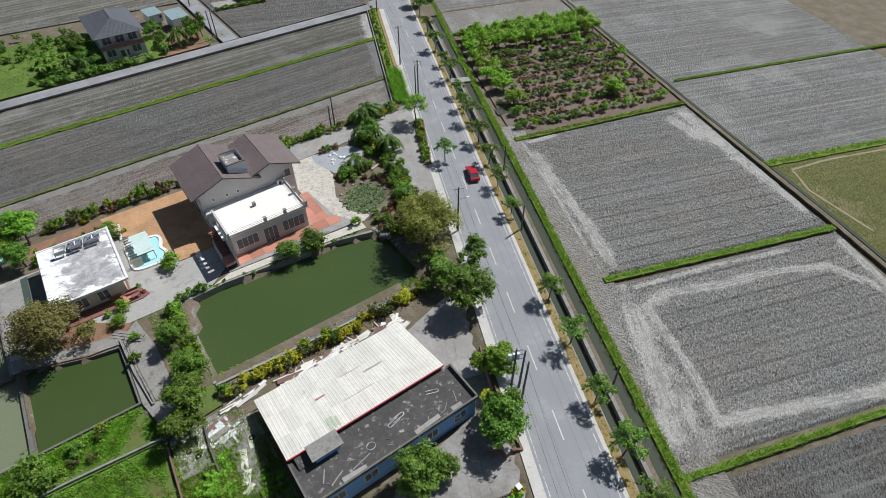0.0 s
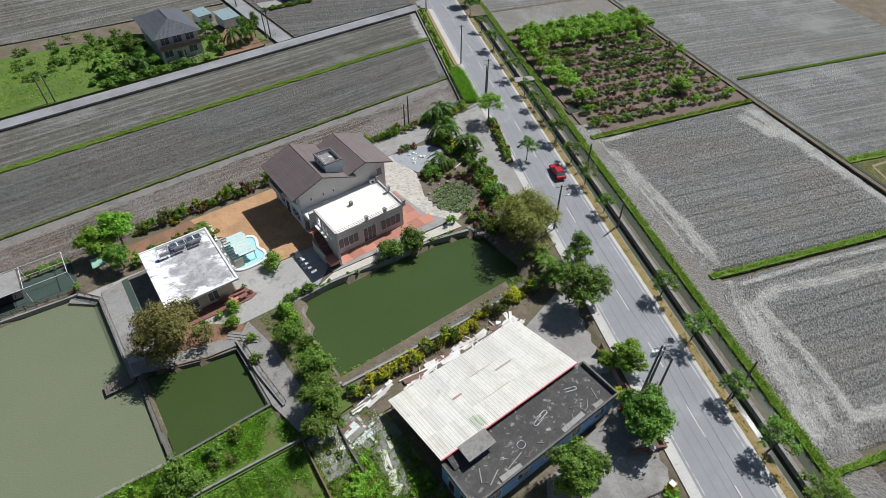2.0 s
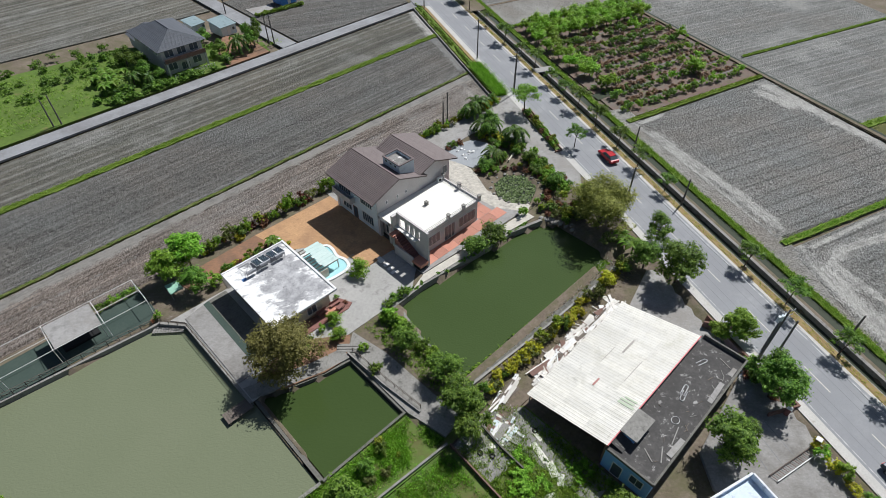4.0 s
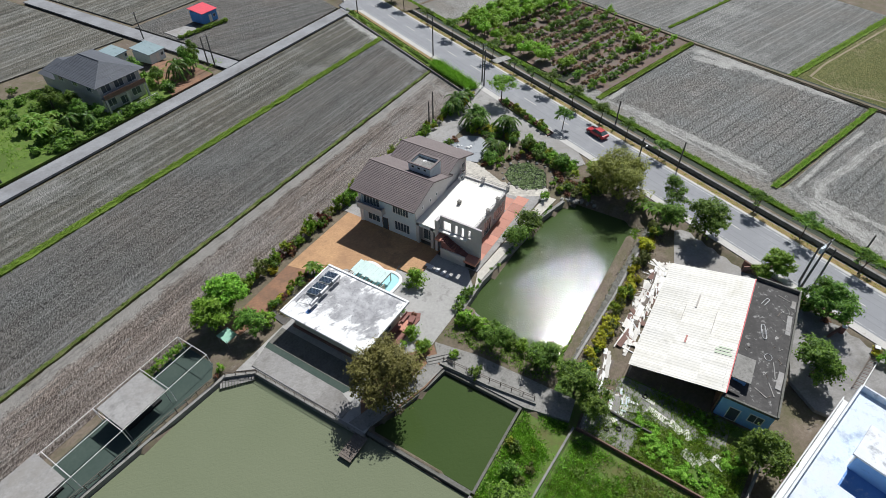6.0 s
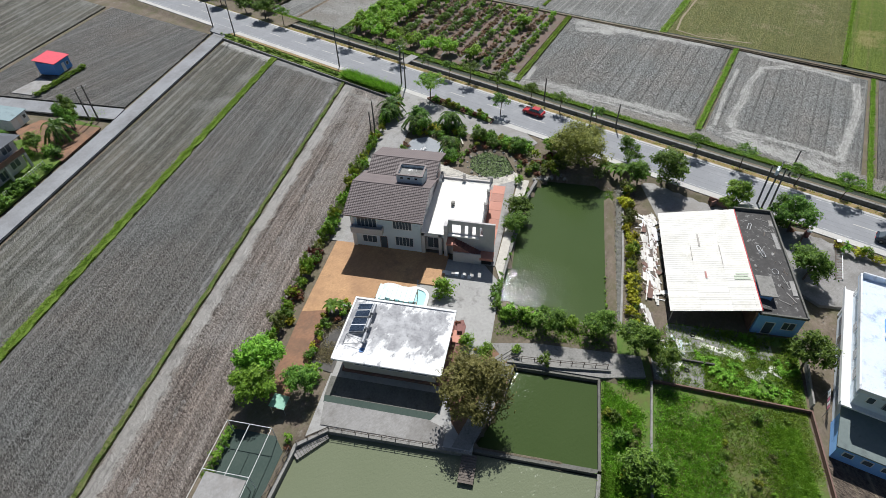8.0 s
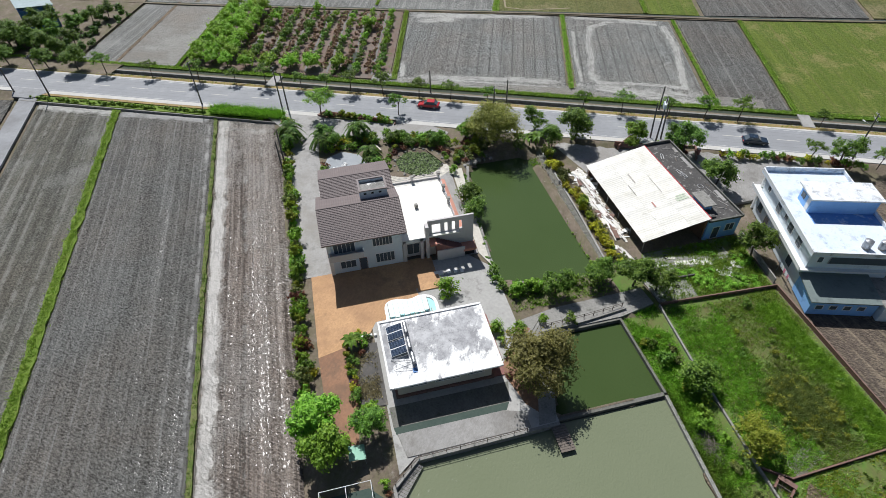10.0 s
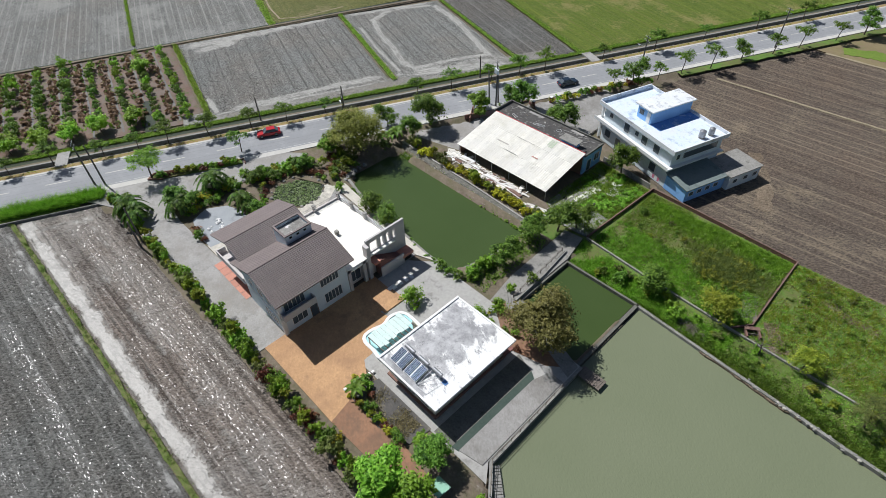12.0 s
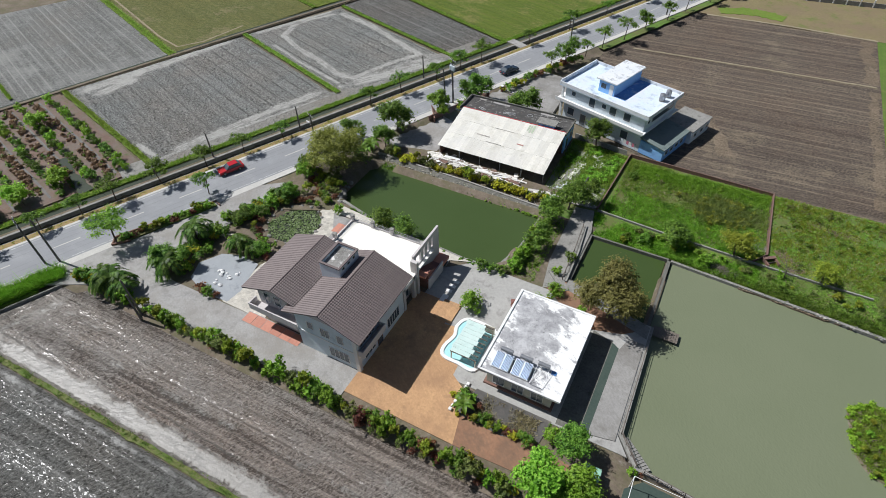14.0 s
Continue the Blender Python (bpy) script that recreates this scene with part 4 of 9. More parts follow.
def profile(bm, pts, y0, y1):
    """A section in x and z, drawn out along y."""
    a = [bm.verts.new((x, y0, z)) for x, z in pts]
    b = [bm.verts.new((x, y1, z)) for x, z in pts]
    n = len(pts)
    bm.faces.new(a)
    bm.faces.new(b[::-1])
    for k in range(n):
        bm.faces.new((a[(k + 1) % n], a[k], b[k], b[(k + 1) % n]))
    bmesh.ops.recalc_face_normals(bm, faces=bm.faces[:])
    return bm


def window_frame(along, at, e, u0, u1, z0, z1, t=0.07):
    """A ring of four bars in one mesh; along is the axis it runs on, at and e its back and front."""
    bm = bmesh.new()
    spot = (lambda u, d, z: (d, u, z)) if along == "y" else (lambda u, d, z: (u, d, z))
    ring = []
    for d in (at, e):
        for g in (t, 0.0):
            ring.append([bm.verts.new(spot(u, d, z)) for u, z in ((u0 - g, z0 - g), (u1 + g, z0 - g), (u1 + g, z1 + g), (u0 - g, z1 + g))])
    for a, b in ((0, 1), (1, 3), (3, 2), (2, 0)):
        for k in range(4):
            bm.faces.new((ring[a][k], ring[a][(k + 1) % 4], ring[b][(k + 1) % 4], ring[b][k]))
    bmesh.ops.recalc_face_normals(bm, faces=bm.faces[:])
    return bm


def window_x(parent, x, y0, y1, z0, z1, side, panes=2, mat="white"):
    """A window in a wall that faces -x (side -1) or +x (side 1)."""
    e = x + side * 0.06
    w = put("window", window_frame("y", x, e, y0, y1, z0, z1), mat, parent)
    g = (y1 - y0) / panes
    for k in range(panes):
        part("pane", bx(min(x, x + side * 0.02), max(x, x + side * 0.02), y0 + k * g + 0.02, y0 + (k + 1) * g - 0.02, z0, z1), M["glass"], w)
        if k:
            part("mullion", bx(min(x, e), max(x, e), y0 + k * g - 0.03, y0 + k * g + 0.03, z0, z1), M[mat], w)
    return w


def window_y(parent, y, x0, x1, z0, z1, side, panes=2, mat="white"):
    e = y + side * 0.06
    w = put("window", window_frame("x", y, e, x0, x1, z0, z1), mat, parent)
    g = (x1 - x0) / panes
    for k in range(panes):
        part("pane", bx(x0 + k * g + 0.02, x0 + (k + 1) * g - 0.02, min(y, y + side * 0.02), max(y, y + side * 0.02), z0, z1), M["glass"], w)
        if k:
            part("mullion", bx(x0 + k * g - 0.03, x0 + k * g + 0.03, min(y, e), max(y, e), z0, z1), M[mat], w)
    return w


def slope(parent, x0, z0, x1, z1, y0, y1, n, mat="rooftile"):
    """A roof slope from its eave (x0, z0) to its ridge (x1, z1), of n overlapping courses."""
    deck = bmesh.new()
    profile(deck, [(x0, z0 - 0.2), (x1, z1 - 0.2), (x1, z1 - 0.06), (x0, z0 - 0.06)], y0 + 0.03, y1 - 0.03)
    roof = put("roof", deck, mat, parent)
    length = math.hypot(x1 - x0, z1 - z0)
    w = length / n
    tiles = int((y1 - y0) / 0.34)
    step = (y1 - y0) / (2 * tiles)
    verts, faces = [], []
    for i in range(2 * tiles + 1):
        lift = 0.045 if i % 2 else 0.0
        verts += [(-0.03, i * step, -0.03), (-0.03, i * step, 0.055 + lift), (w + 0.03, i * step, 0.6 * lift)]
        if i:
            b = 3 * i
            faces += [(b - 3, b, b + 1, b - 2), (b - 2, b + 1, b + 2, b - 1)]
    me = bpy.data.meshes.new("tile_course")
    me.from_pydata(verts, [], faces if x1 < x0 else [f[::-1] for f in faces])
    me.materials.append(M[mat])
    ax = Vector((x1 - x0, 0, z1 - z0)) / length
    ay = Vector((0, 1, 0))
    az = ax.cross(ay)
    if az.z < 0:
        az = -az
    for k in range(n):
        o = new("tile_course", me)
        o.parent = roof
        m = Matrix((ax, ay, az)).transposed().to_4x4()
        m.translation = Vector((x0, y0, z0)) + ax * (k * w)
        o.matrix_basis = m
    return roof


def villa():
    h = whole("villa", 20, 71, 0, "two-storey grey villa with brown tiled roofs and white terrace", "house")
    put("wall", profile(bmesh.new(), [(13.4, -0.05), (22.2, -0.05), (22.2, 7.0), (17.6, 8.8), (13.4, 7.15)], 70.2, 80.8), "wall", h)
    put("wall", profile(bmesh.new(), [(22.2, -0.05), (29.2, -0.05), (29.2, 6.95), (25.35, 8.35), (22.2, 7.2)], 70.4, 79.6), "wall", h)
    # Bluish faces paint blue skylight onto the two walls in shade.
    put("plaster", bx(13.42, 22.18, 80.8, 80.806, 0.0, 6.95), "bluewhite", h, "shaded side wall with blue skylight in its colour")
    put("plaster", bx(13.394, 13.4, 70.25, 80.75, 0.0, 7.0), "bluewhite", h, "shaded side wall with blue skylight in its colour")
    slope(h, 12.1, 6.95, 17.6, 9.05, Y1, Y2, 22)
    slope(h, 23.4, 6.8, 17.6, 9.05, Y1, Y2, 22)
    slope(h, 21.6, 7.25, 25.35, 8.62, 69.7, 80.7, 15)
    slope(h, 30.5, 6.72, 25.35, 8.62, 69.7, 80.7, 20)
    put("ridge_cap", tube(bmesh.new(), (17.6, Y1, 9.06), (17.6, Y2, 9.06), 0.1), "rooftile", h)
    put("ridge_cap", tube(bmesh.new(), (25.35, 69.7, 8.63), (25.35, 80.7, 8.63), 0.1), "rooftile", h)
    # stair tower on the roof
    t = bmesh.new()
    for a in ((19.0, 22.0, 71.0, 71.18), (19.0, 22.0, 74.82, 75.0), (19.0, 19.18, 71.18, 74.82), (21.82, 22.0, 71.18, 74.82)):
        box(t, *a, 7.2, 10.0)
    tower = put("roof_tower", t, "bluewhite", h, "grey water tank tower with a stained flat top")
    part("tower_floor", bx(19.18, 21.82, 71.18, 74.82, 9.3, 9.5), M["towerfloor"], tower)
    b = bmesh.new()
    for a in ((18.92, 22.08, 70.92, 71.21), (18.92, 22.08, 74.79, 75.08), (18.92, 19.21, 71.21, 74.79), (21.79, 22.08, 71.21, 74.79)):
        box(b, *a, 9.9, 10.06)
    part("tower_coping", b, M["rooftile"], tower)
    for y in (71.8, 72.9, 74.0):
        part("vent_slot", bx(18.985, 19.0, y, y + 0.4, 9.3, 9.6), M["dark"], tower)
    # terrace wing
    put("wing_wall", bx(14.3, 27.0, 61.7, 70.2, -0.05, 3.95), "wall", h)
    put("terrace_deck", bx(13.4, 27.2, 61.5, 70.19, 3.95, 4.12), "deck", h, "bright white painted roof terrace")
    k = bmesh.new()
    box(k, 14.2, 27.25, 61.42, 61.6, 4.12, 4.42)
    box(k, 27.05, 27.25, 61.6, 70.2, 4.12, 4.42)
    put("parapet", k, "wall", h)
    for x, y in ((27.12, 61.55), (23.6, 61.55), (20.3, 61.55), (27.12, 66.0), (27.12, 69.6)):
        p = bx(x - 0.22, x + 0.22, y - 0.22, y + 0.22, 4.12, 5.15)
        q = put("post", p, "wall", h)
        part("post_cap", bx(x - 0.28, x + 0.28, y - 0.28, y + 0.28, 5.15, 5.25), M["kerb"], q)
    for z in (4.7, 5.0):
        put("rail", tube(bmesh.new(), (14.3, 61.52, z), (27.1, 61.52, z), 0.025, n=6), "steel", h)
        put("rail", tube(bmesh.new(), (27.15, 61.5, z), (27.15, 70.1, z), 0.025, n=6), "steel", h)
    put("roof_vent", bx(20.2, 20.7, 66.4, 66.9, 4.12, 4.8), "kerb", h)
    for x0, x1, z0, n in ((15.2, 18.6, 1.1, 4), (19.6, 21.8, 0.2, 3), (22.8, 26.4, 1.0, 4)):
        window_y(h, 61.7, x0, x1, z0, 2.9, -1, n)
    # stair wall with four slots, and stairs
    w = bmesh.new()
    box(w, 13.9, 14.2, 59.3, 66.2, -0.05, 4.3)
    box(w, 13.9, 14.2, 59.3, 66.2, 5.9, 6.65)
    ys = [59.3, 61.0, 61.5, 62.1, 62.6, 63.2, 63.7, 64.3, 65.6, 66.2]
    for a, c in zip(ys[::2], ys[1::2]):
        box(w, 13.9, 14.2, a, c, 4.3, 5.9)
    put("stair_wall", w, "wall", h, "tall grey wall with a row of slots")
    put("stair_pillar", bx(13.2, 14.2, 66.2, 66.7, -0.05, 6.1), "wall", h)
    flight = put("stairs", bx(12.55, 13.85, 61.2, 65.16, -0.05, 1.3), "brick", h, "dark red tiled outside stairs")
    for k in range(11):
        part("step", bx(12.5, 13.9, 61.2 + 0.36 * k, 61.56 + 0.36 * k, 1.3, 1.35 + 0.19 * k), M["terrace"], flight)
    put("stair_side", profile(bmesh.new(), [(12.32, -0.05), (12.5, -0.05), (12.5, 1.9), (12.32, 1.9)], 61.0, 65.2), "wall", h)
    put("landing", bx(12.3, 13.9, 59.2, 61.2, 0.9, 1.35), "redtile", h)
    put("landing", bx(12.3, 13.9, 65.2, 66.2, 3.1, 3.4), "redtile", h)
    put("landing_pier", bx(12.5, 13.6, 59.5, 60.9, -0.05, 0.9), "dark", h)
    for y in (67.3, 69.9):
        put("porch_column", bx(13.3, 13.8, y - 0.25, y + 0.25, -0.05, 3.95), "wall", h)
    put("porch_beam", bx(13.3, 13.6, 66.7, 70.2, 3.55, 3.95), "white", h)
    # west side: balcony, windows
    put("balcony", bx(12.4, 13.4, 75.9, 80.8, 3.3, 3.5), "wall", h)
    bw = bmesh.new()
    box(bw, 12.4, 12.55, 75.9, 80.8, 3.5, 4.4)
    box(bw, 12.55, 13.4, 75.9, 76.05, 3.5, 4.4)
    box(bw, 12.55, 13.4, 80.65, 80.8, 3.5, 4.4)
    put("balcony_wall", bw, "wall", h)
    window_x(h, 13.4, 77.0, 80.0, 4.0, 5.9, -1, 5)
    window_x(h, 13.4, 71.6, 74.4, 4.2, 5.8, -1, 6)
    window_x(h, 13.4, 71.5, 74.2, 0.9, 2.6, -1, 5)
    window_x(h, 13.4, 75.6, 76.6, 0.1, 2.3, -1, 1, "brick")
    window_x(h, 13.4, 77.2, 79.4, 0.9, 2.2, -1, 3)
    window_x(h, 14.3, 67.6, 69.4, 0.5, 2.5, -1, 2)
    # north side
    for x0, x1, z0, z1, n in ((14.8, 17.6, 0.8, 2.4, 4), (15.2, 16.0, 4.2, 5.6, 1), (17.2, 18.4, 4.2, 5.6, 2), (19.6, 20.4, 4.6, 5.8, 1)):
        window_y(h, 80.8, x0, x1, z0, z1, 1, n)
    put("band", bx(13.4, 22.2, 80.8, 80.86, 3.3, 3.55), "white", h)
    put("band", bx(13.2, 13.7, 80.4, 80.95, -0.05, 6.6), "white", h)
    for x0, x1 in ((23.4, 24.4), (25.6, 26.6), (27.4, 28.2)):
        window_y(h, 79.6, x0, x1, 4.2, 5.8, 1, 1)
    put("balcony", bx(22.2, 30.0, 79.6, 81.0, 3.1, 3.35), "wall", h)
    b2 = bmesh.new()
    box(b2, 22.2, 30.0, 80.85, 81.0, 3.35, 4.2)
    box(b2, 29.85, 30.0, 79.6, 80.85, 3.35, 4.2)
    put("balcony_wall", b2, "wall", h)
    # east and south
    for x0 in (15.2, 17.4, 19.2):
        window_y(h, 70.2, x0, x0 + 0.3, 5.2, 5.7, -1, 1)
    window_y(h, 70.4, 27.6, 28.6, 4.6, 6.0, -1, 1)
    for y0 in (72, 75, 77.6):
        window_x(h, 29.2, y0, y0 + 1.4, 4.2, 5.8, 1, 2)
        window_x(h, 29.2, y0, y0 + 1.4, 0.9, 2.6, 1, 2)
    a = whole("air_conditioner", 26.2, 69.8, 4.13, "white outdoor air conditioner unit on the terrace", "air conditioner")
    put("case", bx(25.8, 26.8, 69.5, 69.95, 4.13, 4.9), "white", a, bevel=0.03)
    put("fan_grille", tube(bmesh.new(), (26.2, 69.49, 4.5), (26.2, 69.46, 4.5), 0.25, n=16), "dark", a)


villa()


# ---- hut with the solar heaters ----
def hut():
    h = whole("hut", -5, 69, 0, "single-storey hut with a worn white flat roof", "house")
    put("wall", bx(-9.0, -1.0, 63.4, 75.0, -0.05, 3.35), "cream", h)
    put("roof_slab", bx(-10.1, -0.1, 62.36, 75.94, 3.35, 3.6), "hutroof", h, "flat roof with flaking white paint", bevel=0.04)
    lip = bmesh.new()
    box(lip, -0.4, -0.1, 62.36, 75.94, 3.6, 3.74)
    box(lip, -10.1, -0.4, 62.36, 62.62, 3.6, 3.7)
    box(lip, -10.1, -0.4, 75.7, 75.94, 3.6, 3.7)
    put("roof_lip", lip, "white", h)
    for y0, y1, n in ((64.4, 66.4, 2), (67.4, 70.4, 3), (71.4, 73.6, 2)):
        window_x(h, -9.0, y0, y1, 1.5, 2.7, -1, n)
    for x0, x1 in ((-8.0, -6.6), (-5.6, -4.2), (-3.2, -1.8)):
        window_y(h, 75.0, x0, x1, 0.6, 2.6, 1, 2)
    for x0, x1 in ((-7.4, -6.0), (-4.6, -3.2)):
        window_y(h, 63.4, x0, x1, 0.8, 2.4, -1, 2)
    window_x(h, -1.0, 66, 69, 1.2, 2.5, 1, 3)
    put("plinth", bx(-9.3, -0.7, 63.1, 75.3, -0.05, 0.3), "brick", h)
    put("step", bx(-2.6, -0.6, 61.6, 63.1, -0.05, 0.25), "redtile", h)


hut()


def heater(x, y):
    s = whole("solar_heater", x, y, 3.6, "solar water heater with blue tubes and steel tank", "solar heater", "solar heaters")
    p = bmesh.new()
    box(p, -1.08, 1.08, -1.0, 1.0, 0, 0.06)
    for v in p.verts:
        v.co = Vector((x + v.co.x, y + v.co.y, 3.75 + v.co.z + 0.5 * (1 - (v.co.y + 1) / 2)))
    panel = put("panel", p, "white", s)
    for k in range(12):
        u = x - 0.96 + 0.16 * k + (0.16 if k > 5 else 0.0)
        part("tube", tube(bmesh.new(), (u, y - 0.95, 4.34), (u, y + 0.95, 3.87), 0.056, n=6), M["navy"], panel)
    put("tank", tube(bmesh.new(), (x - 0.75, y - 1.35, 4.5), (x + 0.75, y - 1.35, 4.5), 0.26, n=14), "steel", s)
    for a in (-0.7, 0.7):
        put("leg", tube(bmesh.new(), (x + a, y - 1.35, 3.6), (x + a, y - 1.35, 4.4), 0.03, n=6), "steel", s)
        put("leg", tube(bmesh.new(), (x + a, y + 0.9, 3.6), (x + a, y + 0.9, 3.8), 0.03, n=6), "steel", s)


for x in (-2.45, -4.85):
    heater(x, 74.05)


def bare_heater(x, y):
    s = whole("solar_heater", x, y, 3.6, "bare steel frame and tank of an old solar heater", "solar heater", "solar heaters")
    put("tank", tube(bmesh.new(), (x - 0.7, y - 1.4, 4.4), (x + 0.7, y - 1.4, 4.4), 0.26, n=14), "steel", s)
    for a in (-0.7, 0.7):
        put("side_bar", tube(bmesh.new(), (x + a, y - 1.3, 4.3), (x + a * 1.1, y + 1.2, 3.7), 0.03, n=6), "steel", s)
        put("leg", tube(bmesh.new(), (x + a, y - 1.4, 3.6), (x + a, y - 1.4, 4.3), 0.03, n=6), "steel", s)
        put("leg", tube(bmesh.new(), (x + a * 1.1, y + 1.2, 3.6), (x + a * 1.1, y + 1.2, 3.75), 0.03, n=6), "steel", s)
    put("brace", tube(bmesh.new(), (x - 0.7, y - 1.3, 4.3), (x + 0.77, y + 1.2, 3.7), 0.025, n=6), "steel", s)
    put("cross_bar", tube(bmesh.new(), (x - 0.77, y + 1.2, 3.7), (x + 0.77, y + 1.2, 3.7), 0.03, n=6), "steel", s)
    put("blue_panel", bx(x - 1.55, x - 0.95, y - 1.6, y - 1.1, 3.62, 3.68), "deepblue", s, "bright blue plastic panel")


bare_heater(-7.0, 74.0)


# ---- metal-roofed shed with the tarred flat roof ----
def shed():
    h = whole("shed", 17, 29, -0.7, "long open shed with a cream corrugated sheet roof", "shed")
    n = 24
    x0, x1, ya, za, yb, zb = 6.9, 27.4, 34.75, 1.4, 24.1, 3.65
    w = (x1 - x0) / n
    length = math.hypot(yb - ya, zb - za)
    ups = [(0, 0.0), (0.22, 0.0), (0.28, 0.017), (0.36, 0.017), (0.42, 0.0), (0.7, 0.0), (0.76, 0.017), (0.84, 0.017), (0.9, 0.0), (1.02, 0.0)]

    def sheet_mesh(span):
        bm = bmesh.new()
        a = [bm.verts.new((u * w, 0, z)) for u, z in ups]
        b = [bm.verts.new((u * w, span, z)) for u, z in ups]
        c = [bm.verts.new((u * w, 0, z - 0.02)) for u, z in ups]
        for k in range(len(ups) - 1):
            bm.faces.new((a[k], a[k + 1], b[k + 1], b[k]))
            bm.faces.new((c[k + 1], c[k], a[k], a[k + 1]))
        me = bpy.data.meshes.new("roof_sheet")
        bm.to_mesh(me)
        bm.free()
        me.materials.append(M["tin"])
        return me

    rows = ((0.0, 0.37), (0.35, 0.72), (0.7, 1.0))
    meshes = [sheet_mesh((b - a) * length) for a, b in rows]
    frame_bm = bmesh.new()
    for k in range(6):
        x = x0 + 0.2 + (x1 - x0 - 0.4) * k / 5
        tube(frame_bm, (x, ya - 0.3, za - 0.18), (x, yb + 0.1, zb - 0.18), 0.07, n=6)
    frame_part = put("rafters", frame_bm, "steel", h)
    ang = math.atan2(zb - za, ya - yb)
    for r, ((a, b), me) in enumerate(zip(rows, meshes)):
        for k in range(n):
            o = new("roof_sheet", me)
            o.parent = h
            o.matrix_parent_inverse = INV[h.name]
            p = Vector((x0 + k * w, ya + (yb - ya) * a, za + (zb - za) * a + 0.03 * r))
            ax, ay = Vector((1, 0, 0)), Vector((0, yb - ya, zb - za)) / length
            m = Matrix((ax, ay, ax.cross(ay) * (1 if ax.cross(ay).z > 0 else -1))).transposed().to_4x4()
            m.translation = p
            o.matrix_basis = m
    for k in range(6):
        x = x0 + 0.2 + (x1 - x0 - 0.4) * k / 5
        put("post", tube(bmesh.new(), (x, ya - 0.4, -0.7), (x, ya - 0.4, za - 0.15), 0.07, n=8), "steel", h)
    put("back_wall", bx(7.2, 27.2, 24.2, 24.4, -0.75, 3.3), "brick", h)
    put("side_wall", bx(27.0, 27.2, 24.4, 34.2, -0.75, 1.3), "brick", h)
    e = bmesh.new()
    box(e, 6.9, 27.4, 24.0, 24.12, 3.62, 3.78)
    put("ridge_flashing", e, "redroof", h, "faded red ridge flashing")
    for px, py, pw, pd, m, lab in ((20.6, 29.8, 2.6, 0.22, "patchgrey", "grey-brown patch on the sheet roof"), (13.4, 29.7, 1.3, 0.22, "patchred", "faded red patch on the sheet roof"),
                                   (12.6, 25.4, 0.36, 1.9, "patchgreen", "faded green translucent roof strip"), (13.1, 25.5, 0.3, 1.7, "patchgreen", "faded green translucent roof strip"), (13.55, 25.3, 0.24, 1.5, "patchgreen", "faded green translucent roof strip"),
                                   (17.4, 27.3, 4.0, 0.08, "patchgrey", "long grey seam on the sheet roof"), (18.0, 31.0, 3.0, 0.07, "patchgrey", "long grey seam on the sheet roof")):
        pz = bmesh.new()
        box(pz, px - pw / 2, px + pw / 2, py - pd / 2, py + pd / 2, 0.0, 0.012)
        for v in pz.verts:
            v.co.z += za + (zb - za) * (ya - v.co.y) / (ya - yb) + 0.1
        put("roof_patch", pz, m, h, lab)
    # flat-roofed part
    f = whole("flat_house", 17.5, 21, -0.75, "low blue-walled building with a black tarred flat roof", "house")
    put("wall", bx(7.0, 28.1, 18.6, 24.1, -0.75, 2.95), "blue", f)
    put("roof_slab", bx(6.8, 28.3, 18.4, 24.15, 2.95, 3.1), "tar", f, "black tarred roof with pale scars")
    k = bmesh.new()
    box(k, 6.8, 28.3, 18.4, 18.62, 3.1, 3.45)
    box(k, 28.08, 28.3, 18.62, 23.9, 3.1, 3.6)
    box(k, 6.8, 7.02, 18.62, 23.9, 3.1, 3.3)
    put("parapet", k, "wetshadekerb", f)
    put("stair_head", bx(9.4, 12.3, 22.35, 23.8, 3.1, 4.2), "blue", f, "small blue stair head on the roof")
    put("stair_roof", bx(9.0, 12.7, 22.0, 24.05, 4.2, 4.34), "kerb", f, "dark grey slab over the stair head")
    for x in (9, 13, 17, 21, 25):
        window_y(f, 18.6, x, x + 1.6, 0.6, 2.0, -1, 2)
    window_x(f, 7.0, 19.4, 20.8, 0.6, 1.9, -1, 2)
    window_x(f, 7.0, 21.8, 22.9, -0.6, 1.6, -1, 1)


shed()


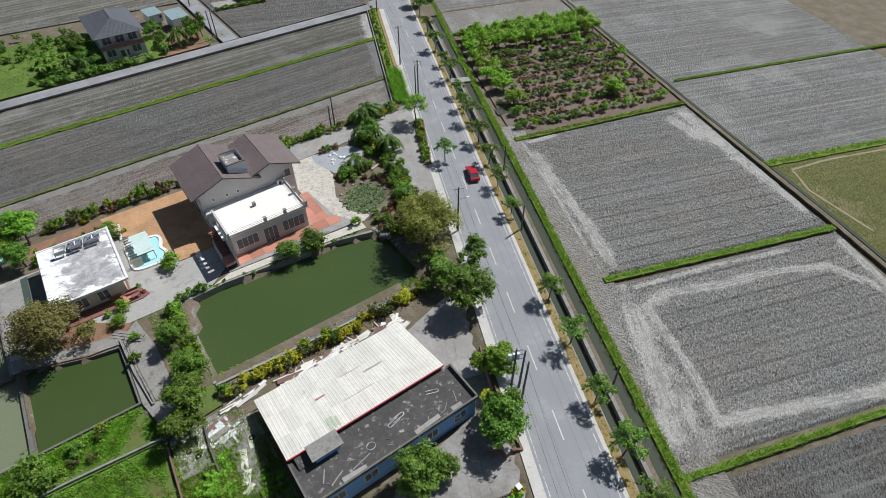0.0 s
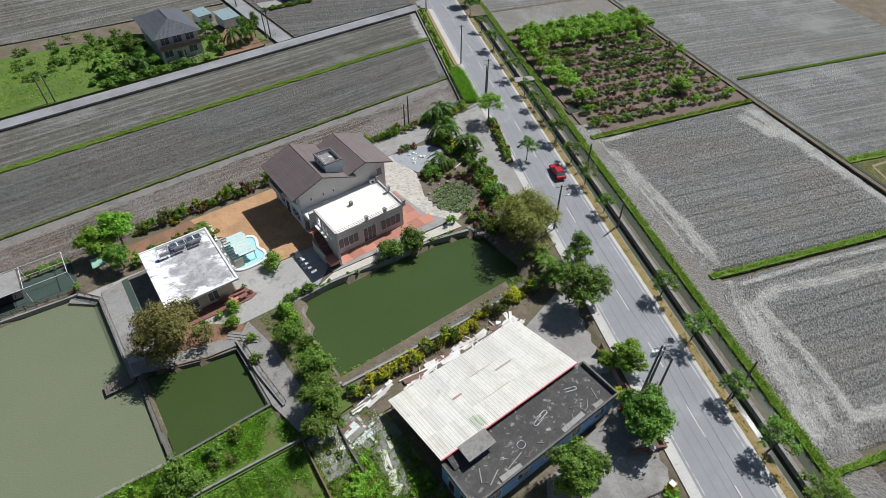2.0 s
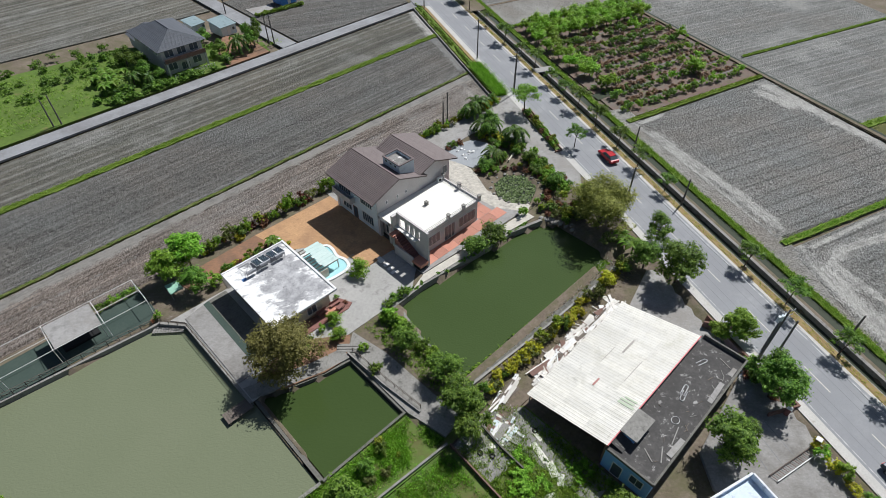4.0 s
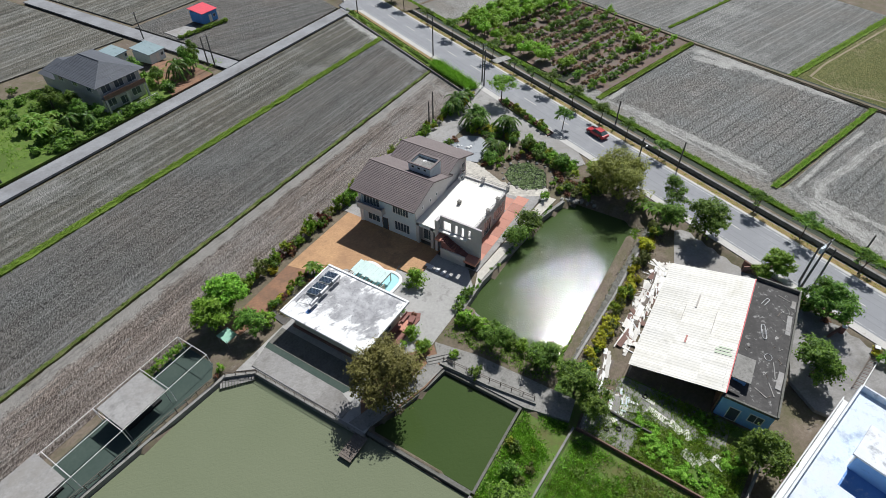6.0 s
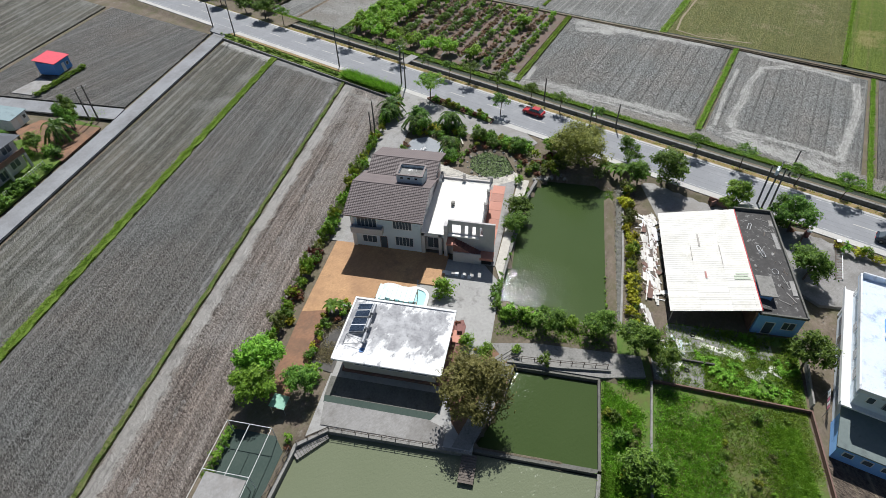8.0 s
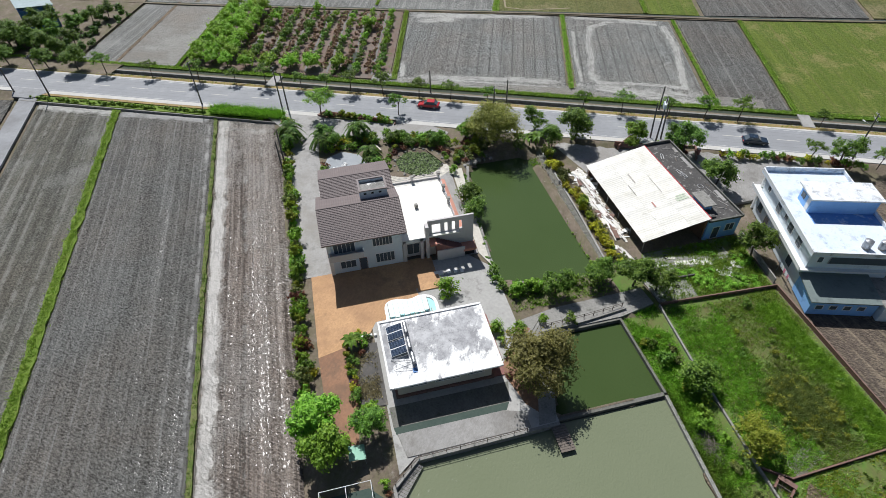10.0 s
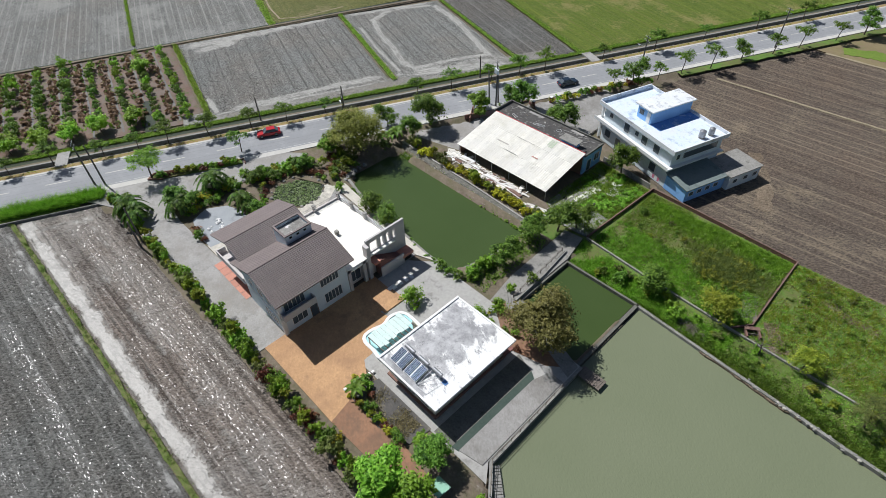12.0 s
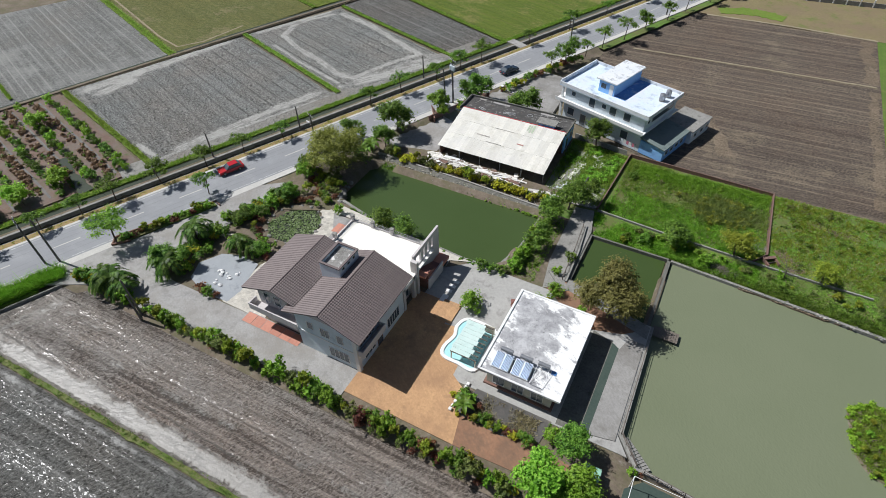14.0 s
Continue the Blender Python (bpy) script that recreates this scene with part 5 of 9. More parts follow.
# ---- blue and white house ----
def blue_house():
    a = math.degrees(math.atan2(-5.81, 18.0))
    ox, oy = -5.5, 18.2
    h = thing("blue_house", ox, oy, -0.6, a, "three-level white and pale blue house with flat roofs", "house")
    # local x runs towards the road, local y away from the grass plot (negative)
    L, W, T = 18.9, 12.0, 7.65

    def p(name, bm, mat, parent=None, label="", bevel=0.0):
        return part(name, bm, M[mat], parent or h, label, bevel)

    p("wall", bx(0.5, L - 1.2, -W + 0.5, -0.5, 0, T - 0.74), "bluewhite")
    p("roof_slab", bx(-0.2, L, -W, 0.1, T - 0.75, T - 0.5), "blueworn", None, "white flat roof with bluish stains")
    # Deep blue patch sized to the tower's cast shadow; its shade is colour.
    p("floor_paint", bx(6.3, 8.7, -W + 0.2, -2.7, T - 0.5, T - 0.494), "blueshade", None, "worn roof floor coloured deep blue for the stair tower shadow")
    par = bmesh.new()
    for c in ((-0.2, L, -0.1, 0.1), (-0.2, L, -W, -W + 0.2), (-0.2, 0.0, -W + 0.2, -0.1)):
        box(par, *c, T - 0.5, T + 0.05)
    p("parapet", par, "blueroof")
    p("parapet", bx(L - 0.2, L, -W + 0.2, -0.1, T - 0.5, T + 0.3), "blueroof", None, "white end parapet with bluish stains")
    p("floor_band", bx(-0.1, L + 0.3, -W, 0.55, 4.0, 4.2), "white", None, "white balcony slab along the house")
    p("floor_rail", bx(0, L + 0.3, 0.45, 0.55, 4.2, 4.6), "white")
    tw = p("stair_tower", bx(8.7, 12.1, -W + 0.3, -2.6, T - 0.5, T + 2.0), "blue", None, "pale blue stair tower")
    part("tower_roof", bx(8.2, 12.6, -W + 0.05, -2.1, T + 2.0, T + 2.22), M["blueroof"], tw)
    part("tower_door", bx(9.0, 9.8, -2.59, -2.54, T - 0.5, T + 1.5), M["white"], tw)
    part("tower_window", bx(10.6, 11.6, -2.59, -2.55, T + 0.4, T + 1.3), M["glass"], tw)
    for x, z0, wd, ht in ((3.4, 4.9, 1.3, 1.5), (6.4, 4.9, 1.3, 1.5), (8.6, 5.5, 0.8, 0.8), (11.0, 4.8, 1.2, 1.7), (15.4, 5.5, 0.8, 0.8), (3.2, 1.4, 1.4, 1.5), (7.6, 1.4, 1.6, 1.5), (12.4, 0.4, 1.2, 2.1), (15.2, 1.4, 1.4, 1.4)):
        w = p("window", bx(x - 0.06, x + wd + 0.06, -0.5, -0.42, z0 - 0.06, z0 + ht + 0.06), "white")
        part("pane", bx(x, x + wd, -0.42, -0.41, z0, z0 + ht), M["glass"], w)
    w = p("window", bx(0.42, 0.5, -10.5, -3.0, 5.1, 6.6), "steel")
    part("pane", bx(0.4, 0.42, -10.4, -3.1, 5.15, 6.55), M["glass"], w)
    w = p("window", bx(0.42, 0.5, -2.2, -1.4, 5.3, 6.3), "white")
    part("pane", bx(0.4, 0.42, -2.1, -1.5, 5.35, 6.25), M["glass"], w)
    for y in (-0.7, -W + 0.7):
        p("porch_column", bx(L - 0.6, L - 0.2, y - 0.2, y + 0.2, 0, T - 0.7), "white")
    w = p("window", bx(L - 1.2, L - 1.14, -9, -3, 5.0, 6.6), "steel")
    part("pane", bx(L - 1.14, L - 1.13, -8.9, -3.1, 5.05, 6.55), M["glass"], w)
    # low annex
    p("annex_wall", bx(-4.2, 0.4, -9.0, -0.4, 0, 2.5), "blue")
    an = bmesh.new()
    box(an, -4.5, 0.5, -9.2, -0.1, 2.5, 2.68)
    for v in an.verts:
        v.co.z += 0.12 * (v.co.x + 4.5)
    p("annex_roof", an, "annexroof", None, "dull grey-green sheet roof of the annex")
    p("annex_wall", bx(-5.0, 0.4, -16.4, -9.2, 0, 2.6), "bluewhite")
    p("annex_roof", bx(-5.2, 0.6, -16.6, -9.1, 2.6, 2.75), "kerb", None, "weathered grey sheet roof")
    for y in (-1.6, -3.4, -5.2, -7.0, -10.6, -13.0, -15.2):
        w = p("window", bx(-4.3 if y > -9 else -5.1, -4.2 if y > -9 else -5.0, y - 0.5, y + 0.5, 1.1, 1.9), "white")
        x = -4.3 if y > -9 else -5.1
        part("pane", bx(x - 0.01, x, y - 0.42, y + 0.42, 1.16, 1.84), M["glass"], w)
    for x, y, r in ((1.6, -7.4, 0.55), (1.5, -9.4, 0.5)):
        tk = thing("water_tank", 0, 0, 0, 0, "steel rooftop water tank on the white roof", "water tank", "water tanks")
        m = Matrix(h.matrix_basis)
        tk.matrix_basis = m @ pose(x, y, T - 0.5)
        part("tank", tube(bmesh.new(), (0, 0, 0.3), (0, 0, 1.3), r, n=18), M["steel"], tk)
        part("tank_lid", tube(bmesh.new(), (0, 0, 1.3), (0, 0, 1.45), r, 0.15, n=18), M["steel"], tk)
        part("tank_stand", tube(bmesh.new(), (0, 0, 0), (0, 0, 0.3), r * 0.9, n=12), M["kerb"], tk)


blue_house()


# ---- pool, patio tiles, walls ----
def smooth_ring(pts, per=6):
    out = []
    n = len(pts)
    for k in range(n):
        p0, p1, p2, p3 = (Vector(pts[(k + d) % n]) for d in (-1, 0, 1, 2))
        for j in range(per):
            t = j / per
            out.append(tuple(0.5 * ((2 * p1) + (p2 - p0) * t + (2 * p0 - 5 * p1 + 4 * p2 - p3) * t * t + (3 * p1 - p0 - 3 * p2 + p3) * t ** 3)))
    return out


POOL = smooth_ring([(1.0, 67.9), (3.9, 67.35), (5.4, 67.8), (5.9, 69.3), (5.5, 70.8), (5.9, 72.5), (5.8, 73.7), (5.0, 74.25), (3.4, 74.3), (1.0, 74.3), (0.8, 71.0)])
pl = whole("pool", 3, 70, 0, "small kidney-shaped pool with pale turquoise water and white rim", "pool")
put("basin", prism(bmesh.new(), POOL[::-1] if sum(a[0] * b[1] - b[0] * a[1] for a, b in zip(POOL, POOL[1:] + POOL[:1])) < 0 else POOL, 0.0, 0.1), "pool", pl)
rim = edging("pool_rim", POOL, 0.45, 0.0, 0.22, "white", "")
del rim["kind"], rim["category"]
rim.parent = pl
rim.matrix_parent_inverse = INV[pl.name]
pc = whole("pool_canopy", 2.4, 71.4, 0, "pale turquoise slatted canopy over half the pool", "canopy")
for k in range(9):
    y = 68.7 + 0.67 * k
    put("rib", bx(0.9, 4.4, y - 0.05, y + 0.05, 1.62, 1.74), "wood", pc)
    if k < 8:
        put("sheet", bx(1.5 + random.uniform(0, 0.6), 4.5 + random.uniform(-0.15, 0.15), y + 0.01, y + 0.66, 1.745, 1.765), "canopy", pc)
for x in (1.05, 4.3):
    for y in (68.75, 74.0):
        put("post", bx(x - 0.06, x + 0.06, y - 0.06, y + 0.06, -0.02, 1.62), "cream", pc)
put("end_panel", bx(0.95, 2.3, 68.3, 68.4, -0.02, 1.6), "cream", pc)


# ---- plants ----
rng = np.random.default_rng(7)


def leaves(name, blobs, n, size, mat, parent=None, flat=0.8, droop=0.0, fill=0.25, low=-0.35, loose=0.7):
    """A crown of n folded leaves in sprays on and in round clusters, with gaps between; blobs are (x, y, z, radius)."""
    blobs = np.array(blobs, float)
    w = blobs[:, 3] ** 2
    sprays = max(len(blobs) * 3, n // 8)
    pick = rng.choice(len(blobs), sprays, p=w / w.sum())
    d = rng.normal(size=(sprays, 3)) + np.array([0, 0, 0.25])
    d /= np.linalg.norm(d, axis=1)[:, None]
    d[:, 2] = np.where(d[:, 2] < low, -d[:, 2], d[:, 2])
    r = np.where(rng.random(sprays) < fill, 0.3 + 0.4 * rng.random(sprays), 0.72 + 0.5 * rng.random(sprays) ** 1.5) * blobs[pick, 3]
    tip = blobs[pick, :3] + d * r[:, None] * np.array([1, 1, flat])
    reach = blobs[pick, 3] * (0.16 + 0.16 * rng.random(sprays)) * loose + 0.5 * size
    own = rng.integers(0, sprays, n)
    along = rng.random(n)[:, None] - 0.7
    c = tip[own] + d[own] * along * reach[own][:, None] * 1.6 + rng.normal(size=(n, 3)) * reach[own][:, None] * np.array([0.6, 0.6, 0.4])
    nrm = d[own] * 0.7 + rng.normal(size=(n, 3)) * 0.32 + np.array([0.0, 0, 0.6])
    nrm /= np.linalg.norm(nrm, axis=1)[:, None]
    u = np.cross(nrm, rng.normal(size=(n, 3)))
    u /= np.linalg.norm(u, axis=1)[:, None]
    u[:, 2] -= droop
    v = np.cross(nrm, u)
    s = (size * (0.6 + 0.8 * rng.random(n)))[:, None]
    verts = np.stack([c - u * s, c + v * s * 0.5 + nrm * s * 0.12, c + u * s, c - v * s * 0.5 + nrm * s * 0.12], 1).reshape(-1, 3)
    faces = np.arange(4 * n).reshape(-1, 4)
    return sheet(name, verts.tolist(), faces.tolist(), M[mat], parent)


def trunk(parent, h, r, tips, mat="bark", lean=0.0):
    bm = bmesh.new()
    k0 = Vector((0, 0, -0.15))
    k1 = Vector((lean, 0, h * 0.55))
    k2 = Vector((lean * 1.6, lean * 0.4, h))
    tube(bm, k0, k1, r, r * 0.75, 7)
    tube(bm, k1, k2, r * 0.75, r * 0.45, 7)
    for t in tips:
        t = Vector(t)
        a = k1.lerp(k2, 0.2 + 0.7 * random.random())
        m = a.lerp(t, 0.5) + Vector((0, 0, 0.12 * (t - a).length))
        tube(bm, a, m, r * 0.4, r * 0.25, 5)
        tube(bm, m, t, r * 0.25, r * 0.08, 5)
    return part("trunk", bm, M[mat], parent)


def cluster(n, rad, z, spread, rr, low=0.0, seed=0):
    g = np.random.default_rng(seed)
    out = []
    for k in range(n):
        a = 2.399963 * k + g.random()
        q = math.sqrt((k + 0.5) / n) * rad * spread
        q *= 0.8 + 0.4 * g.random()
        out.append((q * math.cos(a), q * math.sin(a), z + (1 - (q / rad) ** 2) * rad * 0.5 + rad * (0.5 * g.random() - 0.3) - low * g.random(), rr * rad * (0.6 + 0.8 * g.random())))
    return out


KINDS = {}


def tree_kind(key, name, label, h, rad, n, size, mat, blobs=8, rr=0.42, flat=0.75, category="tree", seed=0, stem=0.13, low=0.3, group="", fill=0.25):
    KINDS[key] = dict(name=name, label=label, h=h, rad=rad, n=n, size=size, mat=mat, blobs=blobs, rr=rr, flat=flat, category=category, seed=seed, stem=stem, low=low, group=group, fill=fill, first=None)


def grow(key, x, y, z=0.0, s=1.0, tall=1.0):
    k = KINDS[key]
    m = pose(x, y, z, 0, 0, random.uniform(0, 360)) @ Matrix.Diagonal((s, s, s * tall, 1))
    if k["first"] is None:
        c = cluster(k["blobs"], k["rad"], k["h"], 0.78, k["rr"], k["low"], k["seed"])
        if k["stem"]:
            e = new(k["name"])
            trunk(e, k["h"], k["stem"], [b[:3] for b in c[:6]], lean=0.1 * k["rad"])
            leaves("crown", c, k["n"], k["size"], k["mat"], e, k["flat"], fill=k["fill"], loose=0.8)
        else:
            e = leaves(k["name"], c, k["n"], k["size"], k["mat"], None, k["flat"], fill=k["fill"], low=-0.97)
        tagged(e, k["label"], k["category"], k["group"])
        k["first"] = e
        k["m"] = m
        e.matrix_basis = m
        return e
    sc = k["first"].matrix_basis.to_scale()
    return copy_thing(k["first"], m @ Matrix.Diagonal((1 / sc.x, 1 / sc.y, 1 / sc.z, 1)))


tree_kind("big", "tree", "large spreading grey-green tree between pond and road", 4.2, 4.9, 16848, 0.15, "leafgold", 46, 0.28, 1.0, seed=1, stem=0.28, low=2.8)
tree_kind("hut", "tree", "broad tree with olive-brown foliage beside the hut", 3.6, 4.1, 14904, 0.15, "leafolive", 40, 0.3, 1.0, seed=2, stem=0.26, low=1.5)
tree_kind("dark", "tree", "dense dark green broadleaf tree", 3.1, 2.4, 5335, 0.138, "leafmid", 24, 0.3, 0.95, seed=3, stem=0.14, low=1.5, group="broadleaf trees")
tree_kind("dark2", "tree", "dark green tree with an uneven crown", 3.3, 2.3, 4492, 0.138, "leafmid", 19, 0.3, 0.95, seed=13, stem=0.14, low=1.6, group="broadleaf trees")
tree_kind("bright", "tree", "bright green tree with large leaves", 2.6, 2.5, 5304, 0.16, "leafbright", 22, 0.32, 0.95, seed=4, stem=0.13, low=1.3, group="bright trees")
tree_kind("thin", "tree", "thin roadside tree with an open crown", 3.0, 2.0, 2100, 0.115, "leafmid", 12, 0.27, 0.6, seed=5, stem=0.1, group="roadside trees", fill=0.1)
tree_kind("thin2", "tree", "slender roadside tree with sparse leaves", 3.2, 2.2, 2200, 0.108, "leafmid", 15, 0.27, 0.6, seed=6, stem=0.1, group="roadside trees", fill=0.1)
tree_kind("willow", "tree", "feathery light green tree by the forecourt", 2.8, 2.3, 4212, 0.098, "leafbright", 19, 0.31, seed=8, stem=0.12)
tree_kind("round", "shrub", "round clipped dark green shrub at the pond edge", 1.1, 1.3, 2808, 0.123, "leafmid", 6, 0.6, 0.9, "shrub", 9, 0.0, group="round shrubs", low=0.1)
tree_kind("ball", "shrub", "round bright green shrub by the pool", 0.7, 0.9, 1440, 0.118, "leafbright", 5, 0.65, 0.9, "shrub", 10, 0.0, low=0.1)
tree_kind("green", "shrub", "leafy green hedge shrub", 0.7, 0.9, 780, 0.101, "leafmid", 9, 0.38, 0.9, "shrub", 11, 0.0, group="hedge shrubs")
tree_kind("lime", "shrub", "bright green hedge shrub", 0.8, 0.9, 780, 0.106, "leafbright", 9, 0.38, 1.0, "shrub", 12, 0.0, group="hedge shrubs")
tree_kind("yellow", "croton", "yellow-leaved croton shrub in the border", 0.5, 0.7, 528, 0.113, "leafyellow", 7, 0.42, 0.9, "shrub", 14, 0.0, group="croton shrubs")
tree_kind("red", "croton", "dark red-leaved shrub in the border", 0.45, 0.7, 528, 0.113, "leafred", 7, 0.42, 0.9, "shrub", 15, 0.0, group="red shrubs")
tree_kind("mango", "orchard_tree", "dense bright green young orchard tree", 1.4, 1.6, 1700, 0.17, "leaflime", 12, 0.42, 0.9, "tree", 16, 0.09, group="orchard trees")
tree_kind("bush", "orchard_bush", "small green bush in the orchard", 0.6, 0.95, 633, 0.120, "leafmid", 10, 0.34, 0.85, "bush", 17, 0.0, group="orchard bushes")
tree_kind("bushlime", "orchard_bush", "bright green orchard bush in a planted row", 0.7, 0.95, 600, 0.12, "leaflime", 10, 0.34, 0.9, "bush", 27, 0.0, group="orchard bushes")
tree_kind("yellowtree", "tree", "yellow-green small tree in the meadow", 2.2, 2.2, 3600, 0.112, "leafyolk", 22, 0.32, 0.95, seed=20, stem=0.12, low=1.4)


tree_kind("loose", "hedge_shrub", "loose yellow-green hedge shrub with upright shoots", 0.9, 0.8, 620, 0.115, "leafyolk", 11, 0.3, 1.3, "shrub", 21, 0.0, group="hedge shrubs")
tree_kind("olive", "hedge_shrub", "dull olive-green hedge shrub with thin twigs", 0.8, 0.85, 620, 0.105, "leafsage", 11, 0.3, 1.1, "shrub", 22, 0.0, group="hedge shrubs")
tree_kind("feather", "tree", "feathery pale olive tree on the pond bank", 2.3, 2.5, 5200, 0.075, "leafsage", 20, 0.3, 0.9, seed=28, stem=0.12, fill=0.3)


def palm(x, y, z, h, r, n=14, first={}):
    if "p" not in first:
        e = new("palm")
        bm = bmesh.new()
        tube(bm, (0, 0, -0.1), (0.05, 0, 1.0), 0.16, 0.12, 7)
        tube(bm, (0.05, 0, 1.0), (0.1, 0.05, 2.0), 0.12, 0.09, 7)
        part("trunk", bm, M["bark"], e)
        for k in range(n):
            a = 2 * math.pi * k / n + random.uniform(-0.15, 0.15)
            up = random.uniform(0.3, 1.1)
            verts, faces = [], []
            pts = [Vector((0.1 + math.cos(a) * q * 2.0, 0.05 + math.sin(a) * q * 2.0, 2.0 + up * q * 1.6 - 1.9 * q * q)) for q in (0, 0.2, 0.4, 0.6, 0.8, 1.0)]
            side = Vector((-math.sin(a), math.cos(a), 0))
            for i in range(5):
                p, q = pts[i], pts[i + 1]
                for t in (0.1, 0.35, 0.6, 0.85):
                    c = p.lerp(q, t)
                    for sg in (-1, 1):
                        b = len(verts)
                        out = side * sg * 0.55 * (1 - 0.5 * (i + t) / 5) + (q - p) * 0.7 - Vector((0, 0, 0.15))
                        verts += [c - (q - p) * 0.05, c + (q - p) * 0.4, c + out]
                        faces.append((b, b + 1, b + 2))
            sheet("frond", verts, faces, M["leaf"], e)
        tagged(e, "small garden palm with arching fronds", "palm", "palms")
        first["p"] = e
        e.matrix_basis = pose(x, y, z)
        return
    copy_thing(first["p"], pose(x, y, z, 0, 0, random.uniform(0, 360)) @ Matrix.Diagonal((r, r, h, 1)))


def banana(x, y, z, s, first={}):
    if "b" not in first:
        e = new("banana_plant")
        part("trunk", tube(bmesh.new(), (0, 0, -0.1), (0.05, 0, 1.4), 0.12, 0.07, 7), M["leafmid"], e)
        for k in range(8):
            a = 2.4 * k
            side = Vector((-math.sin(a), math.cos(a), 0))
            verts, faces = [], []
            for i in range(6):
                q = i / 5
                c = Vector((math.cos(a) * q * 1.6, math.sin(a) * q * 1.6, 1.4 + 1.5 * q - 1.7 * q * q))
                w = 0.32 * math.sin(math.pi * min(1, 0.12 + 0.88 * q)) + 0.02
                verts += [c - side * w + Vector((0, 0, 0.1)), c, c + side * w + Vector((0, 0, 0.1))]
            for i in range(5):
                b = 3 * i
                faces += [(b, b + 1, b + 4, b + 3), (b + 1, b + 2, b + 5, b + 4)]
            sheet("leaf", verts, faces, M["leafmid"], e)
        tagged(e, "banana plant with broad bright leaves", "banana plant", "banana plants")
        first["b"] = e
        e.matrix_basis = pose(x, y, z)
        return
    copy_thing(first["b"], pose(x, y, z, 0, 0, random.uniform(0, 360)) @ Matrix.Scale(s, 4))


def thicket(name, spots, mat, label, per=170, size=0.2):
    """Many low bushes that nobody could count; spots are (x, y, z, radius)."""
    b = []
    for x, y, z, r in spots:
        b += [(x, y, z + 0.45 * r, 0.6 * r), (x + random.uniform(-0.5, 0.5) * r, y + random.uniform(-0.5, 0.5) * r, z + 0.55 * r, 0.5 * r)]
    return tagged(leaves(name, b, per * len(spots), size, mat, None, 0.9, low=-0.97), label, "bushes", kind="stuff")


def tufts(name, spots, h, mat, label, per=5, bend=0.6):
    n = len(spots) * per
    base = np.repeat(np.array(spots), per, 0) + np.c_[rng.normal(size=(n, 2)) * 0.16, np.zeros(n)]
    a = rng.random(n) * 2 * math.pi
    lean = rng.normal(size=(n, 2)) * bend
    hh = h * (0.5 + rng.random(n))
    side = np.c_[np.cos(a), np.sin(a), np.zeros(n)] * 0.05
    tip = base + np.c_[lean * hh[:, None], hh]
    verts = np.stack([base - side, base + side, tip], 1).reshape(-1, 3)
    ob = sheet(name, verts.tolist(), np.arange(3 * n).reshape(-1, 3).tolist(), M[mat])
    return tagged(ob, label, "grass", kind="stuff")


grow("big", 40.9, 47.4, -0.3, 1.1, 0.98)
grow("hut", -11.1, 58.6, -0.05, 1.05, 1.1)
for kind, x, y, z, s in (
        ("dark2", 43.2, 38.4, -0.5, 0.85), ("dark", 37.8, 32.0, -0.6, 1.25), ("bright", 43.8, 52.3, -0.1, 0.6), ("bright", 34.4, 21.4, -0.4, 0.8), ("dark", 28.4, 14.6, -0.4, 1.05),
        ("dark2", 30.2, 16.2, -0.4, 0.8), ("dark", 18.0, 15.0, -0.5, 1.05), ("dark2", -0.8, 36.4, -0.7, 0.8), ("dark", 2.2, 18.9, -0.7, 0.95), ("willow", 60.0, 79.0, 0, 1.15),
        ("thin", 56.2, 63.4, 0, 0.95), ("bright", -11.5, 84.5, -0.1, 1.05), ("bright", -14.6, 83.9, -0.1, 0.95), ("dark", -12.6, 78.9, 0, 0.75), ("lime", -10.4, 78.4, 0, 1.2),
        ("dark2", 1.8, 50.6, -0.2, 0.72), ("dark", 2.5, 44.0, -0.4, 0.8), ("lime", 3.3, 47.4, -0.4, 1.1), ("green", 3.2, 49.2, -0.3, 1.2), ("lime", -2.5, 54.2, -0.1, 0.8),
        ("green", -3.4, 50.6, -0.1, 1.0), ("dark2", 44.6, 51.0, -0.1, 0.7), ("lime", 45.4, 49.8, -0.1, 1.5), ("dark", 37.4, 37.0, -0.5, 0.8), ("round", 25.4, 56.5, -0.4, 1.2),
        ("round", 21.3, 57.0, -0.3, 1.1), ("lime", 33.4, 57.4, -0.1, 1.0), ("ball", 5.7, 65.2, 0, 1.25), ("green", 7.6, 57.9, -0.2, 1.1), ("green", 6.2, 58.0, -0.1, 0.9),
        ("green", 4.6, 57.6, -0.1, 1.0), ("lime", 3.6, 55.8, -0.2, 1.2), ("lime", 3.4, 53.6, -0.2, 1.3),
        ("round", -16.1, 39.6, -0.5, 1.35), ("yellowtree", -24.5, 38.0, -0.6, 1.0), 
        ("lime", -21.0, 42.2, -0.5, 1.2), ("lime", -20.0, 41.2, -0.5, 1.0), ("yellowtree", -36.0, 38.4, -0.5, 0.75), ("feather", -43.9, 41.4, -0.6, 1.0),
        ("green", -12.0, 41.6, -0.5, 1.2), ("green", -9.5, 42.0, -0.5, 0.9), ("green", -14.6, 36.6, -0.6, 1.0), ("green", -6.5, 26.0, -0.6, 0.8)):
    grow(kind, x, y, z, s * (1.2 if kind in ("dark", "dark2", "bright", "willow", "yellowtree") else 1.1))
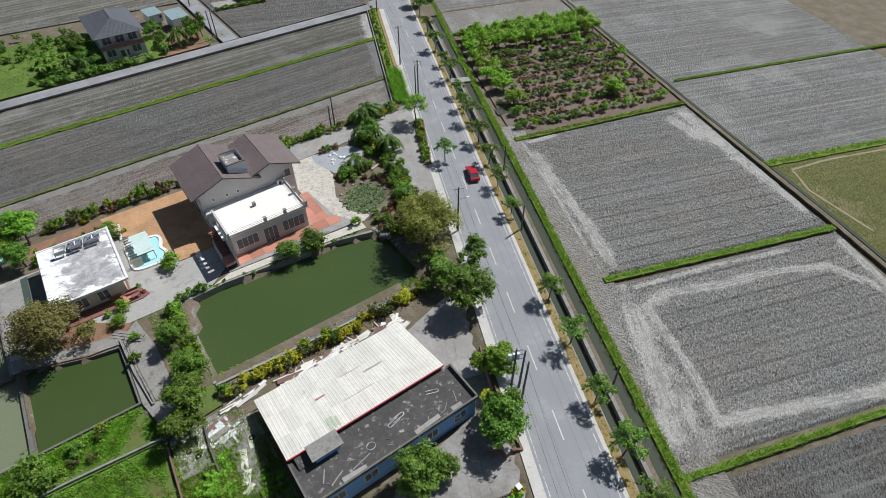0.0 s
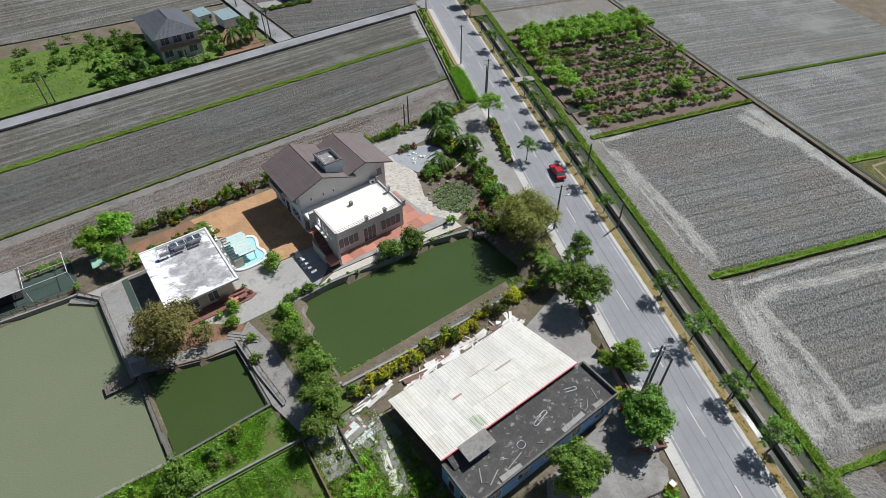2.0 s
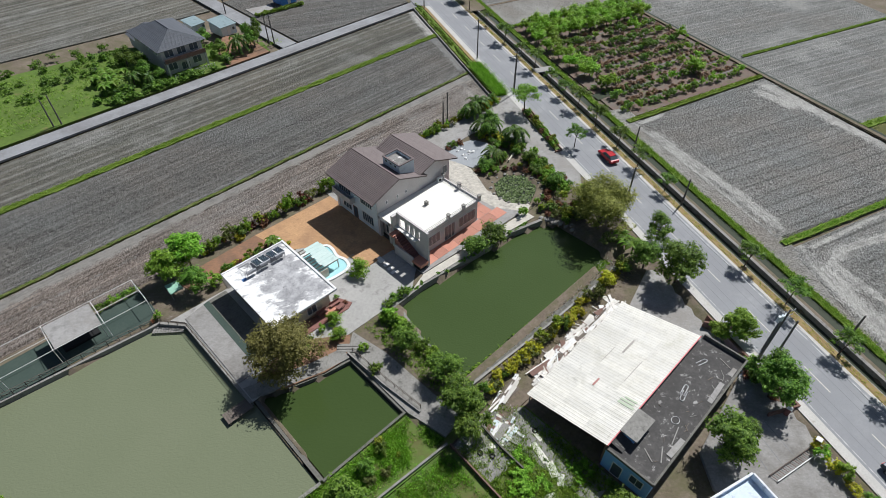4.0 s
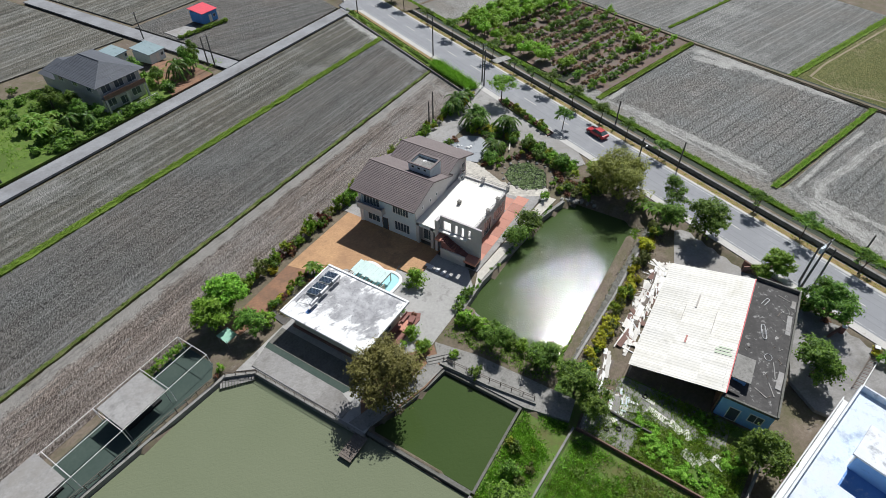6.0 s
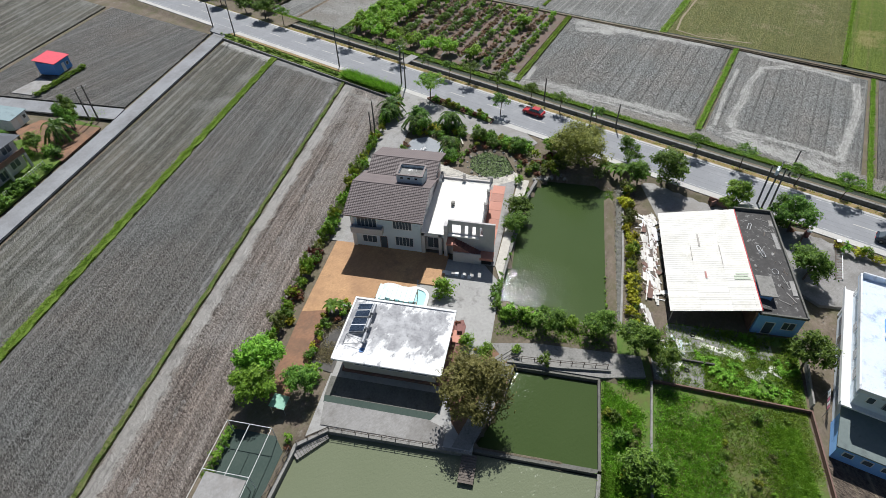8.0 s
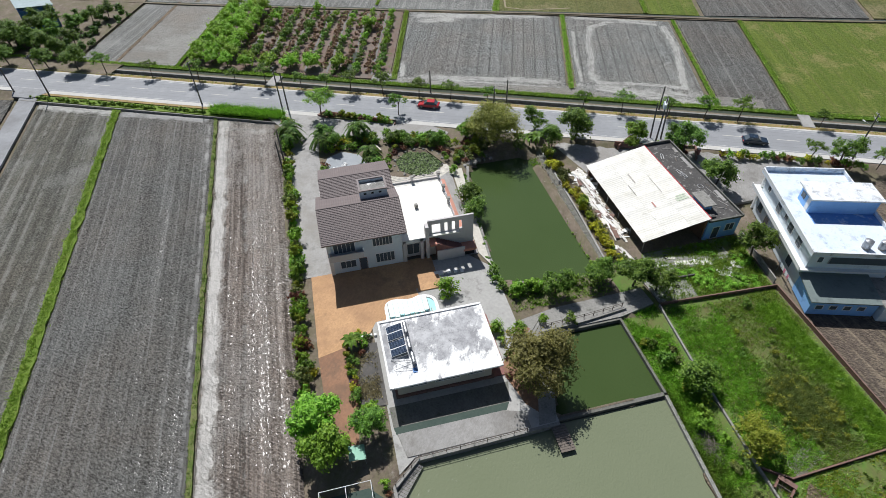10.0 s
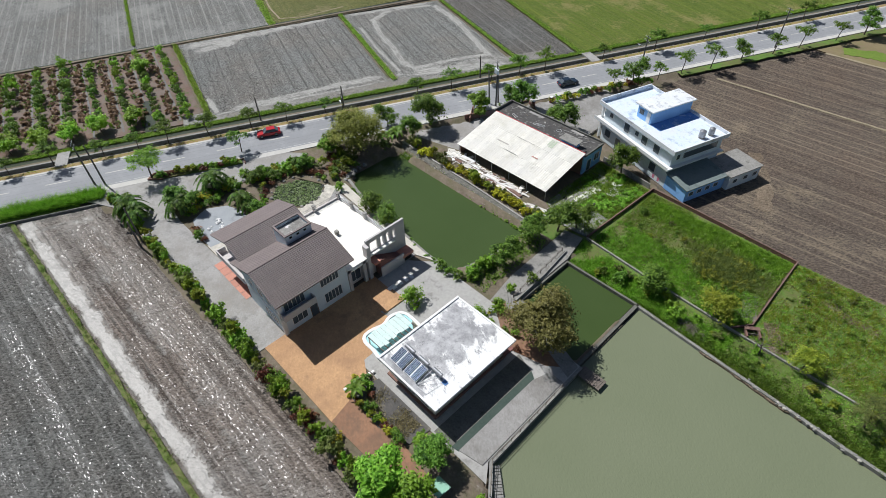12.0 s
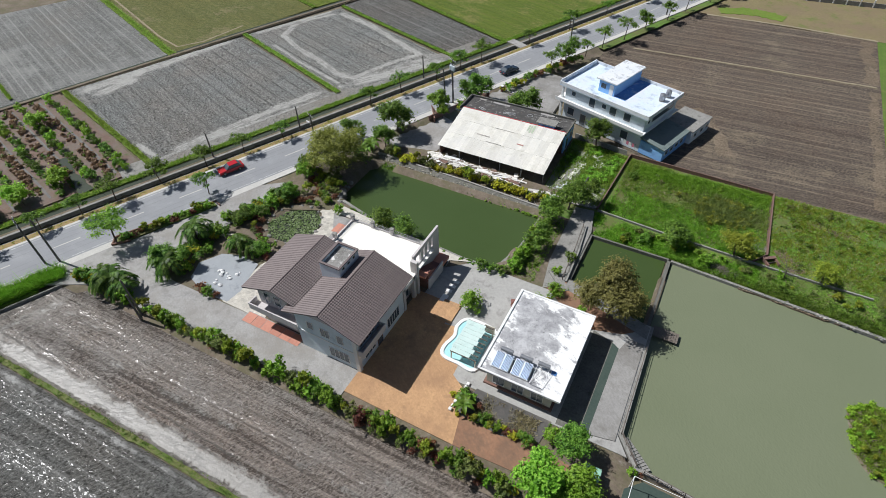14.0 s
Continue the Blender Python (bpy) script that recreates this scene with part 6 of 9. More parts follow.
for kind, x, y, z, s in (("lime", 3.2, 52.2, -0.3, 1.2), ("green", 3.2, 54.2, -0.3, 1.3), ("lime", 2.8, 56.2, -0.2, 1.1), ("dark", 0.8, 39.2, -0.5, 1.15),
                         ("bright", 32.6, 23.2, -0.5, 0.6), ("olive", 37.6, 43.6, -0.4, 1.6), ("olive", 39.8, 49.8, -0.4, 1.6), ("dark", 20.6, 14.4, -0.4, 0.7)):
    grow(kind, x, y, z, s)
for x, y, s in ((49.8, 78.6, 1.6), (47.6, 79.4, 1.3), (51.6, 85.2, 1.4), (50.2, 85.6, 1.1), (53.4, 85.6, 1.2), (41.6, 71.2, 1.1), (39.6, 71.0, 0.8), (49.4, 72.7, 1.4), (44.4, 58.6, 0.8), (9.0, 147, 1.0)):
    palm(x, y, 0, s * 1.1, s)
for x, y, s in ((39.8, 42.6, 1.4), (38.6, 39.8, 1.3), (38.9, 41.0, 1.1)):
    banana(x, y, -0.4, s)
# garden shrubs
for k in range(90):
    q = k / 89
    x, y = 43.9 + 4.6 * q + random.uniform(-1.6, 1.3), 56.8 + 15.0 * q + random.uniform(-1.2, 1.2)
    if inside(LOTUS, x, y) or near_line(x, y, [(36, 71.4), (43.5, 67.6), (50, 69.6)]) < 0.9:
        continue
    grow(random.choice(("green", "green", "lime", "yellow", "red", "green")), x, y, 0, random.uniform(0.7, 1.25))
for k in range(34):
    grow(random.choice(("green", "green", "red", "lime", "red")), 37.5 + 6.6 * random.random(), 70.6 + random.uniform(-0.9, 0.9), 0, random.uniform(0.5, 1.0))
for k in range(26):
    grow(random.choice(("green", "green", "yellow", "lime")), 46.6 + random.uniform(-1.2, 2.6), 76.0 + random.uniform(-3.6, 3.6), 0, random.uniform(0.6, 1.1))
for x, y, kind, s in ((48.8, 79.0, "dark", 0.85), (47.0, 77.4, "dark2", 0.7), (49.8, 72.6, "dark2", 0.65), (48.2, 75.6, "yellow", 1.3), (47.6, 74.6, "yellow", 1.0), (45.6, 66.0, "dark", 0.6),
                      (43.0, 58.4, "dark2", 0.6), (40.6, 57.6, "red", 0.9), (42.4, 57.4, "green", 1.1)):
    grow(kind, x, y, 0, s)
for k in range(18):
    a = 2 * math.pi * k / 18
    grow(random.choice(("green", "red", "lime")), 38.4 + 5.2 * math.cos(a), 63 + 5.4 * math.sin(a), 0, random.uniform(0.5, 0.9)) if math.cos(a) > -0.3 else None
for x, y, kind, s in ((41.5, 79.7, "red", 1.0), (40.6, 80.0, "red", 0.8), (39.8, 79.9, "green", 1.0), (39.0, 80.3, "green", 0.8), (38.4, 79.9, "red", 0.8), (38.4, 70.4, "round", 0.8), (40.0, 70.6, "green", 1.2), (37.0, 70.8, "red", 0.8)):
    grow(kind, x, y, 0, s)
# hedge between plot and field
HEDGE = {0: ("lime", "lime", "loose"), 1: ("lime", "olive", "loose"), 2: ("loose", "yellow", "green"), 3: ("loose", "red", "yellow"), 4: ("lime", "lime", "green")}
x = -9.0
while x < 60:
    kinds = HEDGE[int(2.5 + 2.5 * max(-0.99, min(0.99, 2.2 * noise.noise((x * 0.3, 7.7, 0)))))]
    size = 1.08 + 0.8 * noise.noise((x * 0.45, 3.3, 0))
    grow(random.choice(kinds), x, 85.75 + 0.006 * x + random.uniform(-0.45, 0.45), -0.25, size * random.uniform(0.75, 1.2), random.uniform(0.9, 1.6))
    if random.random() < 0.45:
        grow(random.choice(("red", "green", "green", "olive")), x + random.uniform(-0.3, 0.3), 86.5 + random.uniform(-0.2, 0.25), -0.35, random.uniform(0.4, 0.75), random.uniform(0.8, 1.3))
    x += random.uniform(0.5, 1.25)
# crotons and weeds between pond and shed
x = 4.5
while x < 36:
    grow(random.choice(("yellow", "yellow", "loose", "yellow", "olive", "green", "yellow", "olive")), x, 38.9 + random.uniform(-0.6, 0.7), -0.66, random.uniform(0.6, 1.3), random.uniform(1, 1.5))
    x += random.uniform(0.35, 0.9)
thicket("weeds", [(x, 42.72 - 0.041 * (x - 3.9) + random.uniform(-0.25, 0.15), -1.25, random.uniform(0.2, 0.5)) for x in (random.uniform(5, 35) for _ in range(150))], "leafbright", "weeds along the pond edge", 45, 0.1)
thicket("weeds", [(x, 57.55 - 0.089 * (x - 11) + random.uniform(-0.25, 0.2), -0.25, random.uniform(0.15, 0.4)) for x in (random.uniform(8, 33) for _ in range(60))], "leafmid", "weeds on the stone pond edge", 60, 0.14)
thicket("weeds", [(random.uniform(0.4, 3.9), random.uniform(43.2, 57.0), -0.25, random.uniform(0.2, 0.6)) for _ in range(75)], "leafmid", "low weeds between the pond and the path", 60, 0.11)
tufts("grass", [(x, y, -0.1) for x, y in zip(rng.uniform(0.0, 4.2, 900), rng.uniform(42.6, 57.2, 900))], 0.25, "blade", "rough grass between the pond and the path", 4)
# bank between pond and shed
tufts("grass", [(x, y, -0.48 - 0.42 * (y - 40.3)) for x, y in zip(rng.uniform(4.5, 36, 1500), rng.normal(size=1500) * 0.4 + 41.8) if 40.9 < y < 42.4], 0.2, "blade", "thin weeds on the pond bank", 4)
tufts("grass", [(x, y, -0.63) for x, y in zip(rng.uniform(4.5, 36, 700), rng.normal(size=700) * 0.8 + 38.6)], 0.25, "dryblade", "dry litter under the croton shrubs", 4)
# hut garden
for x, y, kind, s in ((0.6, 77.6, "green", 0.8), (-0.6, 78.0, "lime", 0.7), (1.6, 78.4, "yellow", 0.6), (-1.6, 78.6, "red", 0.7), (-3.0, 79.4, "green", 0.7), (-4.6, 79.8, "lime", 0.6), (-6.4, 80.2, "yellow", 0.8),
                      (-8.2, 80.0, "green", 1.0), (-4.4, 60.6, "lime", 0.7), (-6.8, 60.4, "green", 0.8), (-2.2, 61.2, "red", 0.6), (-7.8, 59.6, "lime", 0.8), (-3.2, 59.4, "yellow", 0.4), (0.6, 62.4, "red", 0.6),
                      (0.4, 64.0, "green", 0.5), (-19.2, 78.2, "lime", 0.7), (-20.2, 78.0, "red", 0.5), (-9.6, 61.2, "red", 0.7)):
    grow(kind, x, y, 0, s)
# trees along the road
for k, s in enumerate((110, 98, 86, 77, 69.6, 61, 55, 49.6, 42, 34, 27, 19, -0.6, -8.6, -17.6, -24.6, -31, -46, -60, -74, -90, -105, -122)):
    grow(("thin", "thin2", "thin")[k % 3], *R(s, 5.6 + random.uniform(-0.2, 0.4)), -0.05, random.uniform(0.85, 1.2))
for k, s in enumerate((-41, -46, -52, -58.5, -66, -75, -84, -92, -103, -112, -124, -136)):
    grow(("thin2", "dark2", "thin", "thin2")[k % 4], *R(s, -6.6 + random.uniform(-0.5, 0.5)), -0.1, random.uniform(0.85, 1.25))
for x, y, s in ((118, 155, 1.5), (117.8, 164, 1.5), (112, 147, 1.3), (110, 143.4, 1.2), (126, 177, 1.4), (123, 149, 1.4), (112.6, 158.6, 1.3), (115.4, 152.6, 1.4), (102.8, 135.4, 0.9), (123.5, 169.6, 1.4), (127, 147, 1.3), (107.6, 140.2, 1.0)):
    grow("dark", x, y, -0.3, s)
for s in (118, 126, 137):
    grow("dark", *R(s, 6), -0.1, random.uniform(0.9, 1.3))
s = -26.0
while s > -50:
    grow(random.choice(("green", "lime", "red", "red", "yellow", "green")), *R(s, -7.0 + random.uniform(-0.8, 0.6)), -0.2, random.uniform(0.8, 1.4))
    s -= random.uniform(0.8, 1.5)
for k in range(9):
    grow(random.choice(("green", "yellow", "red", "lime")), *R(random.uniform(-21, -13), -6.9 + random.uniform(-0.8, 0.5)), -0.3, random.uniform(0.8, 1.2))
# planted island in the forecourt
for k in range(34):
    q = k / 33
    grow(random.choice(("green", "lime", "lime", "loose", "red")), 53.4 + 6.4 * q + random.uniform(-0.5, 0.5), 65.6 + 12.4 * q + random.uniform(-0.4, 0.4), 0.1, random.uniform(0.5, 1.0))
for k in range(34):
    grow(random.choice(("olive", "green", "loose", "red", "green")), 36.4 + 6.0 * random.random(), 50.0 + 6.2 * random.random(), -0.15, random.uniform(0.7, 1.3))
for k in range(22):
    a = 2 * math.pi * k / 22
    grow(random.choice(("green", "loose", "lime", "olive", "red")), 38.6 + (5.4 + random.random()) * math.cos(a), 63 + (5.2 + random.random()) * math.sin(a), 0, random.uniform(0.5, 1.1)) if math.cos(a) > -0.1 else None
thicket("undergrowth", [(x, y, -0.3, random.uniform(0.8, 1.9)) for x, y in ((random.uniform(105, 138), random.uniform(127, 160)) for _ in range(130)) if 0.9108 * x - 0.4127 * y - 27.1 > 12.5 and y > 166.6 - 0.29 * x and math.hypot(x - 131, y - 151) > 8], "leaf", "dense dark bushes round the blue building", 150, 0.3)
for x, y, k in ((120, 151, 1.2), (117, 144, 1.1), (123.5, 147, 1.2), (114, 138.6, 0.9), (122, 139.5, 1.1), (128, 137, 1.0), (131, 133.5, 1.0)):
    grow(random.choice(("dark", "dark2")), x, y, -0.25, k)
thicket("weeds", [(*R(q, -7.4 + random.uniform(-0.5, 0.5)), -0.25, random.uniform(0.3, 0.7)) for q in np.arange(78, 120, 0.7)], "leafbright", "green weeds along the roadside ditch", 90)
# weeds by the rubble
IVY = ((-0.6, 28.2, 2.1), (-2.0, 24.2, 1.5), (4.6, 25.2, 1.3), (0.8, 30.4, 1.5), (-2.4, 26.6, 1.2), (1.6, 21.0, 1.4), (-3.0, 21.8, 1.2))
thicket("weeds", [(x + r * q * math.cos(a), y + r * q * math.sin(a), -0.78, random.uniform(0.35, 0.7)) for x, y, r in IVY for a, q in ((random.uniform(0, 6.28), math.sqrt(random.random())) for _ in range(int(9 * r * r)))], "leafbright", "bright green creeper carpet behind the shed", 130, 0.12)
thicket("weeds", [(random.uniform(-3.4, 6.2), random.uniform(20.5, 34), -0.85, random.uniform(0.3, 0.7)) for _ in range(26)], "leafmid", "rank green weeds behind the shed", 130, 0.11)
# orchard
OA, OB, OC = Vector((74.6, 64.0)), Vector((38.4, -10.2)), Vector((18.4, 45.2))
UNDER = []
for i in range(7):
    for j in range(19):
        p = OA + OC * ((i + 0.18) / 9.0) + OB * ((j + 0.2 + 0.4 * (i % 2)) / 19.4) + Vector((random.uniform(-0.4, 0.4), random.uniform(-0.45, 0.45)))
        if i >= 3 and j < 2:
            grow("mango", p.x, p.y, -0.5, random.uniform(0.9, 1.2), random.uniform(1.0, 1.25))
        elif random.random() < 0.96 and near_line(p.x, p.y, [(76.4, 72.4), (89.6, 68.4)]) > 1.3:
            grow(random.choice(("bush", "bush", "bush", "bushlime", "bushlime")), p.x, p.y, -0.5, random.choice((0.7, 0.9, 1.1, 1.3) if i < 4 else (1.0, 1.2, 1.4, 1.7)), random.uniform(0.9, 1.3))
    for j in range(96):
        q = OA + OC * ((i + 0.7) / 9.0) + OB * random.uniform(0.03 if i < 3 else 0.14, 0.97) + Vector((random.uniform(-0.8, 0.8), random.uniform(-0.9, 0.9)))
        UNDER.append((q.x, q.y, -0.55, random.uniform(0.35, 0.8)))
for q in (0.785, 0.87, 0.955):
    for j in range(12):
        p = OA + OC * q + OB * ((j + 0.5) / 12.2) + Vector((random.uniform(-0.4, 0.4), random.uniform(-0.4, 0.4)))
        grow("mango", p.x, p.y, -0.5, random.uniform(1.0, 1.3), random.uniform(1.0, 1.25))
thicket("undergrowth", UNDER[::2] + UNDER[1::4], "leafrust", "reddish low undergrowth between orchard rows", 62, 0.21)
thicket("undergrowth", UNDER[3::4], "leafmid", "green low undergrowth between orchard rows", 46, 0.15)
for x, y in ((103, 63), (82, 73)):
    grow("mango", x, y, -0.5, 1.2)
# by the far house
near = [(random.uniform(-4, 30), random.uniform(144.8, 148.0) if k % 2 else random.uniform(146, 172)) for k in range(70)]
near = [(x, y, -0.1, random.uniform(0.8, 1.7)) for x, y in near if not (10.5 < x < 26 and 145.6 < y < 173)]
thicket("bushes", [(x, y, -0.15, random.uniform(0.7, 1.5)) for x, y in ((random.uniform(-2, 24.5), random.uniform(142.6, 145.0)) for _ in range(46)) if y > 141.9 + 0.03 * x + 0.6], "leafmid", "dense shrubs between farmhouse and lane", 160, 0.22)
thicket("bushes", near[::2], "leafmid", "dense bushes round the farmhouse", 260, 0.25)
thicket("bushes", near[1::2], "leaf", "dark bushes round the farmhouse", 260, 0.25)
thicket("bushes", [(random.uniform(-70, 10), random.uniform(157, 178), -0.3, random.uniform(0.7, 1.9)) for _ in range(170)], "leafmid", "scattered bushes in the meadow", 120, 0.22)
for x, y, s in ((9.0, 150, 0.9), (10.2, 155, 1.0), (8.6, 160, 1.0), (27.6, 150, 0.8), (27.4, 158, 0.9), (11, 147.2, 0.7)):
    grow("dark", x, y, -0.1, s)
for x, y, s in ((31.6, 147.4, 1.45), (35.4, 149.8, 0.9), (6, 149, 1.0)):
    palm(x, y, 0, s * 1.3, s)
for x, y in ((36.5, 148.6), (35, 147.4), (38, 149.5)):
    grow("dark2", x, y, 0, 0.8, 1.5)
for k in range(14):
    banana(random.uniform(-1, 9), random.uniform(147, 158), 0, random.uniform(0.8, 1.3))
thicket("weeds", [(48 + 14.4 * k / 30, 167.1 - 0.04 * k, -0.3, random.uniform(0.6, 1.0)) for k in range(31)], "leafbright", "green hedge beside the blue shed", 160)


# ---- grass as stuff ----
def scatter(poly, z, n):
    xs, ys = [p[0] for p in poly], [p[1] for p in poly]
    out = []
    while len(out) < n:
        x, y = random.uniform(min(xs), max(xs)), random.uniform(min(ys), max(ys))
        if inside(poly, x, y) and noise.noise((x * 0.25, y * 0.25, 3)) > random.uniform(-0.5, 0.3):
            out.append((x, y, z))
    return out


tufts("grass", scatter([(-5.0, 36.6), (-4.6, 20.2), (-28.0, 20.8), (-28.4, 36.0), (-26.8, 38.4)], -0.7, 9000), 0.2, "blade", "tall rough grass in the walled plot")
tufts("grass", scatter([(-5.0, 36.6), (-4.6, 24.2), (-28.0, 24.8), (-28.4, 36.0), (-26.8, 38.4)], -0.7, 1500), 0.22, "dryblade", "dry brown grass in the walled plot")
tufts("grass", scatter([(-29.4, 38), (-28.6, 20.6), (-60, 20.4), (-60, 46.4), (-43.5, 45.0), (-16.4, 43.3), (-4.2, 43.3), (-4.6, 38), (-26.6, 39.8)], -0.52, 2200), 0.22, "dryblade", "dry grass on the pond bank")
for k in range(26):
    grow(random.choice(("green", "lime", "olive", "loose")), random.uniform(-27, -6), random.uniform(22.0, 36.0), -0.9, random.uniform(0.35, 0.7))
for k in range(30):
    grow(random.choice(("green", "lime", "olive", "loose")), random.uniform(-58, -6), random.uniform(39.6, 43.0), -0.75, random.uniform(0.4, 1.0))
grow("bright", -44.6, 60.4, -0.4, 0.7)
thicket("weeds", [(random.uniform(-58, -30), random.uniform(21, 38), -0.75, random.uniform(0.4, 1.0)) for _ in range(90)], "leafmid", "tall weeds in the rough meadow", 90, 0.11)
thicket("weeds", [(random.uniform(-58, -30), random.uniform(21, 24), -0.75, random.uniform(0.4, 0.9)) for _ in range(40)], "leafsage", "grey-green weeds along the field edge", 90, 0.11)
thicket("weeds", [(random.uniform(-27, -6), random.uniform(22, 36), -0.85, random.uniform(0.35, 0.8)) for _ in range(50)], "leafmid", "broadleaf weeds in the walled plot", 80, 0.1)
for k in range(14):
    a = 2.4 * k
    grow(random.choice(("lime", "loose", "lime")), -42.6 + 2.3 * math.sqrt(k / 14) * math.cos(a), 62.8 + 4.0 * math.sqrt(k / 14) * math.sin(a), -0.4, random.uniform(0.3, 0.6))
tufts("grass", [(x, 20.9 + 0.03 * (x + 28) + d, -0.69) for x, d in zip(rng.uniform(-28, -7, 5000), np.abs(rng.normal(size=5000)) * 1.9 + 0.2)], 0.4, "leafbright", "lush bright grass along the plot wall")
thicket("reeds", [(-21.4 + 4.4 * q * math.cos(a), 29.0 + 4.0 * q * math.sin(a), -0.75, 0.75) for a, q in zip(rng.uniform(0, 6.283, 90), np.sqrt(rng.uniform(0, 1, 90)))], "leafyolk", "wide stand of tall faded reeds in the plot", 90, 0.11)
tufts("grass", scatter([(-29.4, 38), (-28.6, 20.6), (-60, 20.4), (-60, 46.4), (-43.5, 45.0), (-16.4, 43.3), (-4.2, 43.3), (-4.6, 38), (-26.6, 39.8)], -0.52, 9000), 0.22, "blade", "rough grass on the pond bank")
tufts("grass", [(*R(s, u), -0.06) for s, u in zip(rng.uniform(-120, 150, 6500), rng.uniform(10.3, 11.5, 6500))], 0.3, "blade", "green grass on the bund by the ditch")
tufts("grass", [(*R(s, u), -0.04) for s, u in zip(rng.uniform(-120, 150, 1600), rng.uniform(4.7, 5.7, 1600))], 0.16, "leafyolk", "dry grass on the road verge")
tufts("grass", [(*island_at(0.9 * q * math.cos(a), 0.9 * q * math.sin(a)), -0.9 + 0.74 * math.sqrt(max(0, 1 - q * q))) for a, q in zip(rng.uniform(0, 6.283, 1500), np.sqrt(rng.uniform(0, 0.95, 1500)))], 0.3, "blade", "bright grass covering the island")
tufts("grass", scatter([(-60, 144.5), (44, 146.0), (44, 150), (12, 170), (-60, 176)], -0.13, 3500), 0.4, "blade", "meadow grass beyond the lane")
tufts("grass", scatter([(-3.6, 36.3), (3.8, 37.4), (6.4, 34.3), (6.4, 19), (-4.0, 20.2)], -0.68, 1800), 0.35, "blade", "weeds among the rubble")
tufts("grass", [(*R(s, u), -0.2) for s, u in zip(rng.uniform(60.5, 76, 2600), rng.uniform(-7.6, -5.7, 2600))], 1.1, "leafbright", "tall dense green roadside grass", 6)

thicket("weeds", [(*island_at(q * math.cos(a), q * math.sin(a)), -0.75, random.uniform(0.4, 0.75)) for a, q in zip(rng.uniform(0, 6.283, 95), np.sqrt(rng.uniform(0.3, 0.92, 95)))], "leaflime", "yellow-green weeds covering the island", 120, 0.11)
tufts("grass", scatter([(-3.6, 38.0), (-4.6, 43.3), (-16.4, 43.4), (-28.0, 44.0), (-28.0, 40.0), (-21.0, 40.9), (-11.4, 39.2)], -0.52, 4200), 0.34, "leafbright", "lush bright grass between pond and wall", 5)
tufts("grass", scatter([(-4.2, 37.0), (-4.8, 30.0), (-27.6, 31.0), (-28.4, 36.0), (-26.8, 38.5)], -0.7, 3600), 0.34, "leafbright", "tall green grass in the walled plot", 5)
tufts("reeds", [(x, y, -0.75) for x, y in zip(rng.normal(size=1300) * 2.5 - 21.4, rng.normal(size=1300) * 2.0 + 29.0) if noise.noise((x * 0.45, y * 0.45, 8)) > -0.2], 0.9, "leafsage", "tall faded reeds standing in the plot", 5, 0.5)
tufts("grass", scatter([(-29.4, 38), (-28.6, 20.6), (-60, 20.4), (-60, 40.0), (-43.5, 38.0)], -0.52, 4500), 0.3, "leafyolk", "tall yellowish grass clumps in the rough meadow", 6)
tufts("grass", [(x, 44.9 - 0.07 * (x + 30) + d, -0.5) for x, d in zip(rng.uniform(-58, -16, 4200), -np.abs(rng.normal(size=4200)) * 1.4 - 0.3)], 0.28, "leafmid", "lush grass along the pond edge", 6)

tufts("grass", [p for p in scatter([(-4.0, 36.0), (3.4, 37.0), (6.2, 34.0), (6.4, 19.0), (-4.2, 20.2)], -0.65, 2600) if not (0.6 < p[0] < 4.6 and p[1] > 25) and p[1] < 31], 0.35, "leafbright", "rank bright grass behind the shed", 4)


# ---- bunds, banks and mud between the fields ----
def ragged(name, pts, width, z, mat, label, category="mud", rough=0.5, seed=0, kind="structure", step=0.8):
    """A flat strip along a line of points, with uneven edges."""
    pts = [Vector(p) for p in pts]
    left, right = [], []
    run = 0.0
    for a, b in zip(pts, pts[1:]):
        n = max(1, int((b - a).length / step))
        d = (b - a).normalized()
        nr = Vector((-d.y, d.x))
        for k in range(n + (b is pts[-1])):
            p = a.lerp(b, k / n)
            run += step
            w1 = width / 2 * (1 + rough * noise.noise((run * 0.35, seed, 1.0)) + 0.5 * rough * noise.noise((run * 1.3, seed, 2.0)))
            w2 = width / 2 * (1 + rough * noise.noise((run * 0.35, seed, 5.0)) + 0.5 * rough * noise.noise((run * 1.3, seed, 6.0)))
            left.append((p.x + nr.x * w1, p.y + nr.y * w1))
            right.append((p.x - nr.x * w2, p.y - nr.y * w2))
    n = len(left)
    verts = [(x, y, z) for x, y in left] + [(x, y, z) for x, y in right] + [(x, y, z - 0.25) for x, y in left] + [(x, y, z - 0.25) for x, y in right]
    faces = [(k, n + k, n + k + 1, k + 1) for k in range(n - 1)] + [(k + 1, 2 * n + k + 1, 2 * n + k, k) for k in range(n - 1)] + [(n + k, 3 * n + k, 3 * n + k + 1, n + k + 1) for k in range(n - 1)]
    return tagged(sheet(name, verts, faces, M[mat]), label, category, kind=kind)


def green_bund(a, b, w=1.0, seed=0, z=-0.2):
    ragged("grass_bund", [a, b], w, z, "lush", "green grass bund between paddy fields", "grass", 0.3, seed)
    n = int((Vector(b) - Vector(a)).length * 14)
    tufts("grass", [(a[0] + (b[0] - a[0]) * q + d, a[1] + (b[1] - a[1]) * q + e, z - 0.01) for q, d, e in zip(rng.random(n), rng.normal(size=n) * 0.25 * w, rng.normal(size=n) * 0.25 * w)], 0.28, "blade", "grass along the paddy bund")


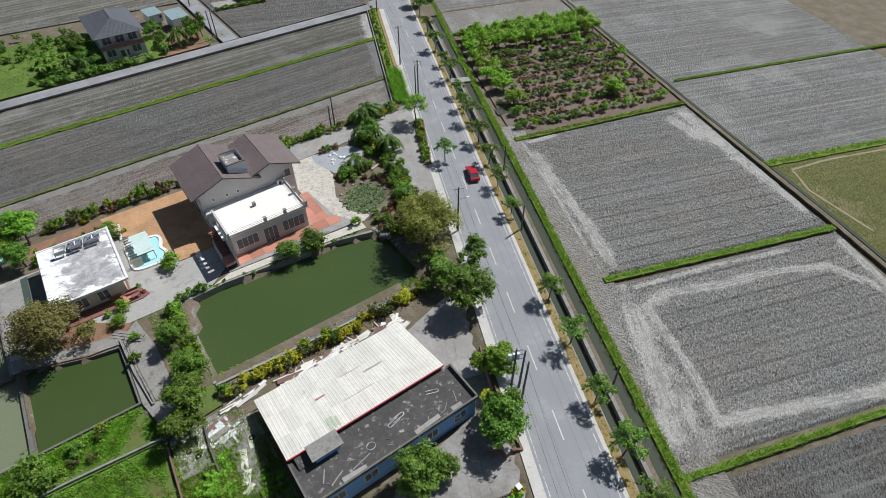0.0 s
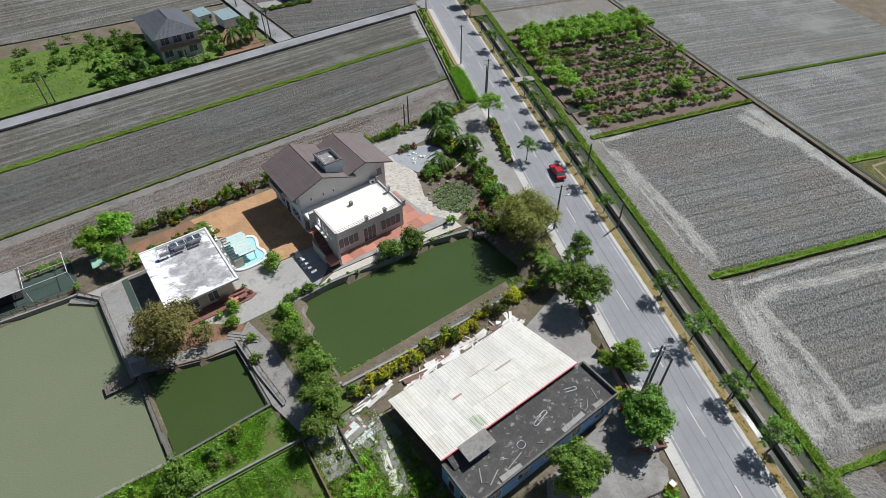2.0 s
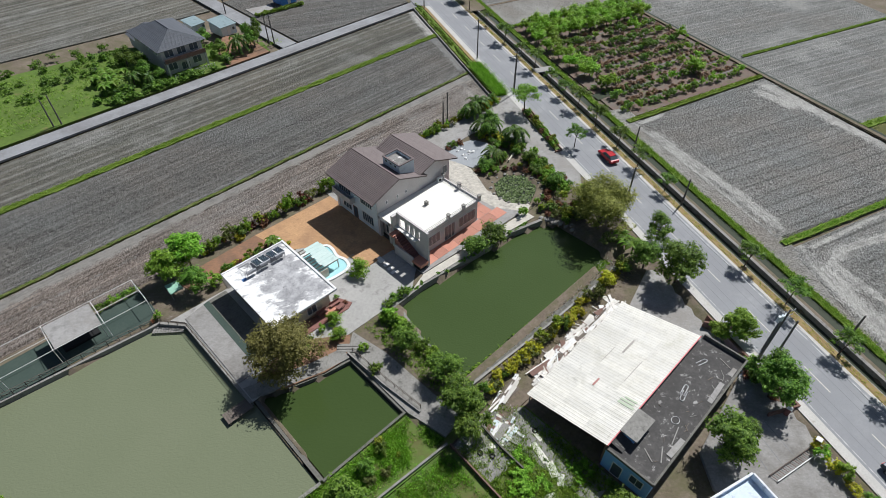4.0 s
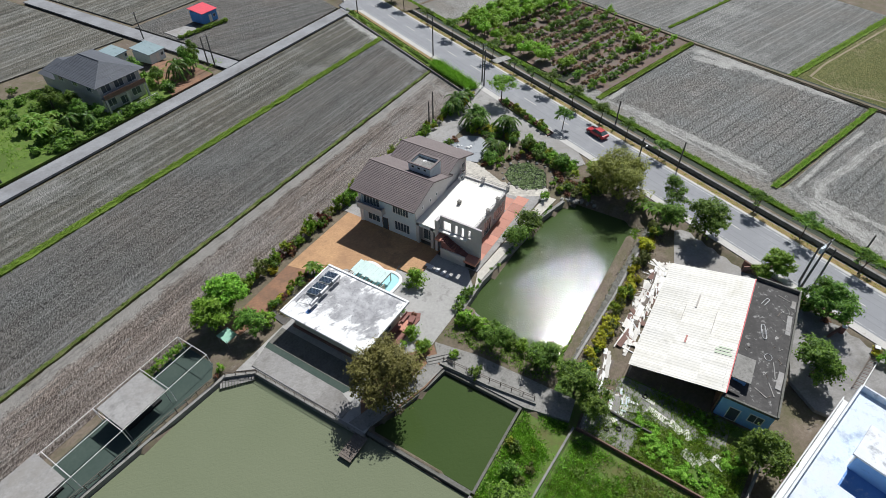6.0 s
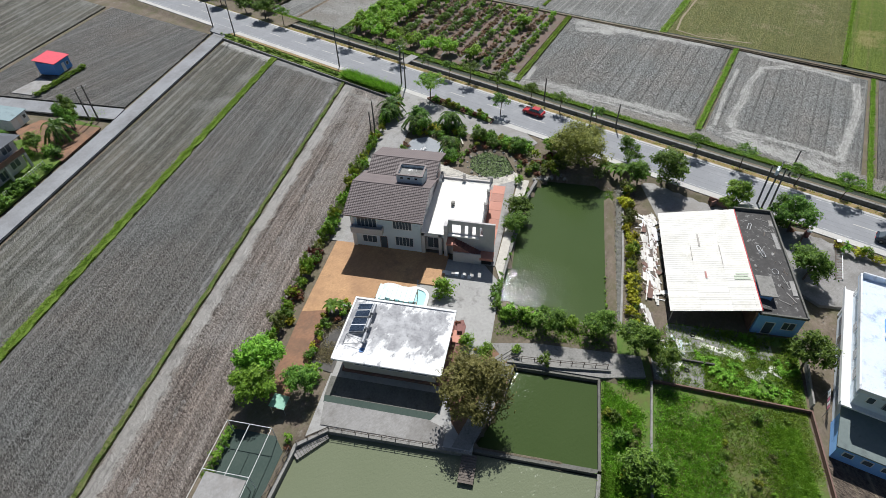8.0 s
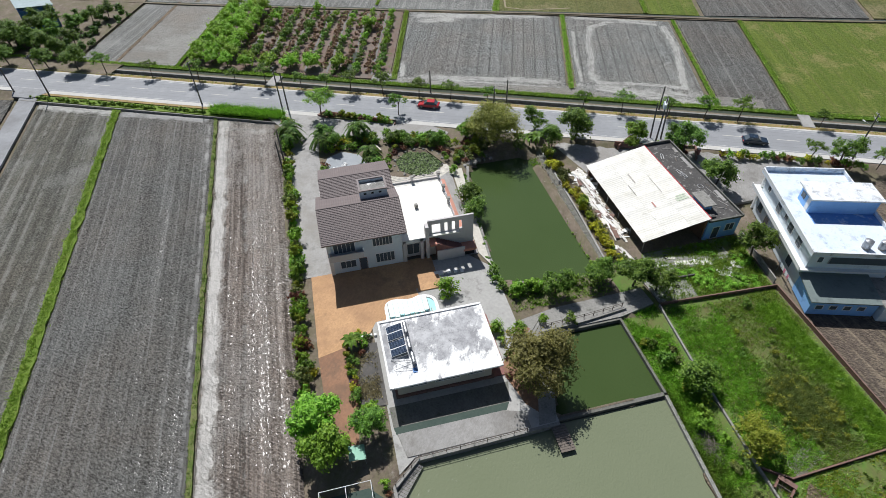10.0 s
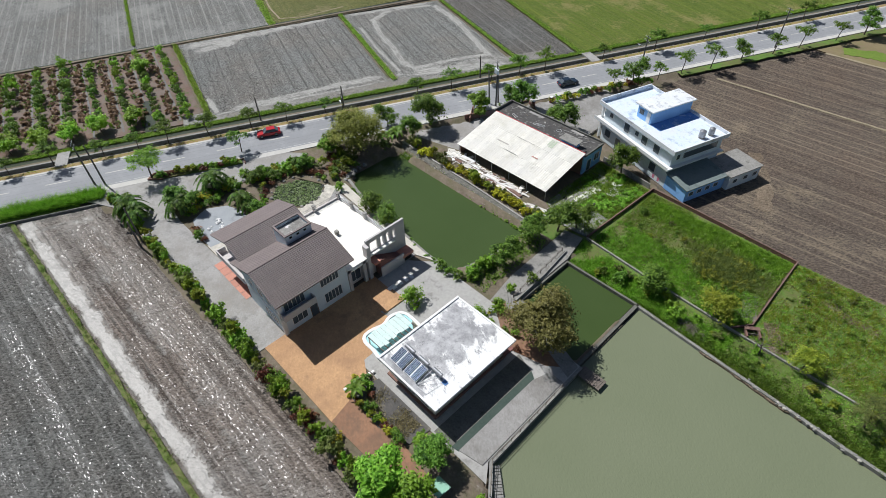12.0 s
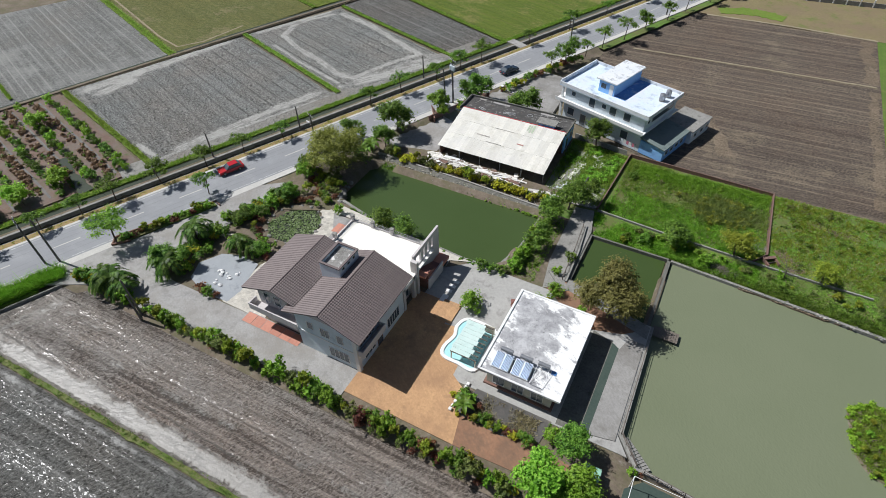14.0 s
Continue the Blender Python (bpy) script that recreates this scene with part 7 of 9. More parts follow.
ragged("grass_bund", [(-75, 119.6), (10, 120.85), (77.6, 121.9)], 1.5, -0.34, "lush", "green grass bund between furrowed fields", "grass", 0.6, 31)
ragged("grass_bund", [(-75, 97.6), (20, 99.65), (66.4, 100.6)], 0.62, -0.38, "weedbund", "thin grass bund between furrowed fields", "grass", 0.9, 32)
tufts("grass", [(x, 121.75 + 0.0148 * (x - 67) + d, -0.35) for x, d in zip(rng.uniform(-62, 77, 3600), rng.normal(size=3600) * 0.42)], 0.2, "blade", "green grass on the field bund")
tufts("grass", [(x, 100.6 + 0.021 * (x - 67) + d, -0.39) for x, d in zip(rng.uniform(-62, 66, 1100), rng.normal(size=1100) * 0.16)], 0.14, "leafmid", "thin grass on the field bund")
green_bund((57.4, 24.4), (97.2, 10.3), 1.1, 1)
green_bund((72.4, 61.6), (112.4, 51.0), 1.2, 2)
green_bund((40.6, -1.0), (85.4, -16.3), 0.8, 3)
green_bund((35.2, -15.0), (80.0, -32.8), 0.9, 4)
green_bund((105.0, 27.0), (160.0, 7.0), 1.8, 5)
green_bund((119.4, 58.6), (182.0, 38.0), 0.7, 6)
green_bund((92.0, -12.2), (146, -31.6), 1.0, 16)
green_bund((93.4, 111.2), (134.4, 100.4), 0.6, 7)
slab("verge", [R(109.0, 4.95), R(205, 4.95), R(205, 10.6), R(109.0, 10.6)], 0.03, M["dirt"], "earth verge where the ditch runs underground", "verge", 0.3)
slab("lane_mouth", [R(117.0, -4.0), R(127.4, -4.0), R(124.4, -8.0), R(119.4, -8.0)], 0.02, M["lane"], "flared concrete mouth of the farm lane", "lane", 0.3)
ragged("field_edge", [(100.4, 126.5), (139.6, 115.2)], 0.9, -0.4, "tan", "brown earth bund between wet fields", "bank", 0.6, 56)
ragged("drain_bank", [(26.0, -190), (68.4, -69.1), (80.7, -33.9), (97.9, 9.8), (112.8, 51.0), (135.2, 110.4), (160, 170)], 0.9, -0.15, "dirt", "dark earth bank along the field drain", "bank", 0.2, 8)
ragged("drain_water", [(27.4, -190), (69.8, -69.4), (82.2, -34.2), (99.2, 9.4), (114.0, 50.6), (136.4, 110.0), (161, 170)], 0.7, -0.4, "ditch", "narrow dark drain between fields", "water", 0.2, 9)
slab("grass_field", [(105.0, 26.2), (92.2, -11.6), (146, -31), (160, 6.0)], -0.43, M["fallow"], "fallow field with a dirt track", "field", 0.3)
ragged("dirt_track", [(101.6, 6), (103.8, 18), (107.4, 23.2), (116, 21), (150, 8)], 0.5, -0.40, "straw", "pale dirt track through the field", "track", 0.3, 10)
ragged("field_edge", [(6.3, -25.5), (-20, -27.2), (-44.6, -28.6)], 0.6, -0.57, "straw", "thin dry straw-coloured strip across the ploughed field", "verge", 0.6, 50)
ragged("field_edge", [(-6.0, -54.3), (-26, -55.2), (-45.4, -54.4)], 0.8, -0.55, "straw", "dry straw-coloured strip at the field's end", "verge", 0.6, 51)
ragged("field_edge", [(-43.4, -53), (-42.8, -46), (-44.0, -36), (-43.6, -30)], 2.6, -0.59, "tan", "bare tan earth at the field's edge", "field", 0.9, 52)
ragged("field_edge", [(-44.2, -26), (-43.6, -12), (-44.2, 0), (-44.0, 17)], 1.6, -0.59, "tan", "bare tan earth at the field's edge", "field", 0.9, 53)
ragged("field_edge", [(-11.6, -3.0), (-14.6, 1.0), (-18.0, 6.6), (-19.6, 12.0)], 2.4, -0.59, "tan", "bare tan earth beside the blue house", "field", 0.95, 54)
ragged("field_edge", [(-8.5, -58.5), (-14, -60.5), (-19, -60.8), (-24.5, -59.6)], 4.5, -0.53, "lush", "bright green grass patch beyond the field", "grass", 0.8, 55)
bw = whole("boundary_wall", -30, -77, -0.6, "white concrete boundary wall with posts", "wall")
for k in range(13):
    q = k / 12
    x, y = -13.0 - 38.0 * q, -74.2 - 4.6 * q
    put("post", bx(x - 0.15, x + 0.15, y - 0.15, y + 0.15, -0.65, 1.2), "white", bw)
    if k < 12:
        p = bmesh.new()
        box(p, 0.15, 3.05, -0.06, 0.06, -0.65, 0.5)
        for v in p.verts:
            v.co = Matrix.Translation((x, y, 0)) @ Matrix.Rotation(math.atan2(-4.6, -38.0), 4, "Z") @ v.co
        put("panel", p, "pale", bw)
ragged("verge", [R(-58, -6.6), R(-180, -6.6)], 2.0, -0.12, "grass", "rough grass verge beside the road", "grass", 0.3, 56)
ragged("verge", [R(64, -7.2), R(122, -7.2)], 2.2, -0.2, "lush", "green roadside grass strip", "grass", 0.3, 57)
strip("ditch_wall", -9.0, -8.75, -0.1, "kerb", "thin concrete wall of the field ditch", "wall", 44, 122, 0.8)
strip("verge", -6.2, -5.4, -0.03, "verge", "dry brown grass verge by the road", "verge", 62, 125)

# crossing lane and what stands beyond
slab("lane", [(41.2, 142.8), (45.4, 143.2), (45.8, 230), (41.6, 230)], -0.1, M["lane"], "narrow pale concrete farm lane", "lane", 0.3)
field("field", [(46.6, 144.2), (86, 145.4), (100, 185), (46.8, 185)], "soil_dry", "grey ploughed field")
field("field", [(47.6, 187), (100, 187), (120, 240), (47.6, 240)], "soil_e", "grey harrowed field")
field("field", [(40.4, 181), (40.4, 240), (-60, 240), (-60, 190)], "soil_e", "pale stubble field")


def shed_small(x, y, rz, w, d, h, roof, wallm, label):
    s = thing("farm_shed", x, y, -0.2, rz, label, "shed")
    part("wall", bx(-w / 2, w / 2, -d / 2, d / 2, 0, h), M[wallm], s)
    r = bmesh.new()
    box(r, -w / 2 - 0.3, w / 2 + 0.3, -d / 2 - 0.3, d / 2 + 0.3, h, h + 0.12)
    for v in r.verts:
        v.co.z += 0.12 * (v.co.y + d / 2)
    part("roof", r, M[roof], s)
    part("door", bx(-0.5, 0.5, -d / 2 - 0.05, -d / 2 - 0.003, 0, 2.0), M["white"], s)
    w2 = part("window", bx(1.0, 1.8, -d / 2 - 0.05, -d / 2 - 0.003, 1.0, 1.8), M["white"], s)
    part("pane", bx(1.06, 1.74, -d / 2 - 0.06, -d / 2 - 0.051, 1.06, 1.74), M["glass"], w2)


shed_small(131.5, 151.0, 25, 10.0, 8.0, 5.8, "shedroof", "deepblue", "blue-walled farm building among trees")
shed_small(59.8, 171.4, 2, 5.0, 4.9, 2.8, "pinkroof", "shedblue", "small blue field shed with a red roof")
slab("pad", [(47.9, 168.6), (54.4, 168.4), (55.6, 172.8), (48.2, 174.3)], -0.3, M["pale"], "pale concrete pad beside the shed", "yard", 0.3)
shed_small(35.6, 163.2, 6, 4.4, 5.6, 2.4, "shedroof", "bluewhite", "pale blue metal shed by the lane")
shed_small(30.6, 169.6, 8, 3.6, 4.4, 2.2, "shedroof", "bluewhite", "low pale blue metal shed")
slab("yard", [(25.6, 143.0), (37.6, 143.4), (38.4, 158), (33.6, 160.4), (28, 152)], -0.06, M["drive"], "brown earth yard by the far house", "yard", 0.3)


for i in range(7):
    a = OA + OC * ((i + 0.49) / 9.0)
    ragged("mulch_strip", [tuple(a + OB * (0.16 if i > 3 else 0.02)), tuple(a + OB * 0.97)], 0.4, -0.44, "mulch", "grey mulch film between orchard rows", "mulch", 0.5, 70 + i)


ragged("orchard_water", [(76.4, 72.4), (82.5, 70.6), (89.6, 68.4)], 2.2, -0.43, "ditch", "narrow irrigation pond between orchard rows", "water", 0.5, 90)
# a leafless tree and a heap of cut branches on the pond bank
dead = thing("bare_tree", -31.4, 40.0, -0.55, 0, "leafless grey tree on the grassy bank", "tree")
bm = bmesh.new()
tube(bm, (0, 0, -0.1), (0.3, 0.1, 2.0), 0.1, 0.07, 6)
for k in range(14):
    a = 2.4 * k
    p0 = Vector((0.15 + 0.1 * (k % 3), 0.05, 1.1 + 0.07 * k))
    p1 = p0 + Vector((math.cos(a) * 0.9, math.sin(a) * 0.9, 0.7))
    tube(bm, p0, p1, 0.035, 0.02, 5)
    for j in (-0.5, 0.5):
        tube(bm, p1, p1 + Vector((math.cos(a + j) * 0.8, math.sin(a + j) * 0.8, 0.5)), 0.02, 0.008, 4)
part("trunk", bm, M["wood"], dead)
bm = bmesh.new()
for k in range(260):
    a, q = random.uniform(0, 6.283), random.uniform(0, 1.6)
    p0 = Vector((-22.9 + 1.5 * q * math.cos(a), 42.4 + 0.7 * q * math.sin(a), -0.45 + random.uniform(0, 0.5) * (1 - q / 2)))
    d0 = random.uniform(0, 6.283)
    tube(bm, p0, p0 + Vector((math.cos(d0) * 0.8, math.sin(d0) * 0.8, random.uniform(-0.1, 0.2))), 0.025, 0.01, 4)
tagged(part("branch_pile", bm, M["wood"]), "heap of cut brown branches on the pond bank", "branches", kind="stuff")


def far_house():
    h = whole("farmhouse", 18, 156, -0.1, "two-storey grey farmhouse with a grey hipped tile roof", "house")
    put("wall", bx(13.6, 23.4, 148.6, 164.6, -0.15, 6.0), "wall", h)
    x0, x1, y0, y1, z0, z1 = 12.6, 24.4, 147.4, 165.8, 5.9, 8.3
    ym0, ym1, xm = y0 + 5.6, y1 - 5.6, (x0 + x1) / 2
    n = 20

    def at(f):
        return (x0 + (xm - x0) * f, x1 - (x1 - xm) * f, y0 + (ym0 - y0) * f, y1 - (y1 - ym1) * f, z0 + (z1 - z0) * f)

    roof = None
    for k in range(n):
        a, b = at(k / n), at(min(1, (k + 1.06) / n) if k < n - 1 else 0.995)
        lift = 0.035
        v = [(a[0], a[2], a[4] + lift), (a[1], a[2], a[4] + lift), (a[1], a[3], a[4] + lift), (a[0], a[3], a[4] + lift), (b[0], b[2], b[4]), (b[1], b[2], b[4]), (b[1], b[3], b[4]), (b[0], b[3], b[4])]
        w = [(x, y, z - 0.1) for x, y, z in v[:4]]
        f = [(0, 1, 5, 4), (1, 2, 6, 5), (2, 3, 7, 6), (3, 0, 4, 7), (8, 9, 1, 0), (9, 10, 2, 1), (10, 11, 3, 2), (11, 8, 0, 3)]
        o = sheet("roof" if roof is None else "tile_course", v + w, f + ([(8, 11, 10, 9)] if k == 0 else []), M["greytile"], roof or h)
        if roof is None:
            roof = o
            o.matrix_parent_inverse = INV[h.name]
    put("ridge_cap", tube(bmesh.new(), (xm, ym0, z1 + 0.02), (xm, ym1, z1 + 0.02), 0.12), "greytile", h)
    put("balcony", bx(13.6, 23.4, 147.2, 148.6, 2.9, 3.1), "kerb", h)
    put("balcony_rail", bx(13.6, 23.4, 147.2, 147.35, 3.1, 4.0), "brick", h)
    for x, z in ((14.4, 0.8), (17.4, 0.2), (20.4, 0.8), (14.4, 3.9), (17.4, 3.9), (20.4, 3.9)):
        window_y(h, 148.6, x, x + 2.0, z, z + 1.6, -1, 2)
    for y in (151, 156, 161):
        window_x(h, 13.6, y, y + 1.6, 3.9, 5.3, -1, 2)
    for x in (13.8, 18.6, 23.2):
        put("column", bx(x - 0.2, x + 0.2, 147.25, 147.65, -0.1, 2.9), "wall", h)
    g = whole("annex_roof", 20, 170, -0.1, "low grey-roofed back wing of the farmhouse", "shed")
    put("wall", bx(14.4, 24.0, 166.2, 172.0, -0.15, 3.0), "wall", g)
    put("roof", profile(bmesh.new(), [(13.8, 2.9), (24.6, 2.9), (19.2, 4.4)], 165.9, 172.4), "greytile", g)
    f = whole("garden_fence", 18, 145.2, -0.1, "white railing in front of the farmhouse", "fence")
    for k in range(15):
        put("post", bx(14 + 0.7 * k, 14.1 + 0.7 * k, 145.2, 145.3, -0.15, 0.9), "white", f)
    for z in (0.4, 0.8):
        put("rail", bx(14.0, 23.9, 145.23, 145.27, z, z + 0.07), "white", f)


far_house()

# ---- patio ----
TILE = [(x, x + 2.2, y, y + 2.1) for x in np.arange(14.0, 31.5, 2.25) for y in (59.5,)] + [(x, x + 1.6, y, y + 2.1) for x in (27.4, 29.05) for y in np.arange(61.65, 69, 2.15)]
base = slab("patio", [(12.4, 58.9), (34.2, 57.8), (31.6, 61.6), (30.8, 70.2), (27.0, 70.2), (27.0, 61.8), (12.4, 61.8)], 0.06, M["pale"], "patio bed of pale mortar under red tiles", "patio", 0.2)
for x0, x1, y0, y1 in TILE:
    o = part("tile", bx(float(x0), float(x1), float(y0), float(y1), 0.04, 0.085), M["redtile"], base)
slab("patio_edge", [(9.4, 57.7), (20, 57.0), (29, 56.2), (34.4, 55.6), (34.4, 57.5), (12.4, 58.8)], 0.03, M["stone"], "pale rough stone edge above the pond", "paving", 0.3)
for x, y in ((9.5, 62.25), (9.6, 63.2), (9.7, 64.15)):
    tagged(part("stepping_slab", bx(x - 0.4, x + 0.4, y - 0.25, y + 0.25, -0.02, 0.06), M["white"], bevel=0.02), "white stepping slab on grey concrete", "slab", "stepping slabs")
tagged(part("stepping_slab", bx(9.3, 10.2, 65.0, 66.3, -0.02, 0.06), M["white"], bevel=0.02), "long white stepping slab on grey concrete", "slab", "stepping slabs")
tagged(part("brick_bed", bx(6.9, 9.5, 65.8, 69.3, -0.02, 0.16), M["orange"], bevel=0.03), "raised orange-brown bed beside the pool", "planter")
slab("hut_garden", [(-0.4, 76.4), (0.4, 80.4), (-5.3, 80.6), (-9.4, 79.4), (-9.8, 76.4)], 0.02, M["tarbed"], "dark weathered ground behind the hut", "garden bed", 0.2)
# Dark strip as wide as the hut's cast shadow, painted into the walk.
slab("dark_walk", [(-10.2, 61.6), (-10.2, 76.4), (-12.9, 76.3), (-12.9, 62.4)], 0.02, M["wetshadekerb"], "concrete walk beside the hut with its roof shadow in the colour", "path", 0.2)
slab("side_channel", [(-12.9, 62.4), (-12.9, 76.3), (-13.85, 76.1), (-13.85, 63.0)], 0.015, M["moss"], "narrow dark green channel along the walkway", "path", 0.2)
slab("pond_walk", [(-16.6, 57.9), (-12.5, 56.5), (-8.0, 55.1), (-4.5, 54.5), (-4.2, 56.4), (-8.2, 57.2), (-12.4, 58.6), (-16.6, 60.0)], 0.02, M["kerb"], "grey concrete walk round the small pond", "path", 0.25)
slab("earth_bed", [(-8.0, 54.9), (-4.6, 54.6), (-2.2, 57.4), (-8.4, 62.0), (-13.6, 60.6), (-16.6, 58.2), (-12.6, 56.4)], 0.01, M["drive"], "brown earth bed with roots under the tree", "garden bed", 0.2)

tufts("grass", scatter([(-1.6, 77.0), (-1.4, 79.8), (-8.4, 79.4), (-8.6, 77.0)], 0.02, 500), 0.25, "dryblade", "dry straw on the dark garden bed", 4)
for k in range(8):
    tagged(part("garden_stone", bx(0.55 + 0.06 * k, 0.95 + 0.06 * k, 76.2 + 0.56 * k, 76.6 + 0.56 * k, -0.01, 0.3 + 0.05 * (k % 3)), M["white"], bevel=0.06), "pale stone block edging the hut garden", "stone", "edging stones")
for k in range(13):
    grow(random.choice(("yellow", "lime", "loose", "green", "red")), 0.2 - 0.68 * k, 80.3 + random.uniform(-0.25, 0.25) - (0.05 * k if k > 7 else 0), 0, random.uniform(0.4, 0.75), random.uniform(0.9, 1.4))
banana(-0.2, 79.6, 0, 0.9)
banana(0.2, 78.8, 0, 0.7)
slab("hut_terrace", [(-9.2, 61.4), (0.4, 61.2), (1.4, 61.7), (0.6, 63.6), (-0.9, 63.4), (-9.2, 63.4)], 0.14, M["terrace"], "red-brown tiled terrace in front of the hut", "terrace", 0.2)


def bench(x, y, rz, l):
    e = thing("bench", x, y, 0.14, rz, "red-brown wooden garden bench on the terrace", "bench", "terrace benches")
    part("seat", bx(-l / 2, l / 2, -0.22, 0.22, 0.38, 0.44), M["terrace"], e)
    part("backrest", bx(-l / 2, l / 2, 0.2, 0.26, 0.46, 0.85), M["terrace"], e)
    for a in (-l / 2 + 0.1, l / 2 - 0.1):
        part("leg", bx(a - 0.05, a + 0.05, -0.2, 0.2, 0, 0.38), M["wood"], e)


bench(-0.6, 62.9, 0, 1.6)
bench(-2.8, 62.8, 0, 1.6)
tb = thing("garden_table", -0.4, 61.9, 0.14, 10, "low red-brown garden table on the terrace", "table")
part("tabletop", bx(-0.6, 0.6, -0.35, 0.35, 0.5, 0.56), M["terrace"], tb)
for a in (-0.5, 0.5):
    for c in (-0.25, 0.25):
        part("leg", bx(a - 0.04, a + 0.04, c - 0.04, c + 0.04, 0, 0.5), M["wood"], tb)
for k in range(3):
    o = part("step", bx(-2.2, 2.2, -0.2 - 0.42 * k, 0.18 - 0.42 * k, -0.1, 0.2 - 0.06 * k), M["kerb"], bevel=0.02)
    o.matrix_basis = pose(-2.9, 55.6, 0, 0, 0, -44)
    tagged(o, "dark concrete garden step by the small pond", "step", "garden steps")
grow("ball", -2.3, 60.6, 0, 0.9)
grow("ball", -3.7, 58.0, 0, 1.0)
# red tiled strip beside the villa
rt = slab("side_terrace", [(22.6, 79.8), (32.2, 79.8), (32.2, 81.6), (22.6, 81.6)], 0.02, M["pale"], "mortar bed of the side terrace", "patio", 0.2)
for k in range(6):
    part("tile", bx(22.7 + 1.58 * k, 24.2 + 1.58 * k, 79.9, 81.5, 0.0, 0.05), M["redtile"], rt)

# fancy paving stones in the court
stones = bpy.data.objects["stone_paving"]
PAV = [(29.9, 61.6), (33.6, 57.2), (36.3, 58.1), (33.9, 61.5), (34.1, 66), (36.1, 70.6), (36.8, 72.4), (35.8, 77.6), (36.0, 80.0), (29.8, 80.0)]
meshes = []
for k in range(6):
    g = random.Random(k)
    m = 6
    ring = [(0.36 * (0.8 + 0.4 * g.random()) * math.cos(2 * math.pi * i / m), 0.36 * (0.8 + 0.4 * g.random()) * math.sin(2 * math.pi * i / m)) for i in range(m)]
    me = bpy.data.meshes.new("paving_stone")
    bm = prism(bmesh.new(), ring, -0.02, 0.02)
    bm.to_mesh(me)
    bm.free()
    me.materials.append(M["stone"])
    meshes.append(me)
count = 0
for i in range(14):
    for j in range(34):
        x, y = 29.6 + 0.72 * (i + 0.5 * (j % 2)), 57.0 + 0.68 * j
        if count < 290 and inside(PAV, x, y):
            o = new("paving_stone", random.choice(meshes))
            o.parent = stones
            o.matrix_basis = pose(x + random.uniform(-0.12, 0.12), y + random.uniform(-0.12, 0.12), 0.002 * random.random(), 0, 0, random.uniform(0, 360)) @ Matrix.Diagonal((random.uniform(0.65, 1.1), random.uniform(0.65, 1.1), 1, 1))
            count += 1


def boulder(x, y, z, s, mat, label, group):
    bm = bmesh.new()
    bmesh.ops.create_icosphere(bm, subdivisions=2, radius=1.0)
    sd = random.random() * 50
    for v in bm.verts:
        v.co *= 1 + 0.45 * noise.noise(v.co * 1.3 + Vector((sd, 0, 0)))
        v.co = Vector((x + s * v.co.x, y + s * v.co.y * 0.8, z + s * 0.7 * v.co.z + 0.2 * s))
    tagged(part("boulder", bm, M[mat]), label, "boulder", group)


stone_rng = random.Random(5)
for k in range(15):
    boulder(39.6 + stone_rng.gauss(0, 0.9), 76.4 + stone_rng.gauss(0, 0.8), 0, stone_rng.uniform(0.15, 0.38), "white", "white boulder on the gravel court", "white boulders")
for k in range(26):
    q = k / 25
    boulder(34.6 + 2.6 * q + random.uniform(-0.5, 0.5), 55.2 - 6 * q * q + random.uniform(-0.5, 0.5), -0.5, random.uniform(0.25, 0.6), "kerb", "dark grey rock at the pond edge", "pond rocks")
for k in range(16):
    a = 2 * math.pi * k / 16
    boulder(38.3 + 4.3 * math.cos(a), 62.8 + 4.5 * math.sin(a), -0.1, random.uniform(0.2, 0.4), "kerb", "grey rock round the lily pond", "lily pond rocks")
for k in range(44):
    x = -31.0 - 14.0 * stone_rng.random()
    boulder(x, 45.05 - 0.055 * (x + 31) + stone_rng.gauss(0, 0.18), -0.36, stone_rng.uniform(0.09, 0.2), stone_rng.choice(("stone", "kerb", "kerb")), "pale broken stone on the pond wall", "pond wall stones")
ragged("scree", [(-26.0, 44.0), (-31.0, 44.5), (-36.0, 44.9), (-40.0, 45.0)], 1.3, -0.47, "tan", "brown earth and scree above the pond wall", "earth", 0.9, 74)
verts, faces = [], []
for k in range(1500):
    x, y = random.uniform(34.4, 42.4), random.uniform(58.2, 67)
    if not inside(LOTUS, x, y):
        continue
    b, r = len(verts), random.uniform(0.07, 0.19)
    t = random.uniform(-0.08, 0.12)
    verts += [(x, y, -0.2 + t)] + [(x + r * math.cos(a), y + r * math.sin(a), -0.18 + t + 0.06 * math.sin(3 * a + k)) for a in np.linspace(0, 2 * math.pi, 8, endpoint=False)]
    faces += [(b, b + 1 + i, b + 1 + (i + 1) % 8) for i in range(8)]
tagged(sheet("lily_pads", verts, faces, M["lily"]), "lily pads covering the garden pond", "lily pads", kind="stuff")

# wet ground and a sluice in the corner of the plot
ragged("wet_ground", [(-26.2, 31.0), (-27.2, 33.0), (-27.6, 35.4)], 1.9, -0.655, "mud", "grey wet mud in the corner of the plot", "mud", 0.9, 71)
ragged("wet_ground", [(-19.6, 34.0), (-21.6, 34.3), (-23.4, 34.0)], 0.9, -0.655, "mud", "grey wet mud beside the reeds", "mud", 0.9, 72)
ragged("bare_patch", [(-30.4, 34.0), (-32.0, 36.4), (-33.4, 38.0)], 1.8, -0.47, "tan", "bare tan earth in the rough meadow", "earth", 0.9, 73)
ragged("bare_patch", [(-34.0, 24.6), (-38.0, 26.4), (-41.0, 26.0)], 1.4, -0.47, "tan", "bare tan earth in the rough meadow", "earth", 0.9, 74)
